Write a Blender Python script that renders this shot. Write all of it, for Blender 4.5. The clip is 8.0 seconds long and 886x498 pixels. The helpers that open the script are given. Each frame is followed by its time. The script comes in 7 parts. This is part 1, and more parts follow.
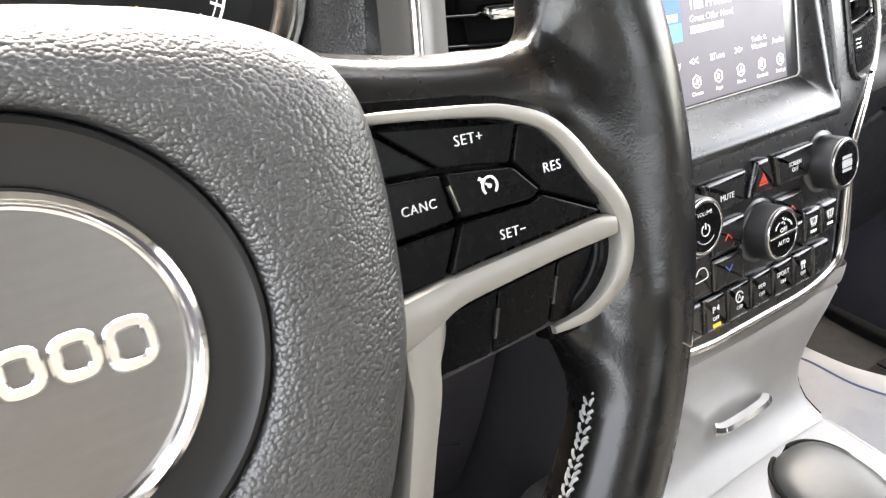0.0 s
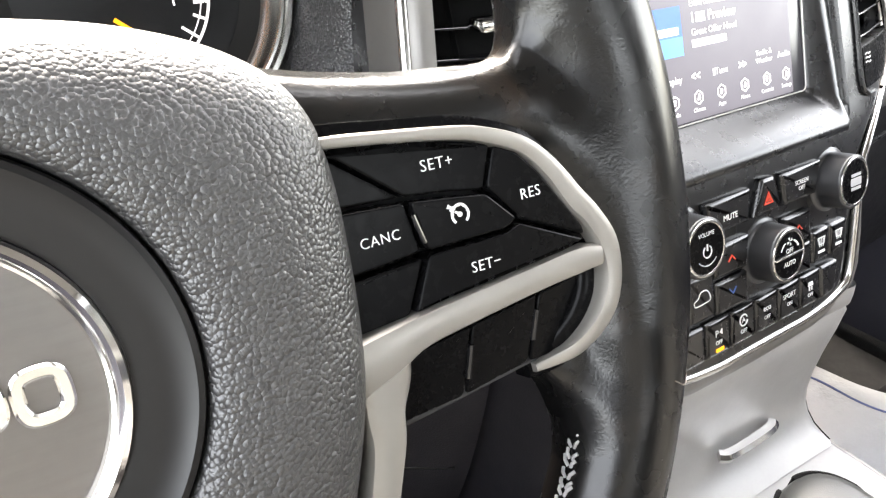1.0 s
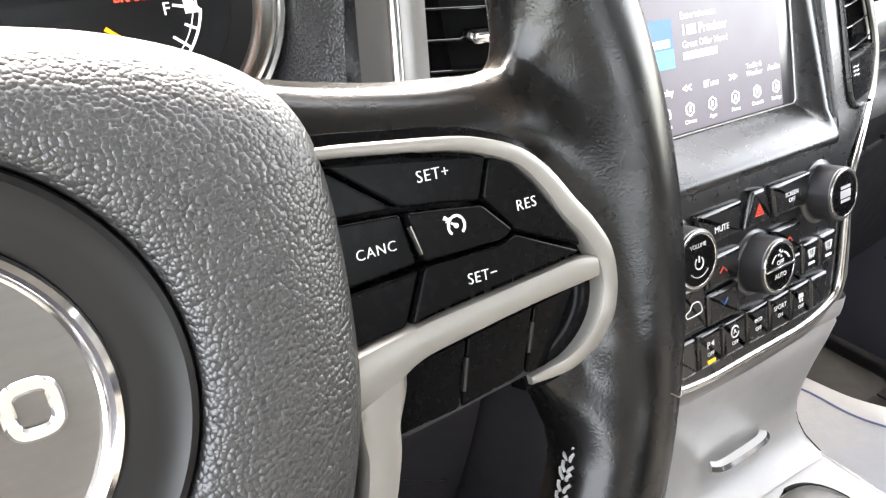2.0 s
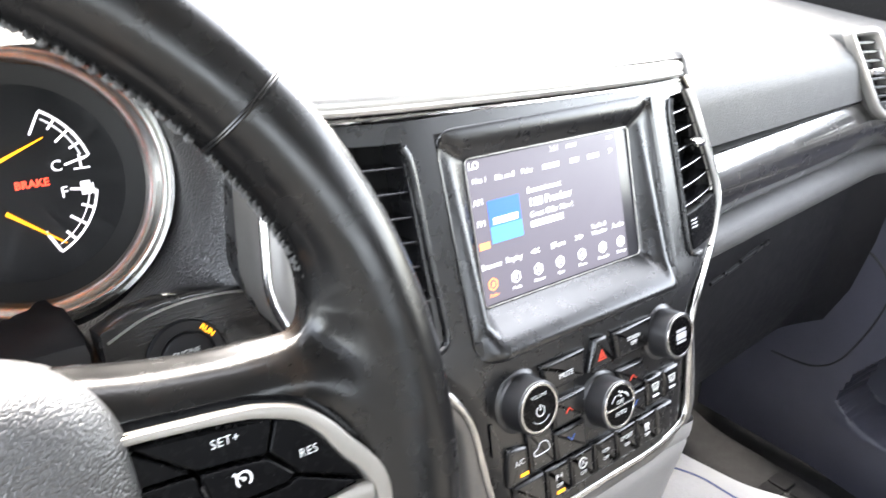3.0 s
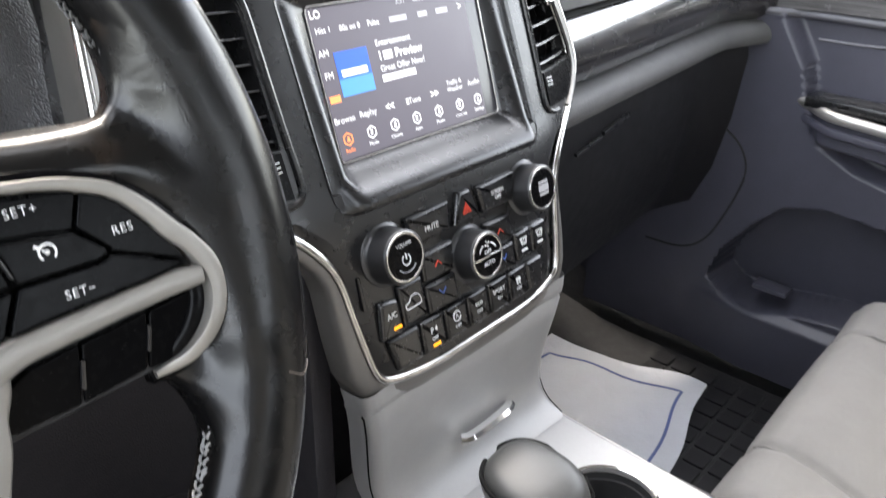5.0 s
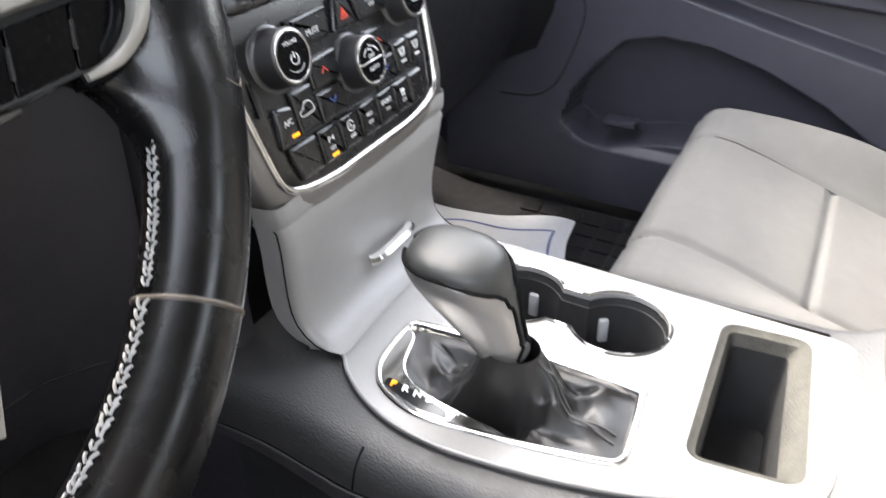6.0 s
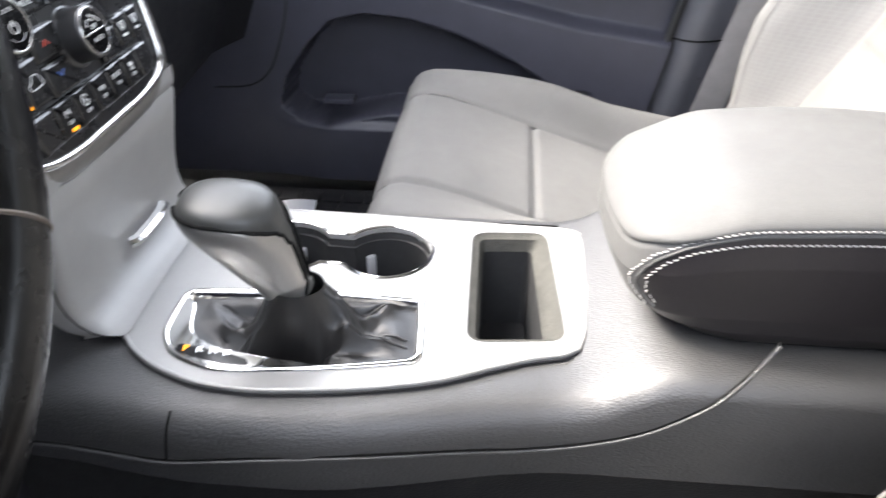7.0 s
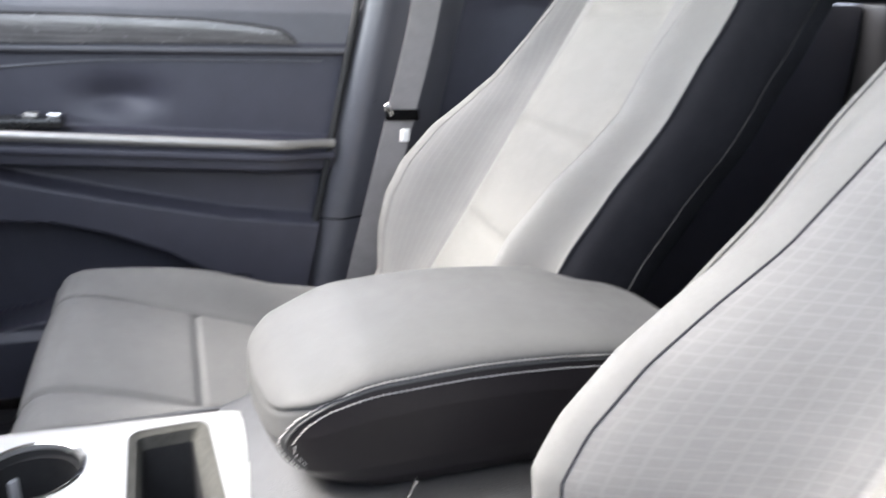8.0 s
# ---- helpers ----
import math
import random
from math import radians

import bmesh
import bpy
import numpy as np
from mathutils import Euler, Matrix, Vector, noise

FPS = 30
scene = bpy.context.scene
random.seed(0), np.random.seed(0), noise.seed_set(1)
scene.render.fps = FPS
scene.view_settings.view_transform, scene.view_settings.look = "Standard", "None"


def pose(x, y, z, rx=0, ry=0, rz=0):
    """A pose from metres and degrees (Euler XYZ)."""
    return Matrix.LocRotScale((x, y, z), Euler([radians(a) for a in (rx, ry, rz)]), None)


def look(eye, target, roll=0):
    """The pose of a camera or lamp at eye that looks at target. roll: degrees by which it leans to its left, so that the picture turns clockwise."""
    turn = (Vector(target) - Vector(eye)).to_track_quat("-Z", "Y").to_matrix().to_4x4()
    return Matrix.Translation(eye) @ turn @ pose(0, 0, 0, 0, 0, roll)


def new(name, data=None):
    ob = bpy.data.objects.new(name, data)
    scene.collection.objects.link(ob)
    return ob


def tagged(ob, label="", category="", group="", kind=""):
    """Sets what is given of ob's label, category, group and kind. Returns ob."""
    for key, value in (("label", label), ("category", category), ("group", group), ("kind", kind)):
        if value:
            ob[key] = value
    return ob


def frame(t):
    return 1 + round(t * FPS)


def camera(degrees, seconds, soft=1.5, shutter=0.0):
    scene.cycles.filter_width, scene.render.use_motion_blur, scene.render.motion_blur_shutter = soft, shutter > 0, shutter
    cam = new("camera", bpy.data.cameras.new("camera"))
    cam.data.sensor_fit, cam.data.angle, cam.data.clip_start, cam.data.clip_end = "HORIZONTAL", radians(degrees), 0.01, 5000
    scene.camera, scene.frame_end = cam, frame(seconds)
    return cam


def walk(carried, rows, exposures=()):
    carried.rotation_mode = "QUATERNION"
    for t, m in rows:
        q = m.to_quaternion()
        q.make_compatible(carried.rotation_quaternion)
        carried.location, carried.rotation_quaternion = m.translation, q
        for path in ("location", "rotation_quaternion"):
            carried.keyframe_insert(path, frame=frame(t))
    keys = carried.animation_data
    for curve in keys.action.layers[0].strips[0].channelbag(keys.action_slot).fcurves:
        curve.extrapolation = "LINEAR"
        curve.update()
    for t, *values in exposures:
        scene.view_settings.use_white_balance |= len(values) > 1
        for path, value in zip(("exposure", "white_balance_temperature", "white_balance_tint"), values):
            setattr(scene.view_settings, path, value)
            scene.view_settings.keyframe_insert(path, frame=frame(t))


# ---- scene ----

# ---- the camera and its walk ----
cam = camera(60.15, 8.0, soft=1.25, shutter=0.35)
PATH = [
    (0.0, pose(-0.4162, -0.2143, 0.8170, 59.83, -0.49, -35.87)),
    (0.5, pose(-0.4000, -0.2061, 0.8124, 60.28, -0.63, -35.35)),
    (1.0, pose(-0.3984, -0.2068, 0.8137, 60.65, -0.40, -35.14)),
    (2.3, pose(-0.3990, -0.2045, 0.8131, 62.25, -1.47, -36.35)),
    (2.5, pose(-0.3953, -0.2100, 0.8224, 63.07, -1.99, -36.87)),
    (3.0, pose(-0.3766, -0.2512, 0.8927, 65.71, -2.91, -39.04)),
    (3.5, pose(-0.3707, -0.2654, 0.9040, 66.99, -3.30, -40.81)),
    (4.0, pose(-0.3688, -0.2672, 0.8995, 66.92, -3.26, -42.55)),
    (4.5, pose(-0.3642, -0.2808, 0.8746, 65.08, -2.57, -44.59)),
    (4.7, pose(-0.3651, -0.2848, 0.8596, 64.00, -2.20, -45.84)),
    (5.8, pose(-0.4137, -0.2835, 0.7769, 57.94, 0.32, -58.63)),
    (6.0, pose(-0.4268, -0.2831, 0.7653, 56.82, 0.58, -62.33)),
    (6.5, pose(-0.4642, -0.2787, 0.7484, 55.67, 0.77, -72.60)),
    (7.0, pose(-0.4881, -0.2773, 0.7406, 57.54, -0.38, -85.05)),
    (7.5, pose(-0.5075, -0.3020, 0.7499, 62.83, -1.30, -97.07)),
    (8.0, pose(-0.5314, -0.3123, 0.7627, 71.04, -2.15, -108.92)),
]
EXPOSURE = [(t, s, k, 10) for t, s, k in ((0.0, 4.8, 7500), (2.5, 4.95, 7300), (3.0, 5.1, 6950), (3.5, 4.6, 7200), (4.5, 4.2, 7100), (6.0, 4.55, 7050), (7.0, 4.3, 6800), (8.0, 3.75, 6500))]
walk(cam, PATH, EXPOSURE)

# ---- daylight: bright overcast sky through the car's windows, veiled sun ahead ----
SUN_UP, SUN_ROUND = 46.0, 14.0
world = bpy.data.worlds.new("daylight")
scene.world = world
world.use_nodes = True
wn = world.node_tree
sky = wn.nodes.new("ShaderNodeTexSky")
sky.sky_type = 'NISHITA'
sky.sun_disc = False
sky.sun_elevation = radians(SUN_UP)
sky.sun_rotation = radians(SUN_ROUND)
sky.dust_density = 2.5
background = wn.nodes["Background"]
background.inputs["Strength"].default_value = 0.15
cloud = wn.nodes.new("ShaderNodeHueSaturation")
cloud.inputs["Saturation"].default_value = 0.45
wn.links.new(sky.outputs["Color"], cloud.inputs["Color"])
wn.links.new(cloud.outputs["Color"], background.inputs["Color"])
sun_data = bpy.data.lights.new("sun", 'SUN')
sun_data.energy = 0.32
sun_data.angle = radians(6.0)
sun_data.color = (1.0, 0.97, 0.93)
sun = new("sun", sun_data)
sun_from = Vector((math.sin(radians(SUN_ROUND)) * math.cos(radians(SUN_UP)), math.cos(radians(SUN_ROUND)) * math.cos(radians(SUN_UP)), math.sin(radians(SUN_UP))))
sun.matrix_world = look(sun_from * 20, (0, 0, 0))


# ---- mesh helpers ----
def part(name, bm, material, parent=None, label="", m=None, sharp=38):
    bmesh.ops.recalc_face_normals(bm, faces=bm.faces)
    me = bpy.data.meshes.new(name)
    bm.to_mesh(me)
    bm.free()
    if m is not None:
        me.transform(m)
    me.materials.append(material)
    me.polygons.foreach_set("use_smooth", [True] * len(me.polygons))
    me.set_sharp_from_angle(angle=radians(sharp))
    ob = new(name, me)
    hang(ob, parent)
    if label:
        tagged(ob, label)
    return ob


def hang(ob, parent):
    if parent is not None:
        ob.parent = parent
        if parent.type == 'EMPTY':
            ob.matrix_parent_inverse = Matrix.Translation(-parent.location)


def thing(name, base, label, category, group="", kind=""):
    ob = new(name)
    ob.empty_display_size = 0.02
    ob.location = base
    return tagged(ob, label, category, group, kind)


def smooth_line(pts, n=6, closed=False):
    """Catmull-Rom points through pts."""
    p = [Vector(q) for q in pts]
    out = []
    count = len(p) if closed else len(p) - 1
    for i in range(count):
        if closed:
            a, b, c, d = p[i - 1], p[i], p[(i + 1) % len(p)], p[(i + 2) % len(p)]
        else:
            a, b, c, d = p[max(i - 1, 0)], p[i], p[i + 1], p[min(i + 2, len(p) - 1)]
        for k in range(n):
            t = k / n
            out.append(0.5 * (2 * b + (c - a) * t + (2 * a - 5 * b + 4 * c - d) * t * t + (3 * b - a - 3 * c + d) * t ** 3))
    if not closed:
        out.append(p[-1])
    return out


def area2(pts):
    return sum(pts[i - 1][0] * pts[i][1] - pts[i][0] * pts[i - 1][1] for i in range(len(pts)))


def inset(pts, d):
    """A flat outline moved inwards by d."""
    p = [Vector((q[0], q[1])) for q in pts]
    if area2(p) < 0:
        p.reverse()
    out = []
    for i in range(len(p)):
        a, b, c = p[i - 1], p[i], p[(i + 1) % len(p)]
        e1, e2 = (b - a).normalized(), (c - b).normalized()
        n1, n2 = Vector((-e1.y, e1.x)), Vector((-e2.y, e2.x))
        n = n1 + n2
        n = n / max(n.length_squared, 0.5) * 2
        out.append(b + n * d)
    return out


def rounded(pts, r, n=4):
    """A flat outline with rounded corners; r is one radius or one for each corner."""
    p = [Vector((q[0], q[1])) for q in pts]
    out = []
    for i in range(len(p)):
        a, b, c = p[i - 1], p[i], p[(i + 1) % len(p)]
        rr = r[i] if isinstance(r, (list, tuple)) else r
        u, v = (a - b), (c - b)
        k = min(rr, u.length * 0.45, v.length * 0.45)
        s, e = b + u.normalized() * k, b + v.normalized() * k
        for j in range(n + 1):
            t = j / n
            out.append((1 - t) ** 2 * s + 2 * t * (1 - t) * b + t * t * e)
    return out


def rect(x0, y0, x1, y1):
    return [(x0, y0), (x1, y0), (x1, y1), (x0, y1)]


def loft(bm, rings, closed=True, cap0=False, cap1=False):
    rows = [[bm.verts.new(q) for q in ring] for ring in rings]
    n = len(rows[0])
    for a, b in zip(rows, rows[1:]):
        for i in range(n if closed else n - 1):
            j = (i + 1) % n
            try:
                bm.faces.new((a[i], a[j], b[j], b[i]))
            except ValueError:
                pass
    if cap0:
        bm.faces.new(rows[0])
    if cap1:
        bm.faces.new(rows[-1])
    return rows


def plate(bm, pts, z0, z1, bevel=0.0005, dome=0.0):
    """A solid from a flat outline, with a rounded upper edge."""
    p = inset(pts, 0)
    q1, q2, q3 = inset(p, bevel * 0.3), inset(p, bevel), inset(p, bevel * 1.35)
    rings = [[(v.x, v.y, z0) for v in p], [(v.x, v.y, z1 - bevel) for v in p], [(v.x, v.y, z1 - bevel * 0.3) for v in q1], [(v.x, v.y, z1) for v in q2]] + ([] if dome else [[(v.x, v.y, z1) for v in q3]])
    rows = loft(bm, rings, cap0=True)
    if dome:
        cx, cy = sum(v.x for v in q2) / len(q2), sum(v.y for v in q2) / len(q2)
        mid = [bm.verts.new((cx + (v.x - cx) * 0.55, cy + (v.y - cy) * 0.55, z1 + dome * 0.8)) for v in q2]
        for i in range(len(mid)):
            j = (i + 1) % len(mid)
            bm.faces.new((rows[-1][i], rows[-1][j], mid[j], mid[i]))
        bm.faces.new(mid)
    else:
        bm.faces.new(rows[-1])


def sweep(bm, path, profile, up=Vector((0, 0, 1)), closed=False, scale=None, caps=True):
    """A flat profile (across, up) carried along a path."""
    p = [Vector(q) for q in path]
    rings = []
    for i, q in enumerate(p):
        a = p[i - 1] if (i or closed) else q
        b = p[(i + 1) % len(p)] if (i < len(p) - 1 or closed) else q
        d = (b - a).normalized()
        side = d.cross(up).normalized()
        top = side.cross(d).normalized()
        s = scale[i] if scale else 1.0
        sx, sy = s if isinstance(s, (tuple, list)) else (s, s)
        rings.append([q + side * (u * sx) + top * (v * sy) for u, v in profile])
    if closed:
        rings.append(rings[0])
    loft(bm, rings, cap0=caps and not closed, cap1=caps and not closed)
    if closed:
        bmesh.ops.remove_doubles(bm, verts=bm.verts, dist=1e-6)


def circle(r, n=10):
    return [(r * math.cos(2 * math.pi * i / n), r * math.sin(2 * math.pi * i / n)) for i in range(n)]


def tube(bm, path, r, n=8, closed=False, up=Vector((0, 0, 1))):
    sweep(bm, path, circle(r, n), up, closed)


def lathe(bm, profile, n=48, cap=True):
    """A turned form about z from (radius, height) pairs."""
    rings = [[(r * math.cos(2 * math.pi * i / n), r * math.sin(2 * math.pi * i / n), z) for i in range(n)] for r, z in profile]
    loft(bm, rings, cap0=cap, cap1=cap)


def block(bm, x0, y0, z0, x1, y1, z1, r=0.0, segments=2):
    made = bmesh.ops.create_cube(bm, size=1.0, matrix=Matrix.LocRotScale(((x0 + x1) / 2, (y0 + y1) / 2, (z0 + z1) / 2), None, (abs(x1 - x0), abs(y1 - y0), abs(z1 - z0))))
    if r:
        edges = list({e for v in made["verts"] for e in v.link_edges})
        bmesh.ops.bevel(bm, geom=edges, offset=r, segments=segments, profile=0.5, affect='EDGES', clamp_overlap=True)


def surface_grid(bm, f, us, vs):
    rows = [[bm.verts.new(f(u, v)) for u in us] for v in vs]
    for a, b in zip(rows, rows[1:]):
        for i in range(len(us) - 1):
            bm.faces.new((a[i], a[i + 1], b[i + 1], b[i]))
    return rows


def thicken(bm, offset):
    """Walls behind the open edges of a sheet."""
    edges = [e for e in bm.edges if e.is_boundary]
    made = bmesh.ops.extrude_edge_only(bm, edges=edges)
    bmesh.ops.translate(bm, vec=offset, verts=[g for g in made["geom"] if isinstance(g, bmesh.types.BMVert)])


def steps(a, b, n):
    return [a + (b - a) * i / (n - 1) for i in range(n)]


def smoothstep(a, b, x):
    t = min(max((x - a) / (b - a), 0), 1)
    return t * t * (3 - 2 * t)


def lerp_table(table, v):
    if v <= table[0][0]:
        return table[0][1]
    for (a, u), (b, w) in zip(table, table[1:]):
        if v <= b:
            return u + (w - u) * (v - a) / (b - a)
    return table[-1][1]


def lettering(name, body, size, material, parent, m, depth=0.00012, align='CENTER', stretch=1.0, bold=0.0, space=1.0):
    """Raised print in the built-in font, lying in the xy plane of m."""
    cu = bpy.data.curves.new(name, 'FONT')
    cu.body, cu.size, cu.align_x, cu.align_y, cu.extrude, cu.resolution_u = body, size, align, 'CENTER', depth, 3
    cu.offset = bold
    cu.space_character = space
    cu.materials.append(material)
    tmp = bpy.data.objects.new(name, cu)
    me = bpy.data.meshes.new_from_object(tmp)
    bpy.data.objects.remove(tmp)
    bpy.data.curves.remove(cu)
    me.transform(Matrix.Diagonal((stretch, 1, 1, 1)))
    me.transform(m)
    ob = new(name, me)
    hang(ob, parent)
    return ob


# ---- materials ----
def material(name, base, rough=0.5, metal=0.0, vary=0.12, vary_scale=25.0, grain=None, cells=None, pebbles=None, streak=None, tint=None, coat=0.0, rough_vary=0.1, spec=0.5, sheen=0.0, coat_rough=0.06):
    """base colour with variation at two scales; grain=(scale, depth in m); cells=(scale, depth) for hide-like relief;
    streak=(scale vector, strength) for drawn-out figure; tint=(colour, amount) for worn patches."""
    m = bpy.data.materials.new(name)
    m.use_nodes = True
    n, l = m.node_tree.nodes, m.node_tree.links
    b = n["Principled BSDF"]
    b.inputs["Roughness"].default_value = rough
    b.inputs["Metallic"].default_value = metal
    b.inputs["Specular IOR Level"].default_value = spec
    b.inputs["Coat Weight"].default_value = coat
    b.inputs["Coat Roughness"].default_value = coat_rough
    b.inputs["Sheen Weight"].default_value = sheen
    co = n.new("ShaderNodeTexCoord")

    def noise_at(scale, detail=4.0, vec=None, rough_n=0.55):
        t = n.new("ShaderNodeTexNoise")
        t.inputs["Scale"].default_value, t.inputs["Detail"].default_value, t.inputs["Roughness"].default_value = scale, detail, rough_n
        l.new(vec or co.outputs["Object"], t.inputs["Vector"])
        return t.outputs["Fac"]

    def mul(fac, low, high):
        r = n.new("ShaderNodeMapRange")
        r.inputs["From Min"].default_value, r.inputs["From Max"].default_value = 0.25, 0.75
        r.inputs["To Min"].default_value, r.inputs["To Max"].default_value = low, high
        l.new(fac, r.inputs["Value"])
        return r.outputs["Result"]

    big, small = noise_at(vary_scale), noise_at(vary_scale * 14, 3.0)
    shade = n.new("ShaderNodeMath")
    shade.operation = 'MULTIPLY'
    l.new(mul(big, 1 - vary, 1 + vary), shade.inputs[0])
    l.new(mul(small, 1 - vary * 0.6, 1 + vary * 0.6), shade.inputs[1])
    colour = n.new("ShaderNodeVectorMath")
    colour.operation = 'SCALE'
    colour.inputs[0].default_value = base
    l.new(shade.outputs[0], colour.inputs["Scale"])
    last = colour.outputs["Vector"]
    if streak:
        mapping = n.new("ShaderNodeMapping")
        mapping.inputs["Scale"].default_value = streak[0]
        l.new(co.outputs["Object"], mapping.inputs["Vector"])
        s = noise_at(1.0, 5.0, mapping.outputs["Vector"], 0.65)
        k = n.new("ShaderNodeVectorMath")
        k.operation = 'SCALE'
        l.new(last, k.inputs[0])
        l.new(mul(s, 1 - streak[1], 1 + streak[1]), k.inputs["Scale"])
        last = k.outputs["Vector"]
    if tint:
        mx = n.new("ShaderNodeMix")
        mx.data_type = 'RGBA'
        r = n.new("ShaderNodeMapRange")
        r.inputs["From Min"].default_value, r.inputs["From Max"].default_value = 0.55, 0.75
        r.inputs["To Max"].default_value = tint[1]
        l.new(noise_at(tint[2] if len(tint) > 2 else 30.0, 5.0), r.inputs["Value"])
        l.new(r.outputs["Result"], mx.inputs["Factor"])
        l.new(last, mx.inputs["A"])
        mx.inputs["B"].default_value = (*tint[0], 1)
        last = mx.outputs["Result"]
    l.new(last, b.inputs["Base Color"])
    l.new(mul(noise_at(vary_scale * 3), rough * (1 - rough_vary), rough * (1 + rough_vary)), b.inputs["Roughness"])
    normal = None
    for kind, spec_ in (("grain", grain), ("cells", cells), ("pebbles", pebbles)):
        if not spec_:
            continue
        bump = n.new("ShaderNodeBump")
        bump.inputs["Strength"].default_value = 1.0
        bump.inputs["Distance"].default_value = spec_[1]
        if kind == "grain":
            h = noise_at(spec_[0], 3.0)
        else:
            warp = n.new("ShaderNodeTexNoise")
            warp.inputs["Scale"].default_value, warp.inputs["Detail"].default_value = spec_[0] * 0.6, 2.0
            l.new(co.outputs["Object"], warp.inputs["Vector"])
            add = n.new("ShaderNodeVectorMath")
            add.operation = 'MULTIPLY_ADD'
            f = 0.5 / spec_[0]
            add.inputs[1].default_value = (f, f, f)
            l.new(warp.outputs["Color"], add.inputs[0])
            if len(spec_) > 2:
                mp = n.new("ShaderNodeMapping")
                mp.inputs["Scale"].default_value = spec_[2]
                l.new(co.outputs["Object"], mp.inputs["Vector"])
                l.new(mp.outputs["Vector"], add.inputs[2])
            else:
                l.new(co.outputs["Object"], add.inputs[2])
            v = n.new("ShaderNodeTexVoronoi")
            v.feature = 'F1'
            v.inputs["Scale"].default_value = spec_[0]
            l.new(add.outputs["Vector"], v.inputs["Vector"])
            if kind == "pebbles":
                # rounded pillows that meet in sharp creases
                square = n.new("ShaderNodeMath")
                square.operation = 'MULTIPLY'
                l.new(v.outputs["Distance"], square.inputs[0])
                l.new(v.outputs["Distance"], square.inputs[1])
                drop = n.new("ShaderNodeMath")
                drop.operation = 'SUBTRACT'
                drop.inputs[0].default_value = 1.0
                l.new(square.outputs[0], drop.inputs[1])
                h = drop.outputs[0]
            else:
                inv = n.new("ShaderNodeMath")
                inv.operation = 'SUBTRACT'
                inv.inputs[0].default_value = 1.0
                l.new(v.outputs["Distance"], inv.inputs[1])
                h = inv.outputs[0]
        l.new(h, bump.inputs["Height"])
        if normal:
            l.new(normal, bump.inputs["Normal"])
        normal = bump.outputs["Normal"]
    if normal:
        l.new(normal, b.inputs["Normal"])
    return m


def glowing(name, base, strength):
    m = material(name, base, 0.4, vary=0.03)
    b = m.node_tree.nodes["Principled BSDF"]
    b.inputs["Emission Color"].default_value = (*base, 1)
    b.inputs["Emission Strength"].default_value = strength
    return m


HIDE = material("black_grained_hide", (0.024, 0.0237, 0.024), 0.40, spec=0.85, pebbles=(960, 0.00034), grain=(2200, 0.00005), vary=0.08)
RIM_LEATHER = material("black_smooth_leather", (0.0034, 0.0033, 0.0033), 0.26, spec=0.38, grain=(1500, 0.000015), tint=((0.020, 0.013, 0.009), 0.25, 27.0), vary=0.2, rough_vary=0.25)
GREY_HIDE = material("dark_grey_grained_hide", (0.038, 0.037, 0.038), 0.34, spec=0.9, pebbles=(660, 0.0006), vary=0.08)
SPOKE_LEATHER = material("worn_black_leather", (0.0034, 0.0033, 0.0033), 0.26, spec=0.38, grain=(1300, 0.00003), cells=(1100, 0.00003), tint=((0.034, 0.020, 0.011), 0.5, 34.0), vary=0.15, rough_vary=0.2)
SIDE_HIDE = material("dark_grey_grained_vinyl", (0.026, 0.0257, 0.0265), 0.53, spec=1.0, cells=(760, 0.00022, (1.0, 0.55, 1.0)), grain=(2200, 0.00005), vary=0.08)
DASH_PAD = material("dark_grey_soft_dash_pad", (0.090, 0.089, 0.0875), 0.54, spec=0.30, pebbles=(600, 0.00028), vary=0.06)
SOFT_BLACK = material("black_soft_plastic", (0.011, 0.011, 0.0125), 0.5, spec=0.35, grain=(1800, 0.0001), vary=0.08)
DOOR_VINYL = material("grey_door_top_vinyl", (0.105, 0.105, 0.116), 0.42, cells=(800, 0.0002), vary=0.06)
PILLAR_PLASTIC = material("grey_pillar_plastic", (0.085, 0.085, 0.096), 0.30, spec=0.7, grain=(1500, 0.00003), vary=0.06)
DOOR_PLASTIC = material("charcoal_door_plastic", (0.051, 0.051, 0.067), 0.40, grain=(1500, 0.00012), vary=0.08)
STACK_BLACK = material("satin_black_stack_plastic", (0.0068, 0.0068, 0.0073), 0.28, spec=0.65, grain=(3000, 0.00002), vary=0.06)
KNURL_BLACK = material("black_knurled_plastic", (0.020, 0.020, 0.021), 0.34, spec=0.8, vary=0.06)
STACK_KEY = material("satin_black_stack_keys", (0.0052, 0.0052, 0.0057), 0.26, spec=0.75, vary=0.10, vary_scale=90)
KEY_BLACK = material("black_key_plastic", (0.0026, 0.0026, 0.0029), 0.26, vary=0.15, vary_scale=120, rough_vary=0.2, spec=0.07)
GLOSS_BLACK = material("gloss_black_plastic", (0.008, 0.008, 0.009), 0.12, vary=0.05)
# near-black for joints and recesses: the shade of a gap put into its colour
GAP_BLACK = material("shadow_gap_black", (0.004, 0.004, 0.004), 0.9, vary=0.1, spec=0.2)
RUBBER = material("black_rubber", (0.018, 0.018, 0.019), 0.75, vary=0.1)
SILVER = material("satin_silver_paint", (0.40, 0.387, 0.365), 0.36, metal=0.7, vary=0.03, grain=(4000, 0.000008))
BEZEL_SILVER = material("satin_silver_bezel_paint", (0.27, 0.256, 0.236), 0.40, metal=0.6, vary=0.03, grain=(4000, 0.000008))
TRIM_SILVER = material("satin_silver_console_trim", (0.35, 0.346, 0.337), 0.48, metal=0.30, spec=0.4, vary=0.03, grain=(4000, 0.000008))
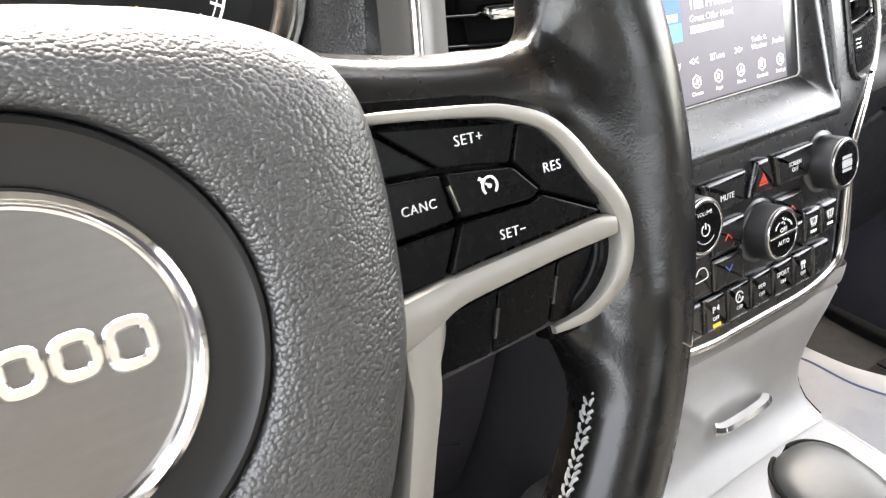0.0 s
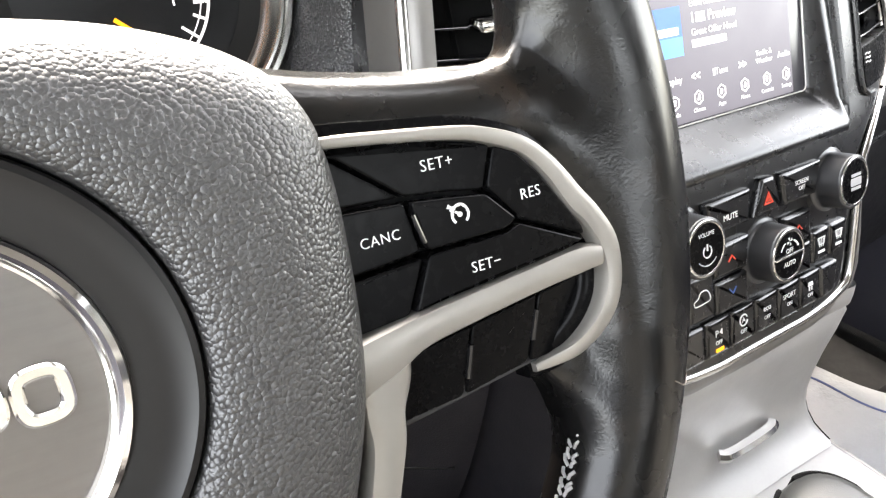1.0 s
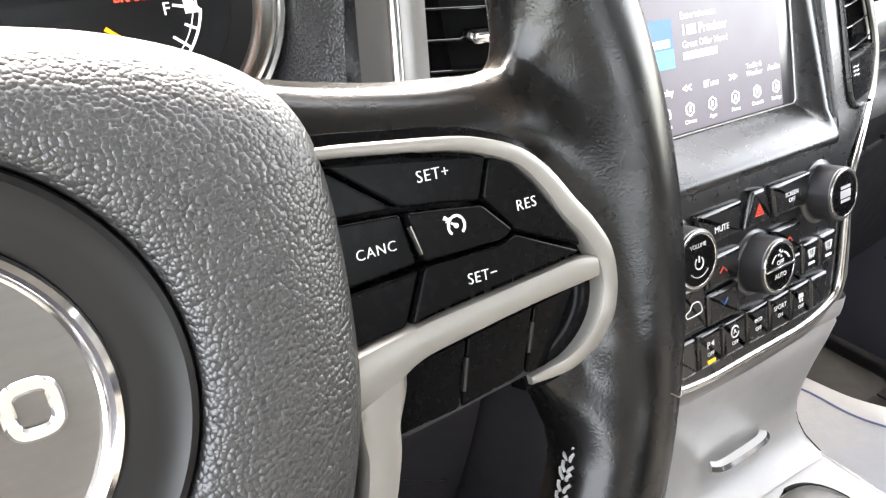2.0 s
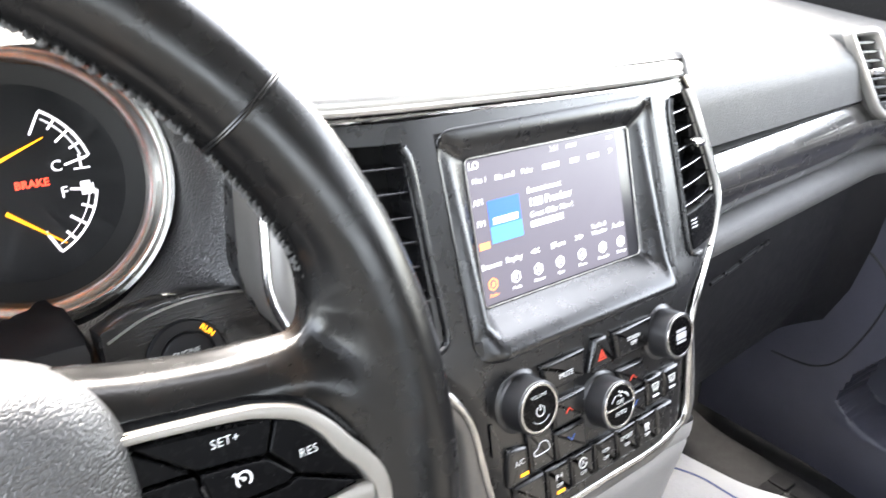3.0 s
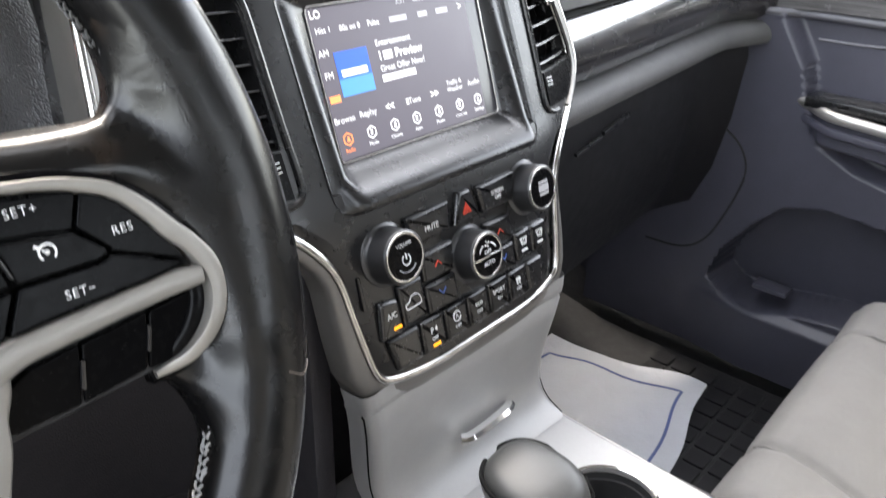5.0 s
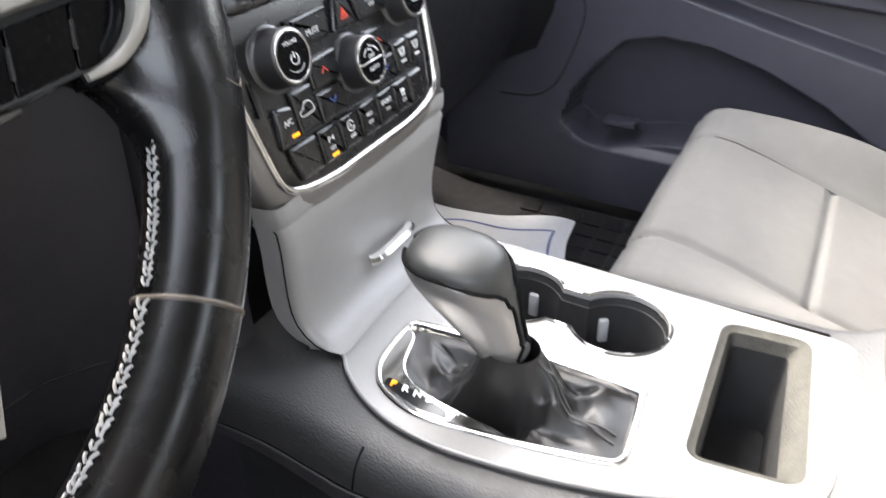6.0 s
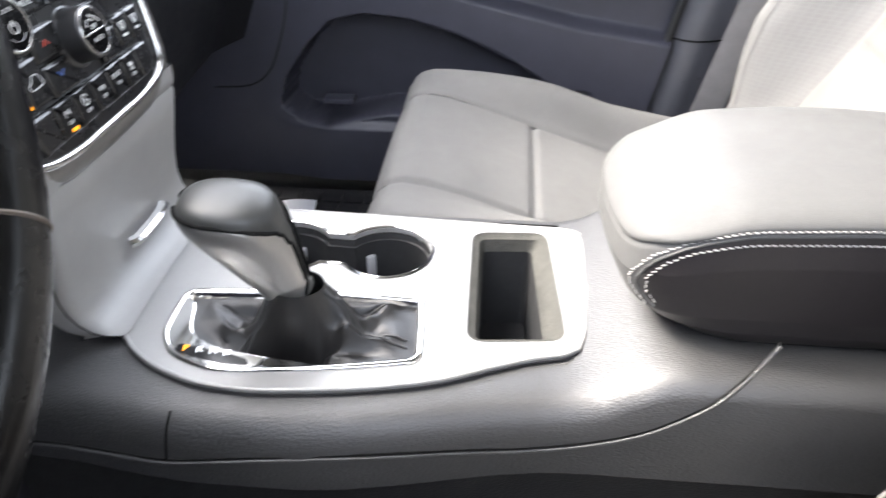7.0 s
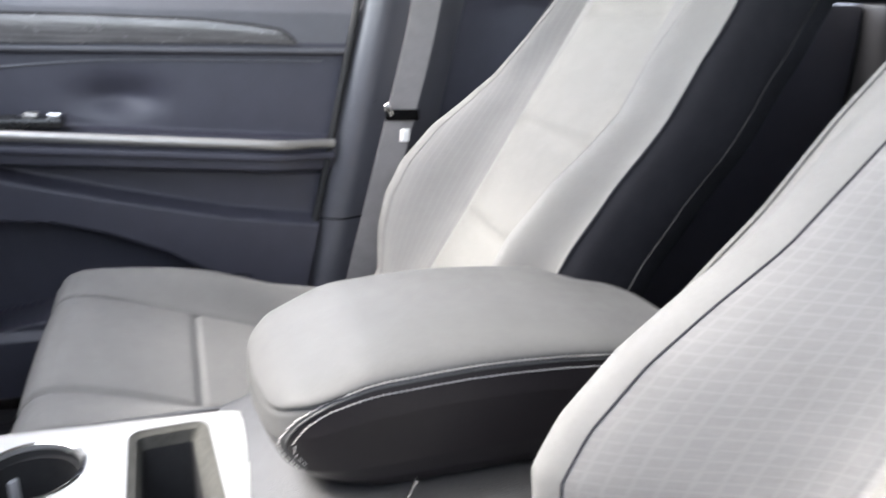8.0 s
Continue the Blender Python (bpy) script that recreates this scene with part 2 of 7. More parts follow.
SATIN_CHROME = material("satin_chrome", (0.55, 0.54, 0.52), 0.2, metal=1.0, vary=0.02)
CHROME = material("chrome", (0.82, 0.81, 0.79), 0.09, metal=1.0, vary=0.02, rough_vary=0.4)
BRUSHED = material("brushed_grey_metal", (0.17, 0.16, 0.15), 0.38, metal=0.85, vary=0.04, streak=((30, 900, 30), 0.06))
DARK_RING = material("smoked_satin_plastic", (0.007, 0.0067, 0.0068), 0.34, spec=0.35, vary=0.08)
PRINT = material("white_print", (0.75, 0.75, 0.74), 0.5, vary=0.03)
GREY_PRINT = material("grey_print", (0.42, 0.42, 0.43), 0.5, vary=0.03)
STITCH = material("grey_thread", (0.31, 0.305, 0.30), 0.5, vary=0.2)
LID_STITCH = material("light_grey_thread", (0.42, 0.41, 0.40), 0.6, vary=0.15)
DARK_STITCH = material("dark_thread", (0.06, 0.06, 0.06), 0.6, vary=0.2)
WORN_EDGE = material("worn_leather_edge", (0.13, 0.105, 0.085), 0.6, vary=0.4, vary_scale=200)
FABRIC = material("light_grey_seat_cloth", (0.138, 0.136, 0.132), 0.88, grain=(2600, 0.0003), vary=0.05, sheen=0.04, spec=0.2)
FABRIC_INSET = material("cream_ribbed_seat_cloth", (0.156, 0.153, 0.143), 0.9, streak=((40, 40, 900), 0.08), grain=(1500, 0.0004), vary=0.04, sheen=0.15, spec=0.2)


def woven_grid(m, spacing, strength):
    """Fine pale lines both ways over a cloth."""
    n, l = m.node_tree.nodes, m.node_tree.links
    b = n["Principled BSDF"]
    last = b.inputs["Base Color"].links[0].from_socket
    co = n.new("ShaderNodeTexCoord")
    lines = []
    for axis in ('X', 'Z'):
        wv = n.new("ShaderNodeTexWave")
        wv.bands_direction = axis
        wv.inputs["Scale"].default_value = 0.314 / spacing
        wv.inputs["Distortion"].default_value = 0.4
        l.new(co.outputs["Object"], wv.inputs["Vector"])
        r = n.new("ShaderNodeMapRange")
        r.inputs["From Min"].default_value = 0.80
        l.new(wv.outputs["Fac"], r.inputs["Value"])
        lines.append(r.outputs["Result"])
    mx = n.new("ShaderNodeMath")
    mx.operation = 'MAXIMUM'
    l.new(lines[0], mx.inputs[0])
    l.new(lines[1], mx.inputs[1])
    k = n.new("ShaderNodeMath")
    k.operation = 'MULTIPLY_ADD'
    k.inputs[1].default_value = strength
    k.inputs[2].default_value = 1.0
    l.new(mx.outputs[0], k.inputs[0])
    sc = n.new("ShaderNodeVectorMath")
    sc.operation = 'SCALE'
    l.new(last, sc.inputs[0])
    l.new(k.outputs[0], sc.inputs["Scale"])
    l.new(sc.outputs["Vector"], b.inputs["Base Color"])
    return m


FABRIC_GRID = woven_grid(material("grey_grid_woven_seat_cloth", (0.158, 0.155, 0.151), 0.88, grain=(2600, 0.0003), streak=((60, 60, 1400), 0.05), vary=0.05, sheen=0.04, spec=0.2), 0.0055, 0.09)
FABRIC_DARK = material("black_seat_side_cloth", (0.022, 0.022, 0.026), 0.85, grain=(2200, 0.0002), vary=0.1, spec=0.2)
KNEE_VINYL = material("purple_grey_vinyl", (0.040, 0.038, 0.043), 0.5, cells=(800, 0.0002), vary=0.08)
WOOD = material("dark_grey_streaked_wood_trim", (0.030, 0.0285, 0.0275), 0.26, streak=((3, 40, 140), 1.5), vary=0.1, coat=1.0, coat_rough=0.1)
DOOR_WOOD = material("dark_streaked_door_trim", (0.095, 0.092, 0.092), 0.26, streak=((220, 9, 260), 0.6), vary=0.1, coat=0.4)
DULL_SILVER = material("dull_silver_vent_trim", (0.19, 0.182, 0.17), 0.42, metal=0.5, vary=0.04)
BELT = material("grey_seat_belt_webbing", (0.20, 0.19, 0.19), 0.7, streak=((900, 30, 30), 0.12), vary=0.04)
CARPET = material("black_floor_carpet", (0.02, 0.02, 0.021), 0.95, grain=(900, 0.002), vary=0.25)
PAPER = material("white_paper_floor_cover", (0.62, 0.63, 0.66), 0.7, grain=(60, 0.002), vary=0.04)
BLUE_INK = material("blue_printed_line", (0.10, 0.13, 0.30), 0.7)
FELT = material("dusty_grey_pocket_liner", (0.060, 0.0585, 0.051), 0.9, grain=(700, 0.0009), vary=0.25, vary_scale=60)
KNOB_LEATHER = material("dark_grey_smooth_leather", (0.042, 0.043, 0.0415), 0.40, spec=0.45, cells=(1400, 0.00004), vary=0.06)
ARMREST_LEATHER = material("grey_smooth_leather", (0.094, 0.0935, 0.092), 0.5, spec=0.14, cells=(1400, 0.00008), grain=(1500, 0.00003), vary=0.06)
LID_LEATHER = material("black_smooth_lid_leather", (0.020, 0.0175, 0.0185), 0.40, spec=0.4, cells=(1300, 0.00006), vary=0.12)
BOOT_LEATHER = material("creased_black_leather", (0.0125, 0.0120, 0.0120), 0.40, spec=0.6, cells=(1300, 0.00010), grain=(1200, 0.00006), vary=0.15)
HEADLINER = material("grey_headliner", (0.28, 0.275, 0.265), 0.95, grain=(900, 0.0004), vary=0.03)
CONCRETE = material("grey_asphalt_forecourt", (0.16, 0.155, 0.15), 0.9, grain=(60, 0.003), vary=0.15, vary_scale=1.0)
SCREEN = material("dark_display_glass", (0.035, 0.034, 0.040), 0.16, vary=0.02)
AMBER = glowing("amber_lamp", (0.85, 0.30, 0.01), 0.11)
RED_LAMP = glowing("red_lamp", (0.9, 0.06, 0.03), 0.12)
RED_PRINT = material("red_print", (0.65, 0.06, 0.03), 0.4)
BLUE_PRINT = material("blue_print", (0.06, 0.12, 0.35), 0.4)
SCREEN_WHITE = glowing("white_display_glow", (0.8, 0.82, 0.85), 0.055)
SCREEN_DIM = glowing("dim_display_glow", (0.5, 0.5, 0.55), 0.03)
SCREEN_ORANGE = glowing("orange_display_glow", (0.9, 0.25, 0.08), 0.10)
SCREEN_BLUE = glowing("blue_display_tile", (0.02, 0.10, 0.50), 0.05)
SCREEN_LIGHT_BLUE = glowing("light_blue_display_tile", (0.06, 0.25, 0.65), 0.055)
SCREEN_FACE = glowing("lit_display_glass", (0.045, 0.042, 0.055), 0.17)
SCREEN_FACE.node_tree.nodes["Principled BSDF"].inputs["Roughness"].default_value = 0.17
GAUGE_FACE = material("black_gauge_face", (0.010, 0.010, 0.012), 0.45)
GAUGE_MARK = glowing("white_gauge_marks", (0.75, 0.76, 0.85), 0.08)


def cut_plate(bm, outer, holes, z0, z1):
    """A plate with holes through it: top triangulated between the outlines, walls down all edges."""
    loops = []
    for pts in [outer] + holes:
        vs = [bm.verts.new((x, y, z1)) for x, y in pts]
        loops.append([bm.edges.new((vs[i - 1], vs[i])) for i in range(len(vs))])
    edges = [e for lp in loops for e in lp]
    bmesh.ops.triangle_fill(bm, use_beauty=True, use_dissolve=False, edges=edges)
    thicken(bm, (0, 0, z0 - z1))


# ---- the setting: car shell and forecourt ----
def slab(name, x0, y0, z0, x1, y1, z1, mat_, label, r=0.01):
    bm = bmesh.new()
    block(bm, x0, y0, z0, x1, y1, z1, r)
    return tagged(part(name, bm, mat_), label, "car shell", kind="structure")


def ground():
    bm = bmesh.new()
    xs = [-1500, -300, -60, -12, 0, 12, 60, 300, 1500]
    surface_grid(bm, lambda u, v: (u, v, -0.55), xs, xs)
    tagged(part("ground", bm, CONCRETE), "grey weathered asphalt forecourt around the car", "ground", kind="structure")


def cabin_shell():
    bm = bmesh.new()
    surface_grid(bm, lambda u, v: (u, v, 0.10 + 0.012 * smoothstep(0.2, 0.35, v) + 0.25 * smoothstep(0.3, 0.62, v)), steps(-0.77, 0.775, 30), steps(-1.7, 0.76, 60))
    thicken(bm, (0, 0, -0.03))
    tagged(part("floor", bm, CARPET), "black carpeted car floor rising to the firewall", "floor", kind="structure")
    slab("firewall", -0.74, 0.76, 0.05, 0.74, 0.80, 0.77, SOFT_BLACK, "black firewall panel behind the dashboard")
    bm = bmesh.new()
    cut_plate(bm, rect(-0.66, -1.70, 0.66, -0.02), [], 1.245, 1.275)
    tagged(part("roof", bm, HEADLINER, sharp=30), "grey cloth headliner under the roof", "car roof", kind="structure")
    # unseen rear panel, made tall to keep light from behind off the wheel
    slab("wall_back", -0.80, -1.74, 0.05, 0.80, -1.70, 1.06, SOFT_BLACK, "unseen dark rear panel of the cabin, raised to block light")
    slab("sill_left", -0.80, -1.70, 0.03, -0.74, 0.62, 0.12, DOOR_PLASTIC, "charcoal sill under the driver side doors")
    slab("wall_left", -0.80, -1.70, 0.05, -0.765, 0.80, 0.79, DOOR_PLASTIC, "charcoal door panels on the driver side")
    slab("wall_right", 0.775, -1.70, 0.05, 0.80, 0.80, 0.76, DOOR_PLASTIC, "dark outer skin of the passenger side")
    # opaque panels added out of view where rear side glass would let light in
    slab("wall_right_rear", 0.70, -1.70, 0.76, 0.74, -0.80, 1.22, DOOR_PLASTIC, "unseen opaque panel added to block light from the rear side")
    slab("wall_left_rear", -0.74, -1.70, 0.72, -0.70, -0.70, 1.22, DOOR_PLASTIC, "unseen opaque panel added to block light from the rear side")
    for s, side in ((-1, "left"), (1, "right")):
        bm = bmesh.new()
        sweep(bm, smooth_line([(s * 0.72, 0.58, 0.74), (s * 0.70, 0.34, 0.98), (s * 0.655, 0.02, 1.235), (s * 0.65, -0.5, 1.255), (s * 0.65, -1.2, 1.255), (s * 0.70, -1.7, 0.84)], 6), [(-0.04, -0.03), (0.04, -0.03), (0.04, 0.03), (-0.04, 0.03)])
        tagged(part("pillar_" + side, bm, HEADLINER), "grey windscreen pillar and roof rail", "car pillar", kind="structure")


# ---- dashboard ----
def face_y(z):
    t = smoothstep(0.62, 0.66, z)
    return (1 - t) * (0.003 + 0.27 * (z - 0.536)) + t * (0.040 + 0.40 * (z - 0.656))


def recede(x):
    return 0.022 * (max(abs(x) - 0.12, 0) / 0.08) ** 1.3


HALF = [(0.5235, 0.060), (0.5262, 0.079), (0.5300, 0.091), (0.5345, 0.0985), (0.5440, 0.1015), (0.5640, 0.1055), (0.5940, 0.1100), (0.6060, 0.1120), (0.6190, 0.1190), (0.6300, 0.1280), (0.6426, 0.1470), (0.6510, 0.1680), (0.6620, 0.1900), (0.6755, 0.2040), (0.6900, 0.2050), (0.7080, 0.1985), (0.7330, 0.1870), (0.7570, 0.1757), (0.7790, 0.1570)]


HALF_LEFT = [q for q in HALF if q[0] < 0.64] + [(0.6426, 0.1420), (0.6510, 0.1660), (0.6620, 0.1910), (0.6725, 0.2030), (0.690, 0.2095), (0.700, 0.2107), (0.763, 0.2020), (0.779, 0.1990)]


def half_width(z, s=1):
    table = HALF if s > 0 else HALF_LEFT
    for (a, u), (b, v) in zip(table, table[1:]):
        if z <= b:
            return u + (v - u) * max(z - a, 0) / (b - a)
    return table[-1][1]


def passenger_y(x):
    b = max(x - 0.60, 0.0)
    return 0.0885 + 0.06 * max(x - 0.15, -0.02) - 0.5 * b * b / (b + 0.04)


def dashboard():
    dash = thing("dashboard", (0, 0.25, 0.40), "dark grey padded dashboard with satin silver and wood trim", "dashboard")

    # upper pad from the windscreen to its rear edge; over the gauges it rises to a hood
    def pad(x, v):
        hood = smoothstep(-0.20, -0.25, x) * smoothstep(-0.66, -0.56, x)
        face = smoothstep(0.150, 0.185, x)
        y0 = passenger_y(x)
        back = 0.098 * (1 - face) + (y0 + 0.012) * face - 0.03 * hood
        if v <= 1:
            y = 0.76 + (back + 0.035 - 0.76) * v
            z = 0.775 + 0.030 * math.sin(v * math.pi * 0.62) + 0.045 * hood * smoothstep(0.35, 0.9, v)
            z -= 0.020 * face * smoothstep(0.55, 1.0, v)
            return (x, y, z)
        w = v - 1
        zt = pad(x, 1)[2]
        if face > 0.02:
            y = back + 0.035 * (1 - math.sin(min(w * 1.6, 1) * math.pi / 2)) - 0.012 * face * w
            z = zt - (zt - 0.7135) * (w ** 1.5) * face - 0.008 * w * (1 - face)
        else:
            y = back + 0.035 * (1 - w)
            z = zt - 0.006 * w * w - 0.004 * w
        return (x, y, z)

    bm = bmesh.new()
    xs = steps(-0.74, 0.10, 50) + steps(0.112, 0.22, 22) + steps(0.24, 0.745, 30)
    surface_grid(bm, pad, xs, steps(0, 1, 22) + steps(1.05, 2, 20))
    part("upper_pad", bm, DASH_PAD, dash, "dark grey grained soft upper pad")

    def band(name, profile, mat_, label="", x0=0.185, x1=0.745, n=44):
        bm = bmesh.new()
        rows = [[(x, passenger_y(x) + dy, z + 0.018 * (x - 0.2)) for x in steps(x0, x1, n)] for dy, z in profile]
        loft(bm, rows, closed=False)
        return part(name, bm, mat_, dash, label)

    band("panel_gap", [(0.004, 0.714), (0.010, 0.7115), (0.010, 0.708), (0.0, 0.706)], RUBBER)
    band("trim_strip", [(0.010, 0.7085), (0.005, 0.7060), (-0.001, 0.700), (-0.0065, 0.691), (-0.0105, 0.680), (-0.0118, 0.670), (-0.0098, 0.657), (-0.004, 0.644), (0.012, 0.634)], WOOD, "dark grey streaked glossy trim strip")
    band("knee_roll", [(0.010, 0.638), (-0.004, 0.6355), (-0.013, 0.630), (-0.018, 0.622), (-0.0185, 0.615), (-0.015, 0.609), (-0.005, 0.6055), (0.012, 0.604)], DASH_PAD)
    band("glovebox_door", [(0.014, 0.606), (0.009, 0.600), (0.006, 0.588), (0.012, 0.50), (0.026, 0.42), (0.050, 0.36), (0.16, 0.33)], SOFT_BLACK)
    bm = bmesh.new()
    tube(bm, [(0.262, passenger_y(0.262) - 0.002, 0.566), (0.31, passenger_y(0.31) - 0.004, 0.574)], 0.0022, 8)
    tube(bm, [(0.314, passenger_y(0.314) - 0.004, 0.577), (0.375, passenger_y(0.375) - 0.002, 0.583)], 0.0026, 8)
    part("glovebox_latch", bm, STACK_BLACK, dash)

    # panel behind the wheel: grained surround of the gauges
    bm = bmesh.new()
    n = 64
    gx, gz = -0.300, 0.741
    rings = []
    for k, (s, y) in enumerate(((0.0, 0.190), (0.02, 0.184), (0.12, 0.168), (0.35, 0.151), (0.6, 0.142), (0.85, 0.137), (1.0, 0.138), (1.0, 0.18))):
        ring = []
        for i in range(n):
            a = 2 * math.pi * i / n
            c, sn = math.cos(a), math.sin(a)
            r0 = (gx + 0.079 * c, gz + 0.079 * sn)
            big = min(0.094 / max(abs(c), 1e-6) if c > 0 else 0.30 / max(abs(c), 1e-6), 0.075 / max(abs(sn), 1e-6) if sn > 0 else 0.062 / max(abs(sn), 1e-6))
            big = max(big, 0.082)
            r1 = (gx + big * c, gz + big * sn)
            z = r0[1] + (r1[1] - r0[1]) * s
            ring.append((r0[0] + (r1[0] - r0[0]) * s, y + 0.30 * (z - 0.735), z))
        rings.append(ring)
    loft(bm, rings)
    part("gauge_surround", bm, GREY_HIDE, dash, "dark grey grained surround of the gauges")

    # wood panel with the start button, and the pad below
    bm = bmesh.new()
    w = Matrix(((1, 0, 0, 0), (0, 0.287, -0.958, 0.112), (0, 0.958, 0.287, 0.655), (0, 0, 0, 1)))
    outline = [Vector(q) for q in [(-0.291, 0.027), (-0.273, 0.0345), (-0.258, 0.0365), (-0.240, 0.0370), (-0.2195, 0.0345), (-0.1995, 0.0305), (-0.190, -0.055), (-0.292, -0.055)]]
    plate(bm, outline, -0.02, 0.0, 0.002)
    part("wood_panel", bm, WOOD, dash, "dark streaked glossy trim panel", m=w)
    bm = bmesh.new()
    sweep(bm, smooth_line([(-0.288, 0.021, 0.0), (-0.270, 0.0285, 0.0006), (-0.2550, 0.0315, 0.0006), (-0.240, 0.0325, 0.0006), (-0.220, 0.0310, 0.0006), (-0.2005, 0.0275, 0.0)], 5), circle(0.0008, 6))
    part("bright_edge", bm, SILVER, dash, "thin satin silver edge line", m=w)
    bm = bmesh.new()
    lathe(bm, [(0.0225, -0.012), (0.0225, 0.0015), (0.0215, 0.003), (0.0165, 0.0032), (0.0155, 0.0012), (0.0150, 0.0012), (0.0148, 0.0035), (0.0135, 0.0046), (0.004, 0.0050), (0.0005, 0.0050)], 48)
    bt = w @ Matrix.Translation((-0.2495, 0.0005, 0.0))
    button = part("start_button", bm, SOFT_BLACK, dash, "round black engine start button", m=bt)
    lettering("button_print", "ENGINE\nSTART", 0.0043, PRINT, button, bt @ Matrix.Translation((-0.001, 0.0026, 0.0051)))
    lettering("run_print", "RUN", 0.0045, AMBER, button, bt @ Matrix.Translation((0.0130, 0.0135, 0.0034)) @ pose(0, 0, 0, 0, 0, -48), bold=0.0001)
    bm = bmesh.new()
    block(bm, -0.66, 0.118, 0.58, -0.2935, 0.20, 0.680, 0.010)
    part("lower_pad", bm, SOFT_BLACK, dash)

    # knee panel under the column, with its seams
    def knee(x, v):
        side = smoothstep(-0.20, -0.13, x)
        return (x, 0.112 + 0.01 * math.sin(v * 3) + 0.10 * v * v - 0.05 * side * v, 0.606 - 0.31 * v)

    bm = bmesh.new()
    surface_grid(bm, knee, steps(-0.72, -0.125, 30), steps(0, 1, 18))
    thicken(bm, (0, 0.05, 0))
    part("knee_panel", bm, KNEE_VINYL, dash, "dark grey knee panel below the column")
    bm = bmesh.new()
    tube(bm, [Vector(knee(x, 0.74 + 0.12 * (x + 0.13))) + Vector((0, -0.0002, 0)) for x in steps(-0.70, -0.14, 20)], 0.0012, 6)
    part("panel_seam", bm, RUBBER, dash)

    # passenger end vent
    vm = Matrix.Translation((0.556, 0.102, 0.7240)) @ pose(0, 0, 0, 81, 0, -18) @ Matrix.Translation((-0.003, 0, 0)) @ Matrix.Diagonal((1.2, 1.0, 1.0, 1.0))

    def lean(pts):
        return [(0.0087 - 0.58 * y + x, y) for x, y in pts]

    frame_line = rounded(lean([(-0.0215, 0.068), (0.0215, 0.072), (0.0225, -0.020), (0.012, -0.033), (-0.010, -0.035), (-0.0225, -0.024)]), 0.010, 5)
    p = inset(frame_line, 0)
    bm = bmesh.new()
    loft(bm, [[(q.x, q.y, z) for q in inset(p, d)] for d, z in ((0, -0.004), (0, 0.003), (0.0012, 0.0055), (0.0035, 0.0065), (0.0060, 0.0060), (0.0085, 0.003), (0.0090, -0.02))])
    vent = part("vent_frame", bm, SILVER, dash, "satin silver frame of the end air vent", m=vm, sharp=60)
    bm = bmesh.new()
    loft(bm, [[(q.x, q.y, z) for q in inset(p, d)] for d, z in ((0, -0.05), (0.0006, -0.002), (0.003, 0.0))])
    part("vent_housing", bm, DASH_PAD, vent, m=vm)
    bm = bmesh.new()
    plate(bm, [(q.x, q.y) for q in inset(frame_line, 0.007)], -0.03, -0.018)
    part("vent_duct", bm, RUBBER, vent, m=vm)
    for k in range(7):
        y = 0.054 - 0.0098 * k
        bm = bmesh.new()
        plate(bm, lean([(-0.0135, y - 0.0022), (0.0135, y - 0.0010), (0.0135, y + 0.0022), (-0.0135, y + 0.0010)]), -0.012, 0.0005, 0.0006)
        part("vent_slat", bm, STACK_BLACK, vent, m=vm)
    bm = bmesh.new()
    plate(bm, rounded(lean([(-0.010, 0.018), (0.006, 0.0195), (0.006, 0.0275), (-0.010, 0.026)]), 0.003), -0.003, 0.006, 0.002)
    part("vent_tab", bm, CHROME, vent, m=vm)
    bm = bmesh.new()
    plate(bm, rounded(lean([(-0.0135, -0.011), (0.0135, -0.009), (0.0130, -0.020), (0.007, -0.0255), (-0.008, -0.0255), (-0.0135, -0.019)]), 0.004), -0.01, 0.0018, 0.001)
    wheel = part("vent_button", bm, STACK_BLACK, vent, m=vm)
    bm = bmesh.new()
    plate(bm, lean(rect(-0.005, -0.0185, 0.005, -0.0145)), 0.001, 0.0024, 0.0004)
    part("vent_mark", bm, GREY_PRINT, wheel, m=vm)
    return dash


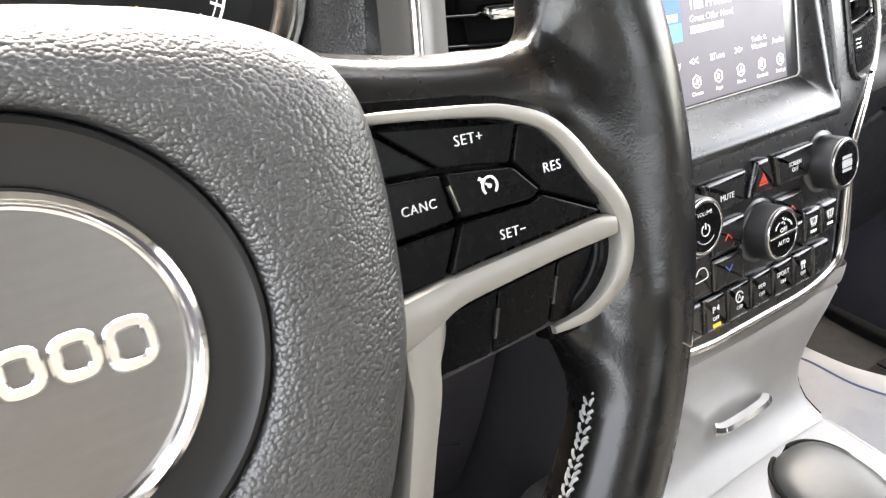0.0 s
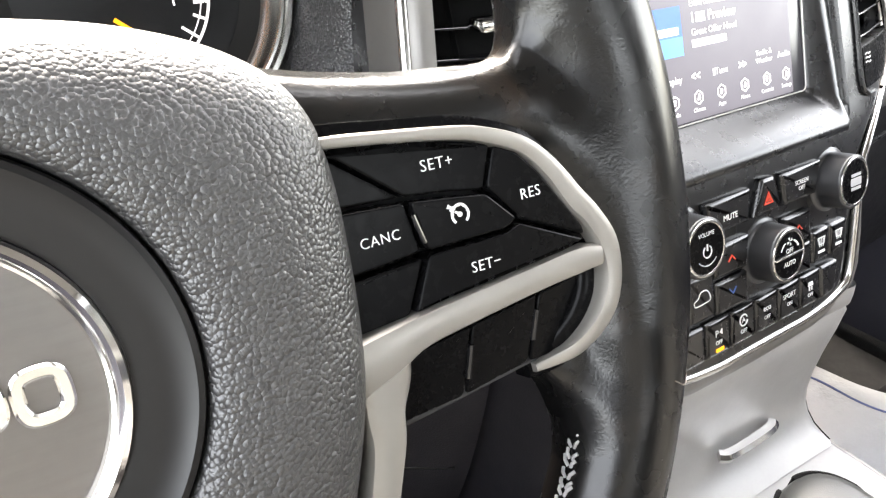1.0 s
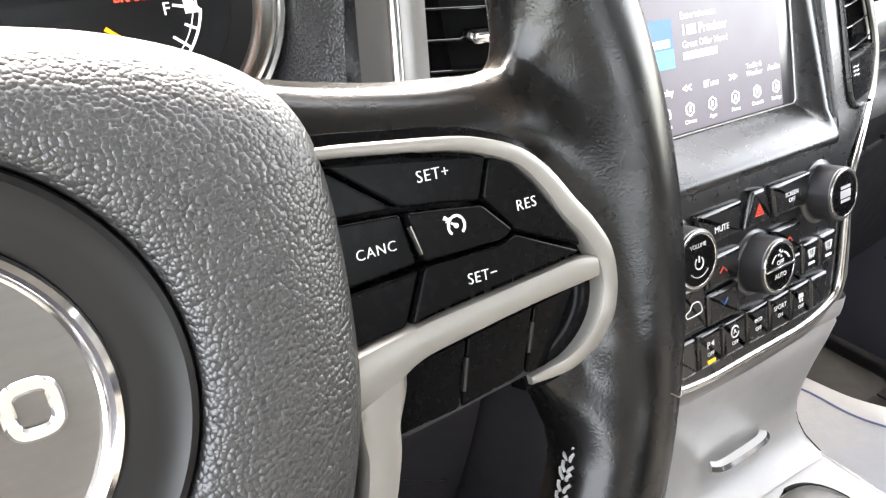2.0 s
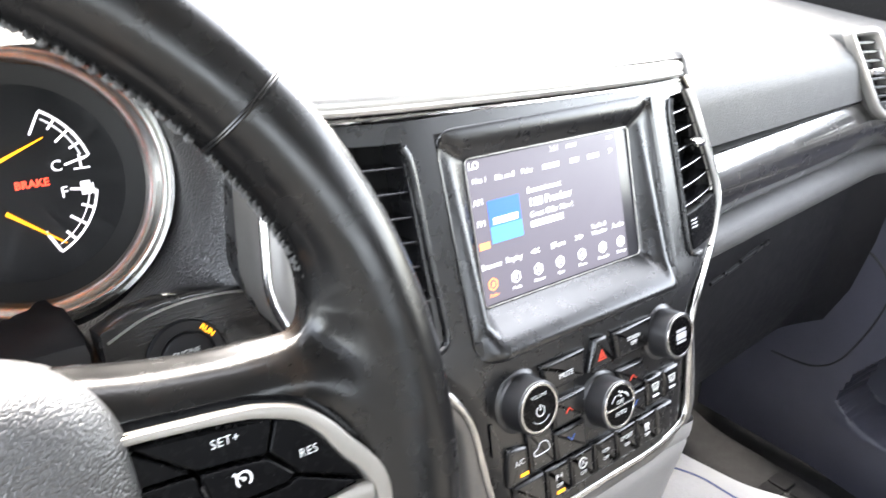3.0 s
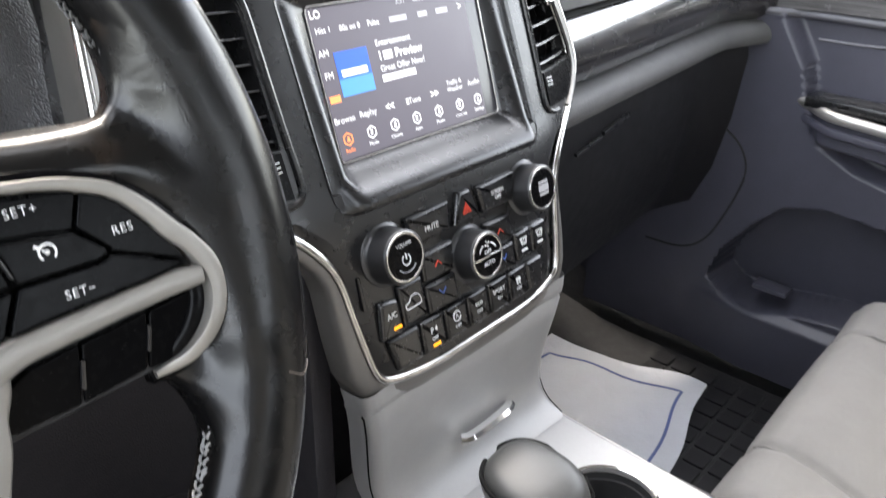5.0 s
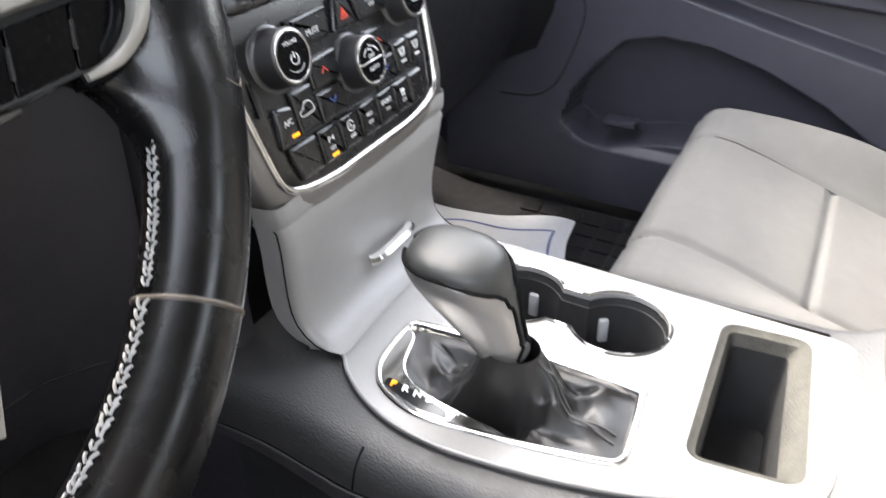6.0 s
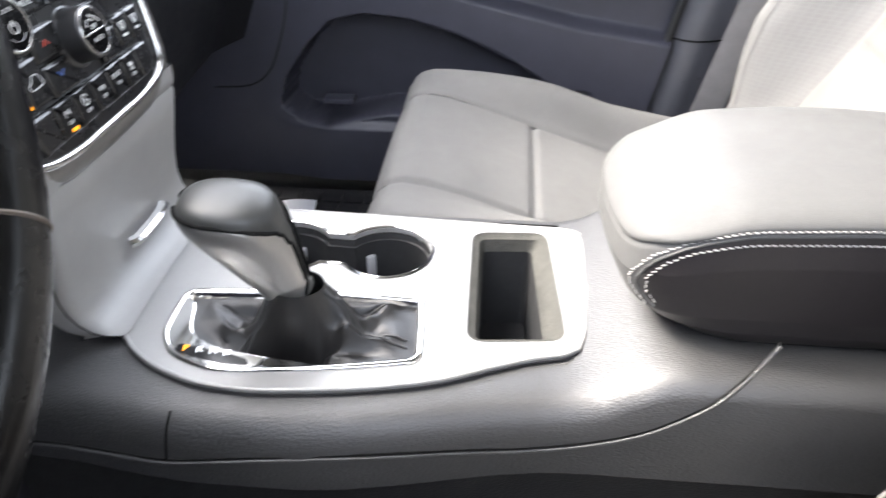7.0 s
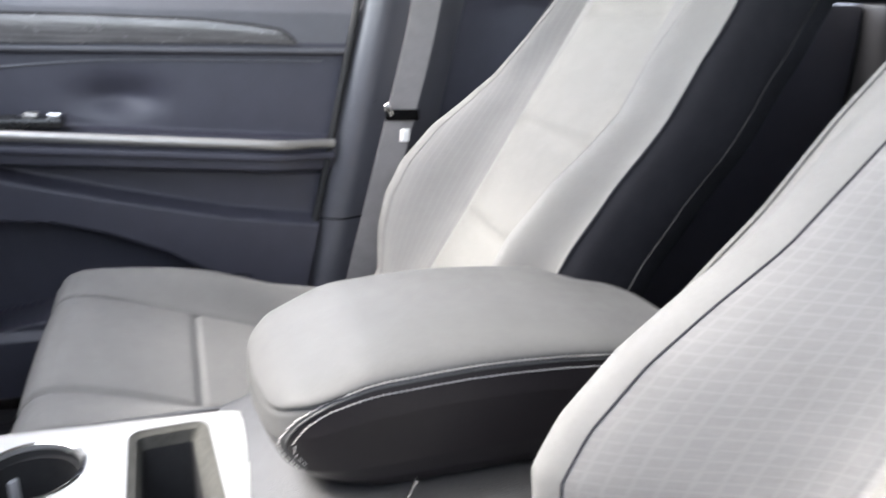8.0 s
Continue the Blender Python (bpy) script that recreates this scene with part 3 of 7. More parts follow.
def instrument_cluster():
    cl = thing("instrument_cluster", (-0.30, 0.2, 0.67), "round fuel and temperature gauge with chrome ring behind the wheel", "gauge")
    g = Matrix(((1, 0, 0, -0.300), (0, 0.287, -0.958, 0.197), (0, 0.958, 0.287, 0.741), (0, 0, 0, 1)))
    bm = bmesh.new()
    lathe(bm, [(0.0005, 0.0), (0.071, 0.0)], 64)
    part("gauge_face", bm, GAUGE_FACE, cl, m=g)
    bm = bmesh.new()
    lathe(bm, [(0.064, 0.0005), (0.068, 0.010), (0.0705, 0.012), (0.072, 0.0145), (0.0735, 0.0145), (0.0745, 0.012), (0.0755, 0.015), (0.078, 0.015), (0.079, 0.010), (0.079, 0.0)], 96, cap=False)
    part("gauge_ring", bm, SATIN_CHROME, cl, "stepped chrome gauge ring", m=g)
    bm = bmesh.new()
    lathe(bm, [(0.054, 0.0006), (0.066, 0.0030)], 96, cap=False)
    part("inner_dish", bm, DARK_RING, cl, m=g)
    g = g @ Matrix.Translation((-0.0065, 0, 0)) @ Matrix.Diagonal((1.28, 1.28, 1, 1))
    for a0, a1 in ((14, 60), (-66, -12)):
        bm = bmesh.new()
        arc = [(0.0345 * math.cos(radians(a)), 0.0345 * math.sin(radians(a)), 0.0012) for a in steps(a0, a1, 22)]
        sweep(bm, arc, [(-0.0005, 0), (0.0005, 0), (0.0005, 0.0004), (-0.0005, 0.0004)])
        arc = [(0.0315 * math.cos(radians(a)), 0.0315 * math.sin(radians(a)), 0.0012) for a in steps(a0 + 3, a1 - 3, 22)]
        sweep(bm, arc, [(-0.0002, 0), (0.0002, 0), (0.0002, 0.0003), (-0.0002, 0.0003)])
        part("gauge_arc", bm, GAUGE_MARK, cl, m=g)
        for i, a in enumerate(steps(a0 if a0 > 0 else a1, a1 if a0 > 0 else a0, 5)):
            bm = bmesh.new()
            inner = 0.0235 if i in (0, 4) else (0.0265 if i == 2 else 0.029)
            c, s = math.cos(radians(a)), math.sin(radians(a))
            sweep(bm, [(inner * c, inner * s, 0.0012), (0.034 * c, 0.034 * s, 0.0012)], [(-0.0005, 0), (0.0005, 0), (0.0005, 0.0004), (-0.0005, 0.0004)])
            part("gauge_tick", bm, GAUGE_MARK, cl, m=g)
    lettering("gauge_letter", "C", 0.0068, GAUGE_MARK, cl, g @ Matrix.Translation((0.0195, 0.0055, 0.0012)))
    lettering("gauge_letter", "F", 0.0068, GAUGE_MARK, cl, g @ Matrix.Translation((0.0205, -0.0062, 0.0012)))
    lettering("brake_lamp", "BRAKE", 0.0046, RED_LAMP, cl, g @ Matrix.Translation((0.0085, -0.0005, 0.0012)), bold=0.0001)
    bm = bmesh.new()
    block(bm, 0.0275, -0.0085, 0.001, 0.0315, -0.0025, 0.0014)
    block(bm, 0.0320, -0.0085, 0.001, 0.0328, -0.0040, 0.0014)
    part("fuel_mark", bm, GAUGE_MARK, cl, m=g)
    bm = bmesh.new()
    block(bm, 0.0290, 0.0035, 0.001, 0.0298, 0.0095, 0.0014)
    block(bm, 0.0298, 0.0070, 0.001, 0.0315, 0.0076, 0.0014)
    block(bm, 0.0262, 0.0030, 0.001, 0.0330, 0.0036, 0.0014)
    part("heat_mark", bm, GAUGE_MARK, cl, m=g)
    for ax, ay, bx, by in ((-0.004, 0.010, 0.0165, 0.0185), (-0.004, -0.011, 0.0165, -0.028)):
        bm = bmesh.new()
        d = Vector((bx - ax, by - ay)).normalized()
        n = Vector((-d.y, d.x)) * 0.0008
        plate(bm, [(ax + n.x, ay + n.y), (ax - n.x, ay - n.y), (bx - n.x * 0.3, by - n.y * 0.3), (bx + n.x * 0.3, by + n.y * 0.3)], 0.0025, 0.0034, 0.0003)
        part("gauge_needle", bm, AMBER, cl, "amber gauge needle", m=g)
    return cl


# ---- centre stack ----
def center_stack():
    st = thing("center_stack", (0, 0.03, 0.40), "satin black centre stack with chrome outline, display and controls", "car console")

    def vin(z, s=1):
        return min(0.1265, half_width(z, s) * 0.86)

    def vout(z, s=1):
        return max(half_width(z, s) - 0.012, vin(z, s) + 0.001)

    zs = [q[0] for q in HALF if q[0] < 0.65] + [0.651, 0.656, 0.6620, 0.670, 0.6755, 0.683, 0.690, 0.700, 0.7080, 0.720, 0.7330, 0.745, 0.757, 0.768, 0.770, 0.779]

    def hood(z):
        return min(0.1030, half_width(z) * 0.7)

    bm = bmesh.new()
    rows = []
    for z in zs:
        h, a, b, c = half_width(z), vout(z), vin(z), hood(z)
        hl, al, bl = half_width(z, -1), vout(z, -1), vin(z, -1)
        xs = [-hl, -al] + steps(-al, -bl, 5)[1:] + [-(bl + c) / 2, -c] + steps(-c, c, 9)[1:] + [(b + c) / 2, b] + steps(b, a, 5)[1:] + [h]
        rows.append([bm.verts.new((x, face_y(z) + recede(x) + (0.004 * (x in (-hl, h))), z)) for x in xs])
    vent_cols, mid_cols = (1, 2, 3, 4), tuple(range(7, 15))
    right_cols = (17, 18, 19, 20)
    for zi in range(len(zs) - 1):
        z = (zs[zi] + zs[zi + 1]) / 2
        for i in range(len(rows[0]) - 1):
            if 0.683 < z < 0.768 and i in vent_cols + right_cols:
                continue
            if 0.651 < z < 0.770 and i in mid_cols:
                continue
            bm.faces.new((rows[zi][i], rows[zi][i + 1], rows[zi + 1][i + 1], rows[zi + 1][i]))
    thicken(bm, (0, 0.022, 0.0))
    part("face_panel", bm, STACK_BLACK, st, "satin black plastic face")

    # display and its sloping hood
    inner = [(-0.0785, 0.0556, 0.6605), (0.0785, 0.0556, 0.6605), (0.0785, 0.0853, 0.7510), (-0.0785, 0.0853, 0.7510)]
    outer = [(-0.1030, face_y(0.637), 0.637), (0.1030, face_y(0.637), 0.637), (0.1030, face_y(0.772), 0.772), (-0.1030, face_y(0.772), 0.772)]
    flange = [(-0.1075, face_y(0.633), 0.633), (0.1075, face_y(0.633), 0.633), (0.1075, face_y(0.776), 0.776), (-0.1075, face_y(0.776), 0.776)]
    bm = bmesh.new()

    def ringed(cs, r, dy=0.0):
        flat = rounded([(c[0], c[2]) for c in cs], r, 5)
        y0, z0, y1, z1 = cs[0][1], cs[0][2], cs[2][1], cs[2][2]
        return [(q.x, y0 + (y1 - y0) * (q.y - z0) / (z1 - z0) + dy, q.y) for q in flat]

    ro, ri = ringed(outer, 0.016), ringed(inner, 0.004)
    rings = [ringed(flange, 0.004, 0.0008), [Vector(q) + Vector((0, 0.0008, 0)) for q in ro]]
    for t in (0.0, 0.05, 0.12, 0.2, 0.3, 0.4, 0.5, 0.6, 0.7, 0.8, 0.9, 1.0):
        ring = []
        for a, b in zip(ro, ri):
            q = Vector(a).lerp(Vector(b), t)
            lower = smoothstep(0.674, 0.652, q.z) * smoothstep(0.1030, 0.084, abs(q.x))
            out = 0.0003 + (0.0030 + 0.0125 * lower) * math.sin(math.pi * t ** 0.8)
            side = smoothstep(0.094, 0.102, abs(a[0])) * (1 - lower)
            out -= side * (0.0030 * math.sin(math.pi * t ** 0.8) + lerp_table(((0.0, 0.0), (0.12, 0.0032), (1.0, 0.0)), t))
            ring.append(q - Vector((0, out * (1 - t ** 6), 0)))
        rings.append(ring)
    loft(bm, rings + [[Vector(q) + Vector((0, 0.004, 0)) for q in ri]])
    part("display_hood", bm, STACK_BLACK, st, sharp=75)
    bm = bmesh.new()
    sweep(bm, ringed(inner, 0.004, -0.0006), circle(0.0005, 6), up=Vector((0, -1, 0.33)), closed=True)
    part("display_edge", bm, SILVER, st, "thin bright edge of the display")
    S = Matrix(((1, 0, 0, 0), (0, 0.316, -0.949, 0.0704), (0, 0.949, 0.316, 0.7055), (0, 0, 0, 1)))
    bm = bmesh.new()
    plate(bm, rounded(rect(-0.0785, -0.0478, 0.0785, 0.0478), 0.003), -0.004, -0.0005, 0.0002)
    disp = part("display", bm, SCREEN, st, "dark glossy touch display showing a radio page", m=S)
    bm = bmesh.new()
    plate(bm, rect(-0.0770, -0.0462, 0.0650, 0.0462), -0.0004, 0.0, 0.00005)
    part("lit_area", bm, SCREEN_FACE, disp, m=S)

    def at(x, z, up=0.0002):
        return S @ Matrix.Translation((x, (z - 0.7055) / 0.949, up))

    def word(body, x, z, size, m_=SCREEN_WHITE, align='CENTER', bold=0.0):
        lettering("display_text", body, size, m_, disp, at(x, z), depth=0.00003, align=align, bold=bold)

    def bar(x0, z0, x1, z1, m_=SCREEN_WHITE):
        bm = bmesh.new()
        plate(bm, rect(x0, (z0 - 0.7055) / 0.949, x1, (z1 - 0.7055) / 0.949), 0.0001, 0.0003, 0.00005)
        part("display_mark", bm, m_, disp, m=S)

    word("LO", -0.0715, 0.7457, 0.0066, align='CENTER', bold=0.0001)
    word("3:51", 0.0010, 0.7462, 0.0055, SCREEN_DIM)
    bar(0.0130, 0.7448, 0.0230, 0.7472, SCREEN_DIM)
    bar(0.0550, 0.7448, 0.0610, 0.7472, SCREEN_DIM)
    word("Hits 1", -0.0680, 0.7366, 0.0050)
    word("80s on 8", -0.0465, 0.7362, 0.0050)
    word("Pulse", -0.0265, 0.7362, 0.0050)
    bar(-0.0120, 0.7345, 0.0040, 0.7378, SCREEN_DIM)
    bar(0.0150, 0.7345, 0.0240, 0.7378, SCREEN_DIM)
    bar(0.0330, 0.7345, 0.0450, 0.7378, SCREEN_DIM)
    word(">", 0.0580, 0.7366, 0.0080)
    word("AM", -0.0718, 0.7238, 0.0058)
    word("FM", -0.0716, 0.7110, 0.0058)
    bar(-0.0755, 0.6955, -0.0670, 0.6995, SCREEN_ORANGE)
    word("Entertainment", -0.0290, 0.7238, 0.0056, align='LEFT')
    word("1", -0.0290, 0.7160, 0.0080, align='LEFT', bold=0.00015)
    bar(-0.0240, 0.7135, -0.0160, 0.7187)
    word("Preview", -0.0135, 0.7160, 0.0080, align='LEFT', bold=0.00015)
    word("Great Offer Now!", -0.0290, 0.7084, 0.0056, align='LEFT')
    bar(-0.0290, 0.7005, 0.0020, 0.7045)
    bar(-0.0645, 0.6975, -0.0370, 0.7235, SCREEN_BLUE)
    bm = bmesh.new()
    plate(bm, rect(-0.0645, (0.6975 - 0.7055) / 0.949, -0.0370, (0.7075 - 0.7055) / 0.949), 0.0002, 0.0004, 0.00005)
    part("display_mark", bm, SCREEN_LIGHT_BLUE, disp, m=S)
    bm = bmesh.new()
    plate(bm, rect(-0.0615, (0.7088 - 0.7055) / 0.949, -0.0400, (0.7128 - 0.7055) / 0.949), 0.0002, 0.0005, 0.00005)
    part("display_mark", bm, SCREEN_WHITE, disp, m=S)
    word("Browse", -0.0680, 0.6848, 0.0056)
    word("Replay", -0.0480, 0.6850, 0.0056)
    word("<<", -0.0285, 0.6850, 0.0070, bold=0.0002)
    word("Tune", -0.0050, 0.6850, 0.0056)
    bar(-0.0130, 0.6832, -0.0108, 0.6870)
    word(">>", 0.0150, 0.6850, 0.0070, bold=0.0002)
    word("Traffic &\nWeather", 0.0365, 0.6870, 0.0046)
    word("Audio", 0.0570, 0.6855, 0.0054)
    for i, (x, name) in enumerate(((-0.0690, "Radio"), (-0.0487, "Media"), (-0.0278, "Climate"), (-0.0068, "Apps"), (0.0155, "Phone"), (0.0378, "Controls"), (0.0580, "Settings"))):
        m_ = SCREEN_ORANGE if i == 0 else SCREEN_WHITE
        bm = bmesh.new()
        hexa = [(0.0043 * math.cos(radians(60 * k + 30)), 0.0043 * math.sin(radians(60 * k + 30))) for k in range(6)]
        loft(bm, [[(*q, z) for q in ps] for ps, z in ((hexa, 0.0), (hexa, 0.0003), (inset(hexa, 0.0007), 0.0003), (inset(hexa, 0.0007), 0.0))])
        part("display_icon", bm, m_, disp, m=at(x, 0.6735))
        bm = bmesh.new()
        plate(bm, [(-0.0012, -0.0016), (0.0014 - 0.0008 * (i % 2), -0.0016), (0.0012, 0.0012 + 0.0004 * (i % 3)), (-0.0008 * (i % 2), 0.0019)], 0.0, 0.0002, 0.00005)
        part("display_icon", bm, m_, disp, m=at(x, 0.6735))
        word(name, x, 0.6668, 0.0034, m_)

    # outline: chrome bead round the face, broad silver strip along the top
    def edge_point(s, z, out=0.0, dy=0.0):
        x = s * (half_width(z, s) + out)
        return Vector((x, face_y(z) + recede(x) + dy, z))

    dense = [z for a, b in zip(zs, zs[1:]) for z in steps(a, b, 3)[:-1]] + [0.779]
    path = [edge_point(-1, z, 0.001, 0.001) for z in reversed(dense)] + [Vector((x, face_y(0.5225) + 0.001, 0.5225)) for x in steps(-0.045, 0.045, 9)] + [edge_point(1, z, 0.001, 0.001) for z in dense]
    path = smooth_line([path[0]] + path[1:-1:2] + [path[-1]], 3)
    bm = bmesh.new()
    sweep(bm, path, [(0.0032 * math.cos(a), 0.0030 * math.sin(a)) for a in [2 * math.pi * k / 12 for k in range(12)]], up=Vector((0, -1, 0.3)))
    part("chrome_bead", bm, SATIN_CHROME, st, "bright chrome outline bead")
    bm = bmesh.new()
    strip = [(-0.205, 0.121, 0.7900), (-0.185, 0.1095, 0.7900), (-0.16, 0.1025, 0.7895), (-0.10, 0.0970, 0.7885), (0.0, 0.0950, 0.7865), (0.10, 0.0955, 0.785), (0.135, 0.0975, 0.785), (0.149, 0.1005, 0.784), (0.1555, 0.106, 0.781), (0.159, 0.115, 0.775)]
    sweep(bm, smooth_line(strip, 6), [(-0.002, -0.0065), (0.004, -0.0065), (0.0065, -0.0055), (0.0072, -0.0035), (0.0062, -0.0022), (0.0068, 0.0010), (0.0058, 0.0045), (0.0035, 0.0066), (-0.006, 0.0075)], up=Vector((0, 0.2, 1)))
    part("top_strip", bm, SILVER, st, "broad satin silver strip over the stack")
    bm = bmesh.new()
    sweep(bm, [Vector(q) + Vector((0, -0.0058, -0.0078)) for q in smooth_line(strip, 6)], circle(0.0013, 8))
    part("strip_bead", bm, CHROME, st)

    # side air vents
    for s in (-1, 1):
        bm = bmesh.new()
        rows = []
        for z in steps(0.683, 0.768, 14):
            rows.append([(s * x, face_y(z) + recede(x) + 0.024, z) for x in steps(vin(z, s) - 0.002, vout(z, s) + 0.002, 5)])
        loft(bm, rows, closed=False)
        thicken(bm, (0, 0.004, 0))
        duct = part("vent_duct", bm, GAP_BLACK, st, "black air vent between stack and trim")
        for k in range(6):
            z = 0.7545 - 0.01345 * k
            a, b = vin(z, s) + 0.0006, vout(z, s) - 0.0006
            bm = bmesh.new()
            rows = [[(s * x, face_y(z) + recede(x) + dy, z + dz) for x in steps(a, b, 5)] for dy, dz in ((0.0022, 0.0007), (0.0016, 0.0004), (0.0014, 0.0), (0.0016, -0.0004), (0.0022, -0.0006), (0.018, -0.0030), (0.018, -0.0018), (0.0022, 0.0007))]
            loft(bm, rows, closed=False)
            part("vent_slat", bm, GLOSS_BLACK, duct)
        z = 0.7275
        x, reach = (-0.164, 0.016) if s < 0 else (0.158, 0.006)
        bm = bmesh.new()
        block(bm, x - reach, face_y(z) + recede(x) - 0.008, z, x + reach, face_y(z) + recede(x) + 0.006, z + 0.006, 0.0025)
        part("vent_tab", bm, CHROME, duct, "small bright vent tab")
        # vanes get the duct's near-black, so the shade inside is in their colour
        bm = bmesh.new()
        for xx in (0.145, 0.175):
            loft(bm, [[(s * xx + dx, face_y(z) + recede(xx) + dy, z) for dx, dy in ((-0.0005, 0.019), (0.0005, 0.019), (0.0005, 0.0235), (-0.0005, 0.0235))] for z in steps(0.690, 0.762, 8)], cap0=True, cap1=True)
        part("vent_vane", bm, GAP_BLACK, duct)
        bm = bmesh.new()
        rows = []
        for z in steps(0.652, 0.770, 22):
            h = half_width(z, s)
            rows.append([(s * (h + dx), face_y(z) + recede(h + dx) + dy, z) for dx, dy in ((-0.012, 0.004), (-0.0112, -0.0022), (-0.007, -0.0036), (-0.002, -0.0026), (0.002, 0.002), (0.0035, 0.008), (0.004, 0.012), (0.0042, 0.030))])
        loft(bm, rows, closed=False)
        side_rows = [[r[-1], (r[-1][0] - s * 0.001, r[-1][1] + 0.06, r[-1][2])] for r in rows]
        part("vent_side_trim", bm, DULL_SILVER, st, "dull silver side trim of the vent")
        bm = bmesh.new()
        loft(bm, side_rows, closed=False)
        part("vent_side_wall", bm, STACK_BLACK, st)
        bm = bmesh.new()
        tube(bm, [(s * (half_width(z, s) - 0.0116), face_y(z) + recede(half_width(z, s)) - 0.0018, z) for z in steps(0.684, 0.768, 16)], 0.0011, 6, up=Vector((0, -1, 0.3)))
        part("trim_bead", bm, SILVER, st)
        # recirculation wheel plate under the slats
        bm = bmesh.new()
        rows = []
        for z in steps(0.657, 0.682, 8):
            rows.append([(s * x, face_y(z) + recede(x) - 0.0012, z) for x in steps(min(vin(z, s) + 0.001, vout(z, s)), vout(z, s) - 0.0005, 6)])
        loft(bm, rows, closed=False)
        thicken(bm, (0, 0.005, 0))
        wheel = part("vent_switch", bm, KEY_BLACK, st)
        bm = bmesh.new()
        x = s * 0.1345
        for k in range(3):
            z = 0.6722 + 0.0026 * k
            sweep(bm, smooth_line([(x - 0.0042, face_y(z) + recede(x - 0.004) - 0.0016, z), (x - 0.0015, face_y(z) + recede(x) - 0.0016, z + 0.0006), (x + 0.0015, face_y(z) + recede(x) - 0.0016, z - 0.0002), (x + 0.0042, face_y(z) + recede(x + 0.004) - 0.0016, z + 0.0004)], 3), circle(0.0004, 5))
        part("vent_print", bm, PRINT, wheel)

    # rounded lower border under each vent switch
    for s in (-1, 1):
        bm = bmesh.new()
        sweep(bm, smooth_line([(s * x, face_y(z) + recede(x) - 0.0008, z) for x, z in ((0.1262, 0.7660), (0.1236, 0.7600), (0.1226, 0.748), (0.1222, 0.72), (0.1215, 0.69), (0.1205, 0.666), (0.1225, 0.6570), (0.129, 0.6535), (0.139, 0.6530))], 5), circle(0.0021, 8), up=Vector((0, -1, 0.3)))
        part("vent_lip", bm, STACK_BLACK, st)

    controls(st)
    return st


LF = Matrix(((1, 0, 0, 0), (0, 0.2607, -0.9654, 0.01488), (0, 0.9654, 0.2607, 0.58), (0, 0, 0, 1)))


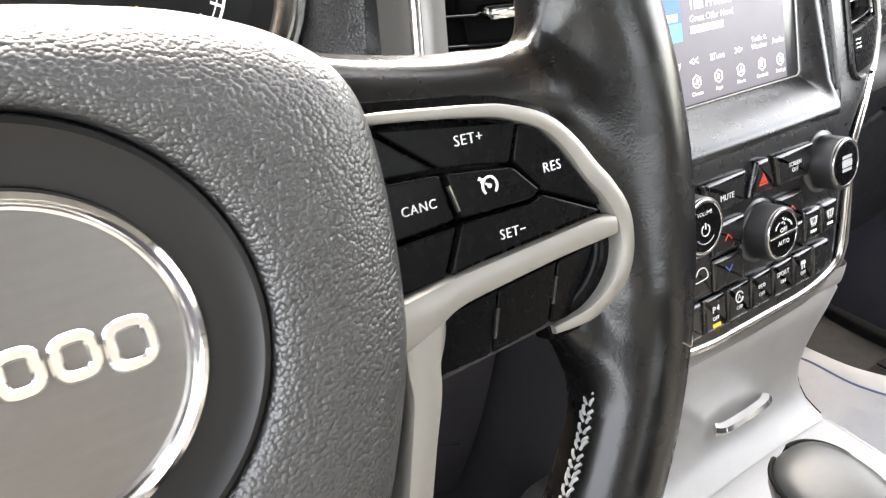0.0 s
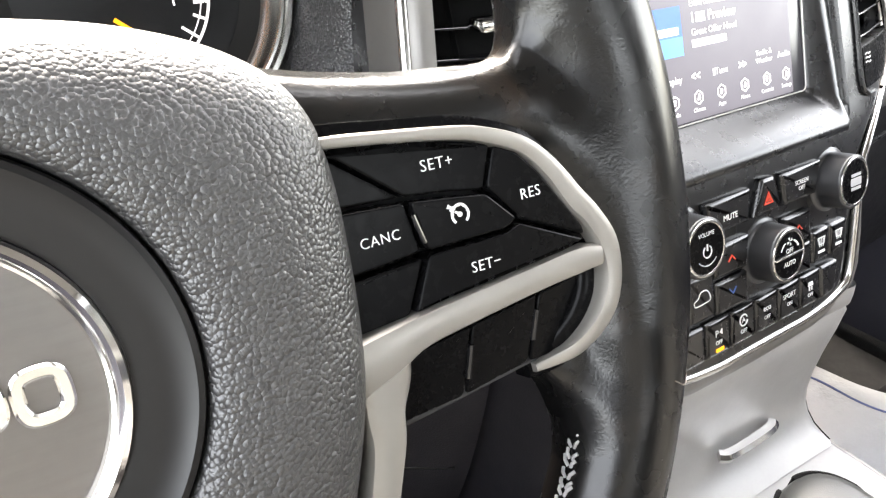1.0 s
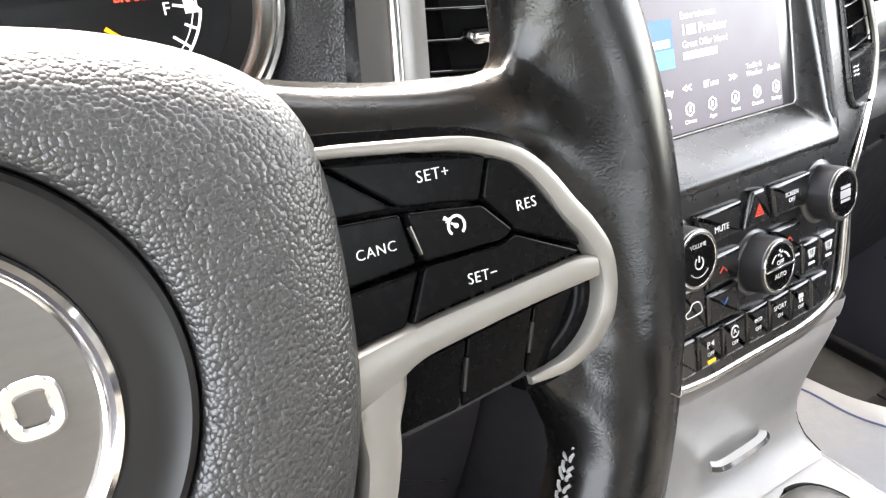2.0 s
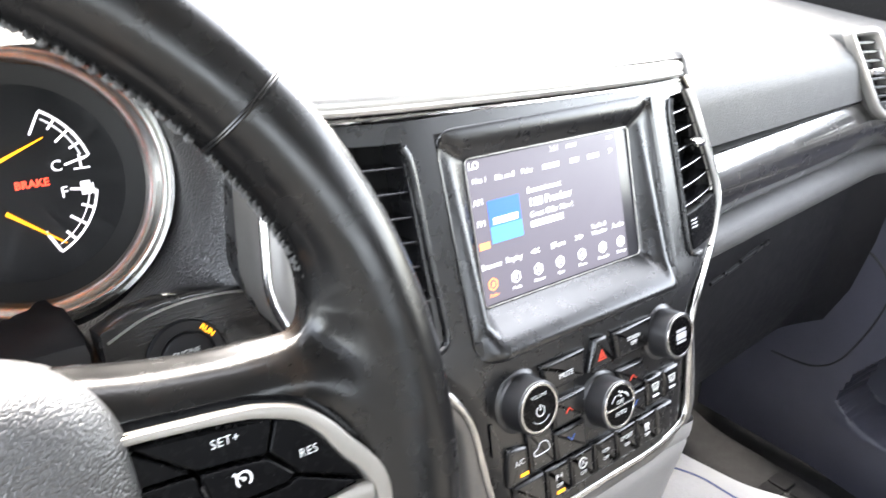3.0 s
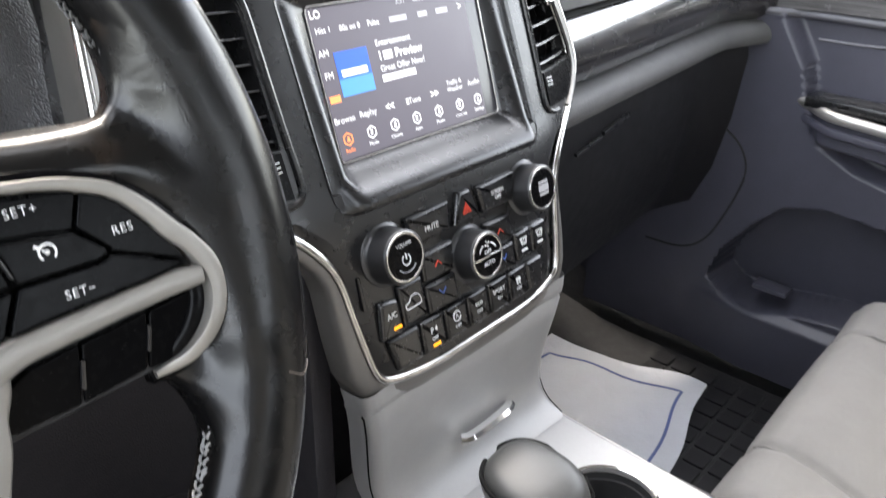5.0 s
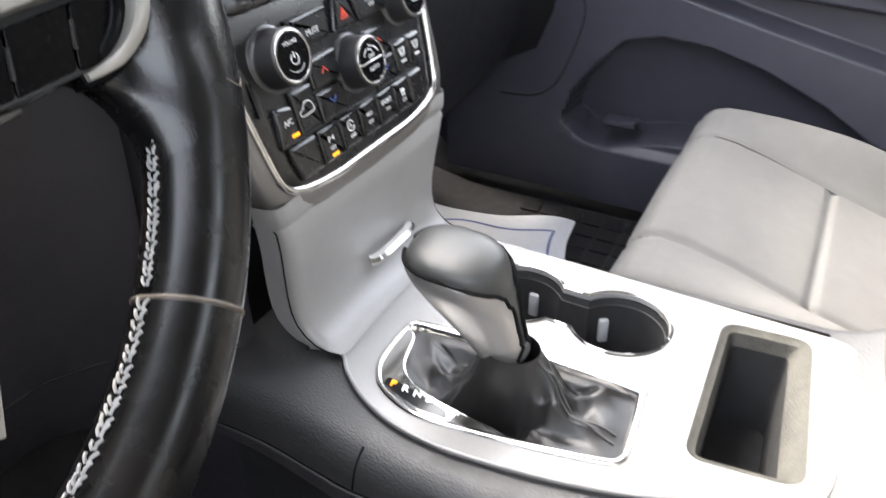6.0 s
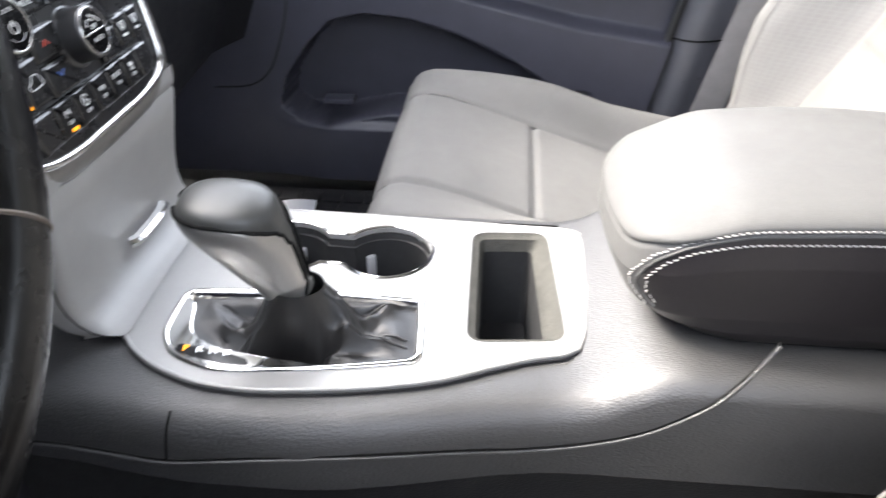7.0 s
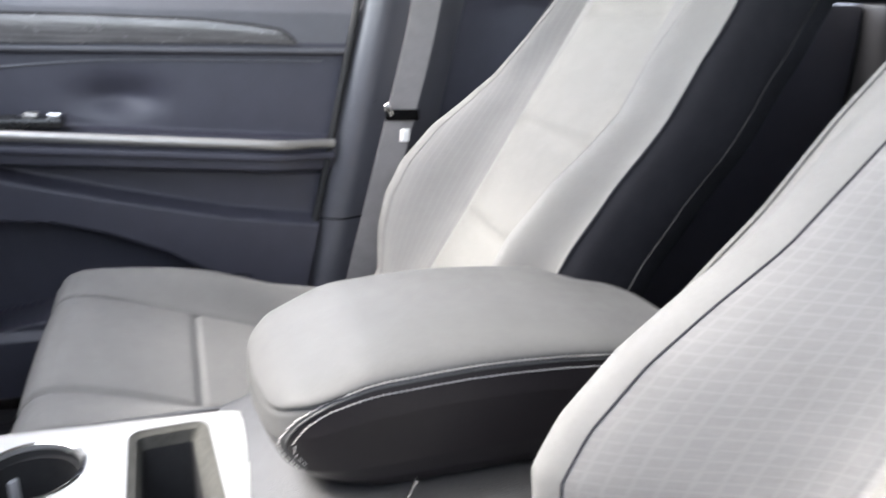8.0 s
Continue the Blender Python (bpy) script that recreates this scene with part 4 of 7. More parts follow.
def controls(st):
    def lz(z):
        return (z - 0.58) / 0.9654

    def key(name, pts, up=0.0040, bevel=0.0023, r=0.0016, label=""):
        bm = bmesh.new()
        plate(bm, rounded([(x, lz(z)) for x, z in pts], r, 3), -0.004, up, bevel)
        return part(name, bm, STACK_KEY, st, label, m=LF, sharp=80)

    def box(x0, z0, x1, z1):
        return [(x0, z0), (x1, z0), (x1, z1), (x0, z1)]

    def word(body, x, z, size, parent, m_=PRINT, up=0.0042):
        lettering("key_print", body, size, m_, parent, LF @ Matrix.Translation((x, lz(z), up)))

    def mark(pts, parent, m_, name="key_mark", up=0.0041):
        bm = bmesh.new()
        plate(bm, [(x, lz(z)) for x, z in pts], up - 0.0002, up + 0.0003, 0.0001)
        part(name, bm, m_, parent, m=LF)

    def chevron(x, z, d, parent, m_):
        bm = bmesh.new()
        sweep(bm, [(x - 0.0032, lz(z) - d * 0.0016, 0.0042), (x, lz(z) + d * 0.0018, 0.0042), (x + 0.0032, lz(z) - d * 0.0016, 0.0042)], circle(0.0005, 5))
        part("key_arrow", bm, m_, parent, m=LF)

    k = key("mute_key", [(-0.0500, 0.6055), (-0.0155, 0.6055), (-0.0128, 0.6250), (-0.0565, 0.6250)])
    word("MUTE", -0.0335, 0.6130, 0.0052, k)
    k = key("hazard_key", [(-0.0130, 0.6060), (0.0165, 0.6060), (0.0085, 0.6275), (-0.0040, 0.6275)], 0.0050, 0.0024)
    bm = bmesh.new()
    tri = [(-0.0045, -0.0032), (0.0045, -0.0032), (0.0, 0.0046)]
    for a, b in ((1.0, 0.72), (0.5, 0.2)):
        loft(bm, [[(q[0] * f, q[1] * f, z) for q in tri] for f, z in ((a, 0.0), (a, 0.0004), (b, 0.0004), (b, 0.0))])
    part("hazard_mark", bm, RED_PRINT, k, m=LF @ Matrix.Translation((0.0015, lz(0.6150), 0.0051)))
    k = key("screen_off_key", [(0.0195, 0.6055), (0.0540, 0.6055), (0.0600, 0.6260), (0.0165, 0.6260)])
    word("SCREEN\nOFF", 0.0375, 0.6150, 0.0040, k)
    k = key("ac_key", [(-0.0935, 0.5560), (-0.0735, 0.5560), (-0.0735, 0.5790), (-0.0900, 0.5820)], r=0.003)
    word("A/C", -0.0820, 0.5705, 0.0052, k)
    mark(rect(-0.0825, 0.5608, -0.0755, 0.5627), k, AMBER, "amber_lamp")
    k = key("recirculation_key", box(-0.0728, 0.5585, -0.0500, 0.5860))
    bm = bmesh.new()
    sweep(bm, smooth_line([(-0.0685, lz(0.5695), 0.0042), (-0.0655, lz(0.5690), 0.0042), (-0.0595, lz(0.5692), 0.0042), (-0.0550, lz(0.5700), 0.0042), (-0.0552, lz(0.5735), 0.0042), (-0.0580, lz(0.5765), 0.0042), (-0.0630, lz(0.5765), 0.0042), (-0.0655, lz(0.5735), 0.0042), (-0.0690, lz(0.5720), 0.0042)], 3, True), circle(0.0004, 5), closed=True)
    part("key_mark", bm, PRINT, k, m=LF)
    for x0, x1 in ((-0.0490, -0.0185), (0.0200, 0.0480)):
        k = key("warmer_key", [(x0, 0.5790), (x1, 0.5790), (x1 + (0.003 if x0 < 0 else 0), 0.5985), (x0 - (0 if x0 < 0 else 0.002), 0.5985)])
        chevron((x0 + x1) / 2, 0.5885, 1, k, RED_PRINT)
        k = key("cooler_key", box(x0, 0.5570, x1, 0.5772))
        chevron((x0 + x1) / 2, 0.5690, -1, k, BLUE_PRINT)
    for x0, x1 in ((0.0492, 0.0685), (0.0693, 0.0890)):
        k = key("defrost_key", [(x0, 0.5600), (x1, 0.5600 if x1 < 0.08 else 0.563), (x1, 0.5815), (x0, 0.5815)])
        bm = bmesh.new()
        xm = (x0 + x1) / 2
        z0 = lz(0.5730)
        loft(bm, [[(xm + q[0] * f, z0 + q[1] * f, h) for q in ((-0.0042, 0.003), (0.0042, 0.003), (0.003, -0.002), (-0.003, -0.002))] for f, h in ((1, 0.0041), (1, 0.0045), (0.78, 0.0045), (0.78, 0.0041))])
        for d in (-0.002, 0.0, 0.002):
            sweep(bm, [(xm + d, z0 - 0.0035, 0.0042), (xm + d + 0.0005, z0, 0.0042), (xm + d, z0 + 0.0025, 0.0042)], circle(0.0003, 5))
        part("key_mark", bm, PRINT, k, m=LF)
        mark(rect(xm - 0.0035, 0.5655, xm + 0.0035, 0.5672), k, PRINT)
    edges = [-0.0875, -0.0608, -0.0372, -0.0132, 0.0105, 0.0340, 0.0572, 0.0790]
    for i, (a, b) in enumerate(zip(edges, edges[1:])):
        pts = box(a + 0.0003, 0.5335, b - 0.0003, 0.5560)
        if i == 0:
            pts = [(a + 0.003, 0.5330), (b - 0.0003, 0.5335), (b - 0.0003, 0.5560), (a - 0.002, 0.5560)]
        if i == 6:
            pts = [(a + 0.0003, 0.5335), (b - 0.004, 0.5345), (b, 0.5560), (a + 0.0003, 0.5560)]
        k = key("row_key", pts, 0.0044, 0.0023, 0.0022 if i in (0, 6) else 0.0008)
        xm = (a + b) / 2
        if i == 1:
            word("P", xm - 0.0018, 0.5472, 0.0060, k, up=0.0046)
            mark([(xm + 0.0008, 0.5475), (xm + 0.0030, 0.5460), (xm + 0.0030, 0.5495)], k, PRINT, up=0.0046)
            word("OFF", xm, 0.5415, 0.0036, k, up=0.0046)
            mark(rect(xm - 0.0030, 0.5360, xm + 0.0040, 0.5379), k, AMBER, "amber_lamp", up=0.0046)
        elif i == 2:
            bm = bmesh.new()
            sweep(bm, [(xm + 0.0036 * math.cos(t), lz(0.5475) + 0.0036 * math.sin(t), 0.0046) for t in steps(0.4, 6.1, 18)], circle(0.0005, 5))
            part("key_mark", bm, PRINT, k, m=LF)
            word("A", xm, 0.5475, 0.0046, k, up=0.0046)
            word("OFF", xm, 0.5405, 0.0036, k, up=0.0046)
        elif i == 3:
            word("eco", xm, 0.5475, 0.0054, k, up=0.0046)
            word("OFF", xm, 0.5415, 0.0036, k, up=0.0046)
        elif i == 4:
            word("SPORT", xm, 0.5480, 0.0046, k, up=0.0046)
            word("ON", xm, 0.5425, 0.0036, k, up=0.0046)
        elif i == 5:
            mark([(xm - 0.0022, 0.5495), (xm + 0.0022, 0.5495), (xm + 0.0028, 0.5470), (xm - 0.0028, 0.5470)], k, PRINT, up=0.0046)
            mark(rect(xm - 0.0018, 0.5440, xm - 0.0008, 0.5465), k, PRINT, up=0.0046)
            mark(rect(xm + 0.0008, 0.5440, xm + 0.0018, 0.5465), k, PRINT, up=0.0046)
            word("OFF", xm, 0.5410, 0.0036, k, up=0.0046)
    bm = bmesh.new()
    plate(bm, rounded([(-0.1010, lz(0.580)), (-0.0978, lz(0.580)), (-0.0985, lz(0.602)), (-0.1010, lz(0.602))], 0.0012), -0.002, 0.0012, 0.0006)
    part("trim_clip", bm, GLOSS_BLACK, st, m=LF)

    for x, z, kind in ((-0.0735, 0.6075, "volume"), (0.0015, 0.5825, "fan"), (0.0735, 0.6095, "tune")):
        km = LF @ Matrix.Translation((x, lz(z), 0.0))
        bm = bmesh.new()
        n = 112
        rings = []
        sides = [(0.0182 - 0.00004 * j, 0.0024 + 0.0009 * j, 1 + j % 2) for j in range(16)]
        for r, h, rib in [(0.0212, -0.002, 0), (0.0210, 0.0004, 0), (0.0200, 0.0008, 0), (0.0186, 0.0012, 0), (0.0183, 0.0020, 0)] + sides + [(0.0174, 0.0170, 0), (0.0166, 0.0177, 0), (0.0152, 0.0178, 0)]:
            deep = [r - 0.00050 * (rib > 0 and (i + rib) % 2) for i in range(n)]
            rings.append([(d * math.cos(2 * math.pi * i / n), d * math.sin(2 * math.pi * i / n), h) for i, d in enumerate(deep)])
        loft(bm, rings, cap0=True, cap1=True)
        kn = part("rotary_knob", bm, KNURL_BLACK, st, "black knurled rotary knob with chrome ring", m=km, sharp=70)
        bm = bmesh.new()
        sweep(bm, [(0.0152 * math.cos(t), 0.0152 * math.sin(t), 0.0176) for t in steps(0, 2 * math.pi, 49)[:-1]], [(0.0010 * math.cos(t), 0.0007 * math.sin(t)) for t in steps(0, 6.283, 9)[:-1]], closed=True)
        part("knob_ring", bm, SATIN_CHROME, kn, m=km)
        bm = bmesh.new()
        lathe(bm, [(0.0146, 0.0172), (0.0144, 0.0180), (0.010, 0.0183), (0.0004, 0.0183)], 40)
        cap = part("knob_cap", bm, KEY_BLACK, kn, m=km)
        top = km @ Matrix.Translation((0, 0, 0.0185))
        if kind == "volume":
            lettering("knob_print", "VOLUME", 0.0034, PRINT, cap, top @ Matrix.Translation((0, 0.0082, -0.0003)))
            bm = bmesh.new()
            sweep(bm, [(0.0034 * math.sin(t), 0.0034 * math.cos(t) - 0.0015, 0) for t in steps(0.6, 5.68, 18)], circle(0.0004, 5))
            block(bm, -0.0004, -0.001, -0.0002, 0.0004, 0.0026, 0.0003)
            part("knob_mark", bm, PRINT, cap, m=top)
            bm = bmesh.new()
            sweep(bm, [(0.0095 * math.sin(t), 0.0095 * math.cos(t), 0) for t in steps(2.3, 4.0, 14)], circle(0.0003, 5))
            part("knob_mark", bm, GREY_PRINT, cap, m=top)
        elif kind == "fan":
            bm = bmesh.new()
            block(bm, -0.0145, -0.0006, -0.0006, 0.0145, 0.0006, 0.0006, 0.0003)
            part("knob_bar", bm, CHROME, cap, m=top)
            lettering("knob_print", "OFF", 0.0042, PRINT, cap, top @ Matrix.Translation((0, 0.0030, 0)))
            lettering("knob_print", "AUTO", 0.0042, PRINT, cap, top @ Matrix.Translation((0, -0.0052, 0)))
            bm = bmesh.new()
            for t in (0.3, 1.87, 3.44, 5.0):
                d = Vector((math.cos(t), math.sin(t)))
                plate(bm, [(d.x * 0.0004, 0.0088 + d.y * 0.0004), (d.x * 0.0026 - d.y * 0.001, 0.0088 + d.y * 0.0026 + d.x * 0.001), (d.x * 0.0026 + d.y * 0.0007, 0.0088 + d.y * 0.0026 - d.x * 0.0007)], 0, 0.0002, 0.00005)
            sweep(bm, [(0.0095 * math.sin(t), 0.0095 * math.cos(t), 0) for t in steps(-1.1, -0.45, 8)], circle(0.0003, 5))
            sweep(bm, [(0.0095 * math.sin(t), 0.0095 * math.cos(t), 0) for t in steps(0.45, 1.1, 8)], circle(0.0006, 5))
            part("knob_mark", bm, PRINT, cap, m=top)
        else:
            bm = bmesh.new()
            for y in (-0.0040, 0.0048):
                plate(bm, rect(-0.0055, y - 0.0010, 0.0055, y + 0.0010), 0, 0.0002, 0.00005)
            plate(bm, rounded(rect(-0.0060, -0.0022, 0.0060, 0.0030), 0.001), 0, 0.0002, 0.00005)
            part("knob_mark", bm, GREY_PRINT, cap, m=top)


# ---- steering wheel ----
TILT_W = 0.3757
WM = Matrix(((1, 0, 0, -0.4165), (0, math.sin(TILT_W), -math.cos(TILT_W), -0.0657), (0, math.cos(TILT_W), math.sin(TILT_W), 0.7274), (0, 0, 0, 1)))
KM = WM @ Matrix.Translation((0.0019, 0.0002, 0))
RIM_R, RIM_T = 0.1808, 0.0179


def rim_at(a, phi, extra=0.0):
    """A point of the rim: a round the wheel, phi round its section (0 outwards, 90 towards the driver)."""
    thick = RIM_T * (1 + 0.03 * math.exp(-((math.sin(a) - 0.1) / 0.5) ** 2))
    rr = thick + extra
    flat = 1.0 - 0.07 * abs(math.sin(phi)) ** 3
    return Vector(((RIM_R + rr * math.cos(phi)) * math.cos(a), (RIM_R + rr * math.cos(phi)) * math.sin(a), rr * math.sin(phi) * flat))


def ribbon(bm, pts, z0, height, n=5, tail=1.0):
    """A raised flat-topped band with eased edges along (x, y, width) points; its far end may sink."""
    p = smooth_line([(x, y, w) for x, y, w in pts], n)
    rings = []
    for i, q in enumerate(p):
        a, b = p[max(i - 1, 0)], p[min(i + 1, len(p) - 1)]
        d = Vector((b.x - a.x, b.y - a.y)).normalized()
        side = Vector((-d.y, d.x))
        h = q.z / 2
        e = height * (1 - (1 - tail) * smoothstep(0.72, 1.0, i / (len(p) - 1)))
        rings.append([(q.x + side.x * h * u, q.y + side.y * h * u, z) for u, z in ((-1.0, z0), (-1.0, z0 + e * 0.80), (-0.95, z0 + e * 0.90), (-0.80, z0 + e * 0.97), (-0.5, z0 + e * 0.995), (0, z0 + e), (0.5, z0 + e * 0.995), (0.80, z0 + e * 0.97), (0.95, z0 + e * 0.90), (1.0, z0 + e * 0.80), (1.0, z0))])
    loft(bm, rings, cap0=True, cap1=True)


def surface_net(values, low, h):
    """Vertices and quads of the zero surface of a sampled field (negative inside)."""
    inside = values < 0
    nx, ny, nz = values.shape
    corners = [(i, j, k) for i in (0, 1) for j in (0, 1) for k in (0, 1)]
    total = np.zeros((nx - 1, ny - 1, nz - 1, 3))
    count = np.zeros((nx - 1, ny - 1, nz - 1))

    def cut(arr, c):
        return arr[c[0]:nx - 1 + c[0], c[1]:ny - 1 + c[1], c[2]:nz - 1 + c[2]]

    for a in corners:
        for b in corners:
            if sum(b) - sum(a) != 1 or any(q < p for p, q in zip(a, b)):
                continue
            va, vb = cut(values, a), cut(values, b)
            cross = (va < 0) != (vb < 0)
            t = np.where(cross, va / np.where(cross, va - vb, 1.0), 0.0)
            for d in range(3):
                total[..., d] += np.where(cross, a[d] + (b[d] - a[d]) * t, 0.0)
            count += cross
    live = count > 0
    index = np.full(live.shape, -1)
    index[live] = np.arange(live.sum())
    cells = np.argwhere(live)
    verts = np.array(low) + (cells + total[live] / count[live][:, None]) * h
    quads = []
    for d in range(3):
        e = np.eye(3, dtype=int)[d]
        u, v = np.eye(3, dtype=int)[(d + 1) % 3], np.eye(3, dtype=int)[(d + 2) % 3]
        p = np.argwhere(inside[:nx - e[0], :ny - e[1], :nz - e[2]] != inside[e[0]:, e[1]:, e[2]:])
        ok = ((p - u - v) >= 0).all(1) & (p < np.array(live.shape)).all(1)
        p = p[ok]
        quads += np.stack([index[tuple((p - o).T)] for o in (u * 0, u, u + v, v)], 1).tolist()
    return verts, quads


def leather_arm(outline):
    """The spoke's leather: a roll along its top and a web beside the keys, drawn smoothly into the rim."""
    h = 0.0011
    low = (0.052, -0.092, -0.0275)
    axes = [low[d] + h * np.arange(n) for d, n in enumerate((126, 154, 47))]
    X, Y, Z = np.meshgrid(*axes, indexing='ij')

    def blend(a, b, k):
        t = np.clip(0.5 + 0.5 * (b - a) / k, 0, 1)
        return b + (a - b) * t - k * t * (1 - t)

    ring = np.sqrt((np.hypot(X, Y) - RIM_R) ** 2 + (Z / 0.95) ** 2) - RIM_T * 1.012
    # flat web inside the outline
    x2, y2 = np.meshgrid(axes[0], axes[1], indexing='ij')
    flat = np.full(x2.shape, 1e9)
    odd = np.zeros(x2.shape, bool)
    for (ax, ay), (bx, by) in zip(outline, outline[1:] + outline[:1]):
        ex, ey = bx - ax, by - ay
        t = np.clip(((x2 - ax) * ex + (y2 - ay) * ey) / (ex * ex + ey * ey + 1e-12), 0, 1)
        flat = np.minimum(flat, np.hypot(x2 - ax - ex * t, y2 - ay - ey * t))
        odd ^= ((ay > y2) != (by > y2)) & (x2 < ax + (y2 - ay) * ex / (ey if abs(ey) > 1e-12 else 1e-12))
    flat = np.where(odd, -flat, flat)[:, :, None] + 0.0045
    tall = np.abs(Z + 0.005) - 0.0035
    web = np.minimum(np.maximum(flat, tall), 0) + np.hypot(np.maximum(flat, 0), np.maximum(tall, 0)) - 0.0045
    # roll with its crest along the top of the keys and down beside them
    roll = np.full(X.shape, 1e9)
    line = smooth_line([(0.045, 0.0300, 0.0135), (0.070, 0.0290, 0.0132), (0.090, 0.0252, 0.0125), (0.115, 0.0215, 0.0120), (0.134, 0.0200, 0.0120), (0.1475, 0.0165, 0.0120), (0.157, 0.007, 0.0115), (0.1625, -0.008, 0.0110), (0.1650, -0.026, 0.0105), (0.1655, -0.044, 0.0085)], 3)
    for p, q in zip(line, line[1:]):
        a, b = np.array((p.x, p.y, 0.0090 - p.z)), np.array((q.x, q.y, 0.0090 - q.z))
        d = b - a
        t = np.clip(((X - a[0]) * d[0] + (Y - a[1]) * d[1] + (Z - a[2]) * d[2]) / d.dot(d), 0, 1)
        away = np.array((-d[1], d[0])) / math.hypot(d[0], d[1])
        side = (X - a[0] - d[0] * t) * away[0] + (Y - a[1] - d[1] * t) * away[1]
        deep = Z - a[2] - d[2] * t
        on = np.hypot(X - a[0] - d[0] * t, Y - a[1] - d[1] * t)
        past = np.sqrt(np.maximum(on ** 2 - side ** 2, 0))
        # a broad flat top that runs back from the crest
        e = np.clip((0.0032 * side - 0.0085 * deep) / (0.0032 ** 2 + 0.0085 ** 2), 0, 1)
        gap = np.sqrt((side - 0.0032 * e) ** 2 + (deep + 0.0085 * e) ** 2 + past ** 2)
        roll = np.minimum(roll, gap - (p.z + (q.z - p.z) * t))
    arm = blend(web, roll, 0.006)
    body = blend(arm, ring, 0.016)
    # fine creases fanning out of the upper corner
    fan = np.exp(-(((X - 0.152) / 0.012) ** 2 + ((Y - 0.034) / 0.014) ** 2))
    turn = np.arctan2(Y - 0.047, X - 0.140)
    body = body + 0.00013 * fan * np.sin(46 * turn + 9 * np.sin(5 * turn)) * (Z > -0.004)
    verts, quads = surface_net(body, low, h)
    rad = np.hypot(verts[:, 0], verts[:, 1]) - RIM_R
    off = np.hypot(rad, verts[:, 2] / 0.95) - RIM_T * 1.012
    keep = off > 0.00006
    quads = [q for q in quads if all(keep[i] for i in q)]
    used = sorted({i for q in quads for i in q})
    place = {i: k for k, i in enumerate(used)}
    return verts[used].tolist(), [[place[i] for i in q] for q in quads]


def steering_wheel():
    wh = thing("steering_wheel", (-0.4165, -0.05, 0.72), "black leather steering wheel with silver spoke bezels and worn stitching", "steering wheel")
    bm = bmesh.new()
    na, nf = 180, 26
    loft(bm, [[rim_at(2 * math.pi * i / na, 2 * math.pi * k / nf) for k in range(nf)] for i in range(na)] + [[rim_at(0, 2 * math.pi * k / nf) for k in range(nf)]])
    bmesh.ops.remove_doubles(bm, verts=bm.verts, dist=1e-6)
    rim = part("rim", bm, RIM_LEATHER, wh, "black smooth leather rim, worn at the seams", m=WM)
    for deg, mat_ in ((37.5, DARK_STITCH), (-44.5, WORN_EDGE), (142.5, DARK_STITCH), (224.5, DARK_STITCH)):
        bm = bmesh.new()
        a = radians(deg)
        for da, m_r in ((-0.0028, 0.0002 if mat_ is WORN_EDGE else 0.0006), (0.0028, 0.0006)):
            sweep(bm, [rim_at(a + da + 0.006 * math.sin(p), p, 0.0001) for p in steps(0, 2 * math.pi, 65)[:-1]], circle(m_r, 6), up=Vector((-math.sin(a), math.cos(a), 0)), closed=True)
        part("rim_seam", bm, mat_ if deg != 37.5 else RIM_LEATHER, rim, m=WM)
    bm = bmesh.new()
    sweep(bm, [rim_at(radians(-20.3) + 0.010 * math.sin(p * 5) - 0.02 * (p - 1), p, 0.00005) for p in steps(0.55, 1.4, 16)], circle(0.00022, 5), up=Vector((0, 1, 0)))
    part("leather_crack", bm, WORN_EDGE, rim, "pale crack in the leather", m=WM)

    def stitches(name, a0, a1, count, phi, mat_, size=1.0):
        bm = bmesh.new()
        rnd = random.Random(count)
        for i in range(count):
            a = radians(a0 + (a1 - a0) * (i + rnd.uniform(-0.22, 0.22)) / (count - 1))
            for sgn in (-1, 1):
                p0 = rim_at(a, phi + 0.03 * sgn, 0.0004)
                p1 = rim_at(a + radians((0.85 + rnd.uniform(-0.2, 0.25)) * size), phi + rnd.uniform(0.08, 0.13) * size * sgn, 0.0006)
                sweep(bm, [p0, (p0 + p1) / 2 + (p0 + p1).normalized() * -0.0006, p1], [(u * size, v * size) for u, v in circle(0.0005, 6)], up=Vector((0, 0, 1)))
        tagged(part(name, bm, mat_, rim, m=WM), kind="stuff")

    stitches("stitching", -92, -45.8, 40, math.radians(174), STITCH, 1.3)
    stitches("stitching", -43.2, -25, 19, math.radians(174), STITCH, 1.1)
    stitches("stitching", 14, 36, 20, math.radians(180), DARK_STITCH)
    stitches("stitching", 39, 88, 40, math.radians(180), DARK_STITCH)

    # spokes: leather-wrapped arms from the hub into the rim
    def spoke_outline(s):
        top = smooth_line([(0.040, 0.045), (0.070, 0.0415), (0.090, 0.0365), (0.110, 0.0330), (0.130, 0.0308), (0.143, 0.0320), (0.1515, 0.0372), (0.1580, 0.048), (0.1640, 0.066)], 4)
        low = smooth_line([(0.1600, -0.0800), (0.1530, -0.0720), (0.1470, -0.0640), (0.1420, -0.0565), (0.1370, -0.0505), (0.131, -0.0475), (0.110, -0.0490), (0.088, -0.0475)], 4)
        return [(s * q.x, q.y) for q in top] + [(s * 0.174, 0.045), (s * 0.180, 0.0), (s * 0.172, -0.05)] + [(s * q.x, q.y) for q in low] + [(s * 0.060, -0.045), (s * 0.040, -0.02)]

    def arm_outline(s):
        return [(s * x, y) for x, y in ((0.036, -0.04), (0.084, -0.0440), (0.078, -0.060), (0.069, -0.085), (0.054, -0.112), (0.046, -0.122), (0.028, -0.122))]

    arms = leather_arm(spoke_outline(1))
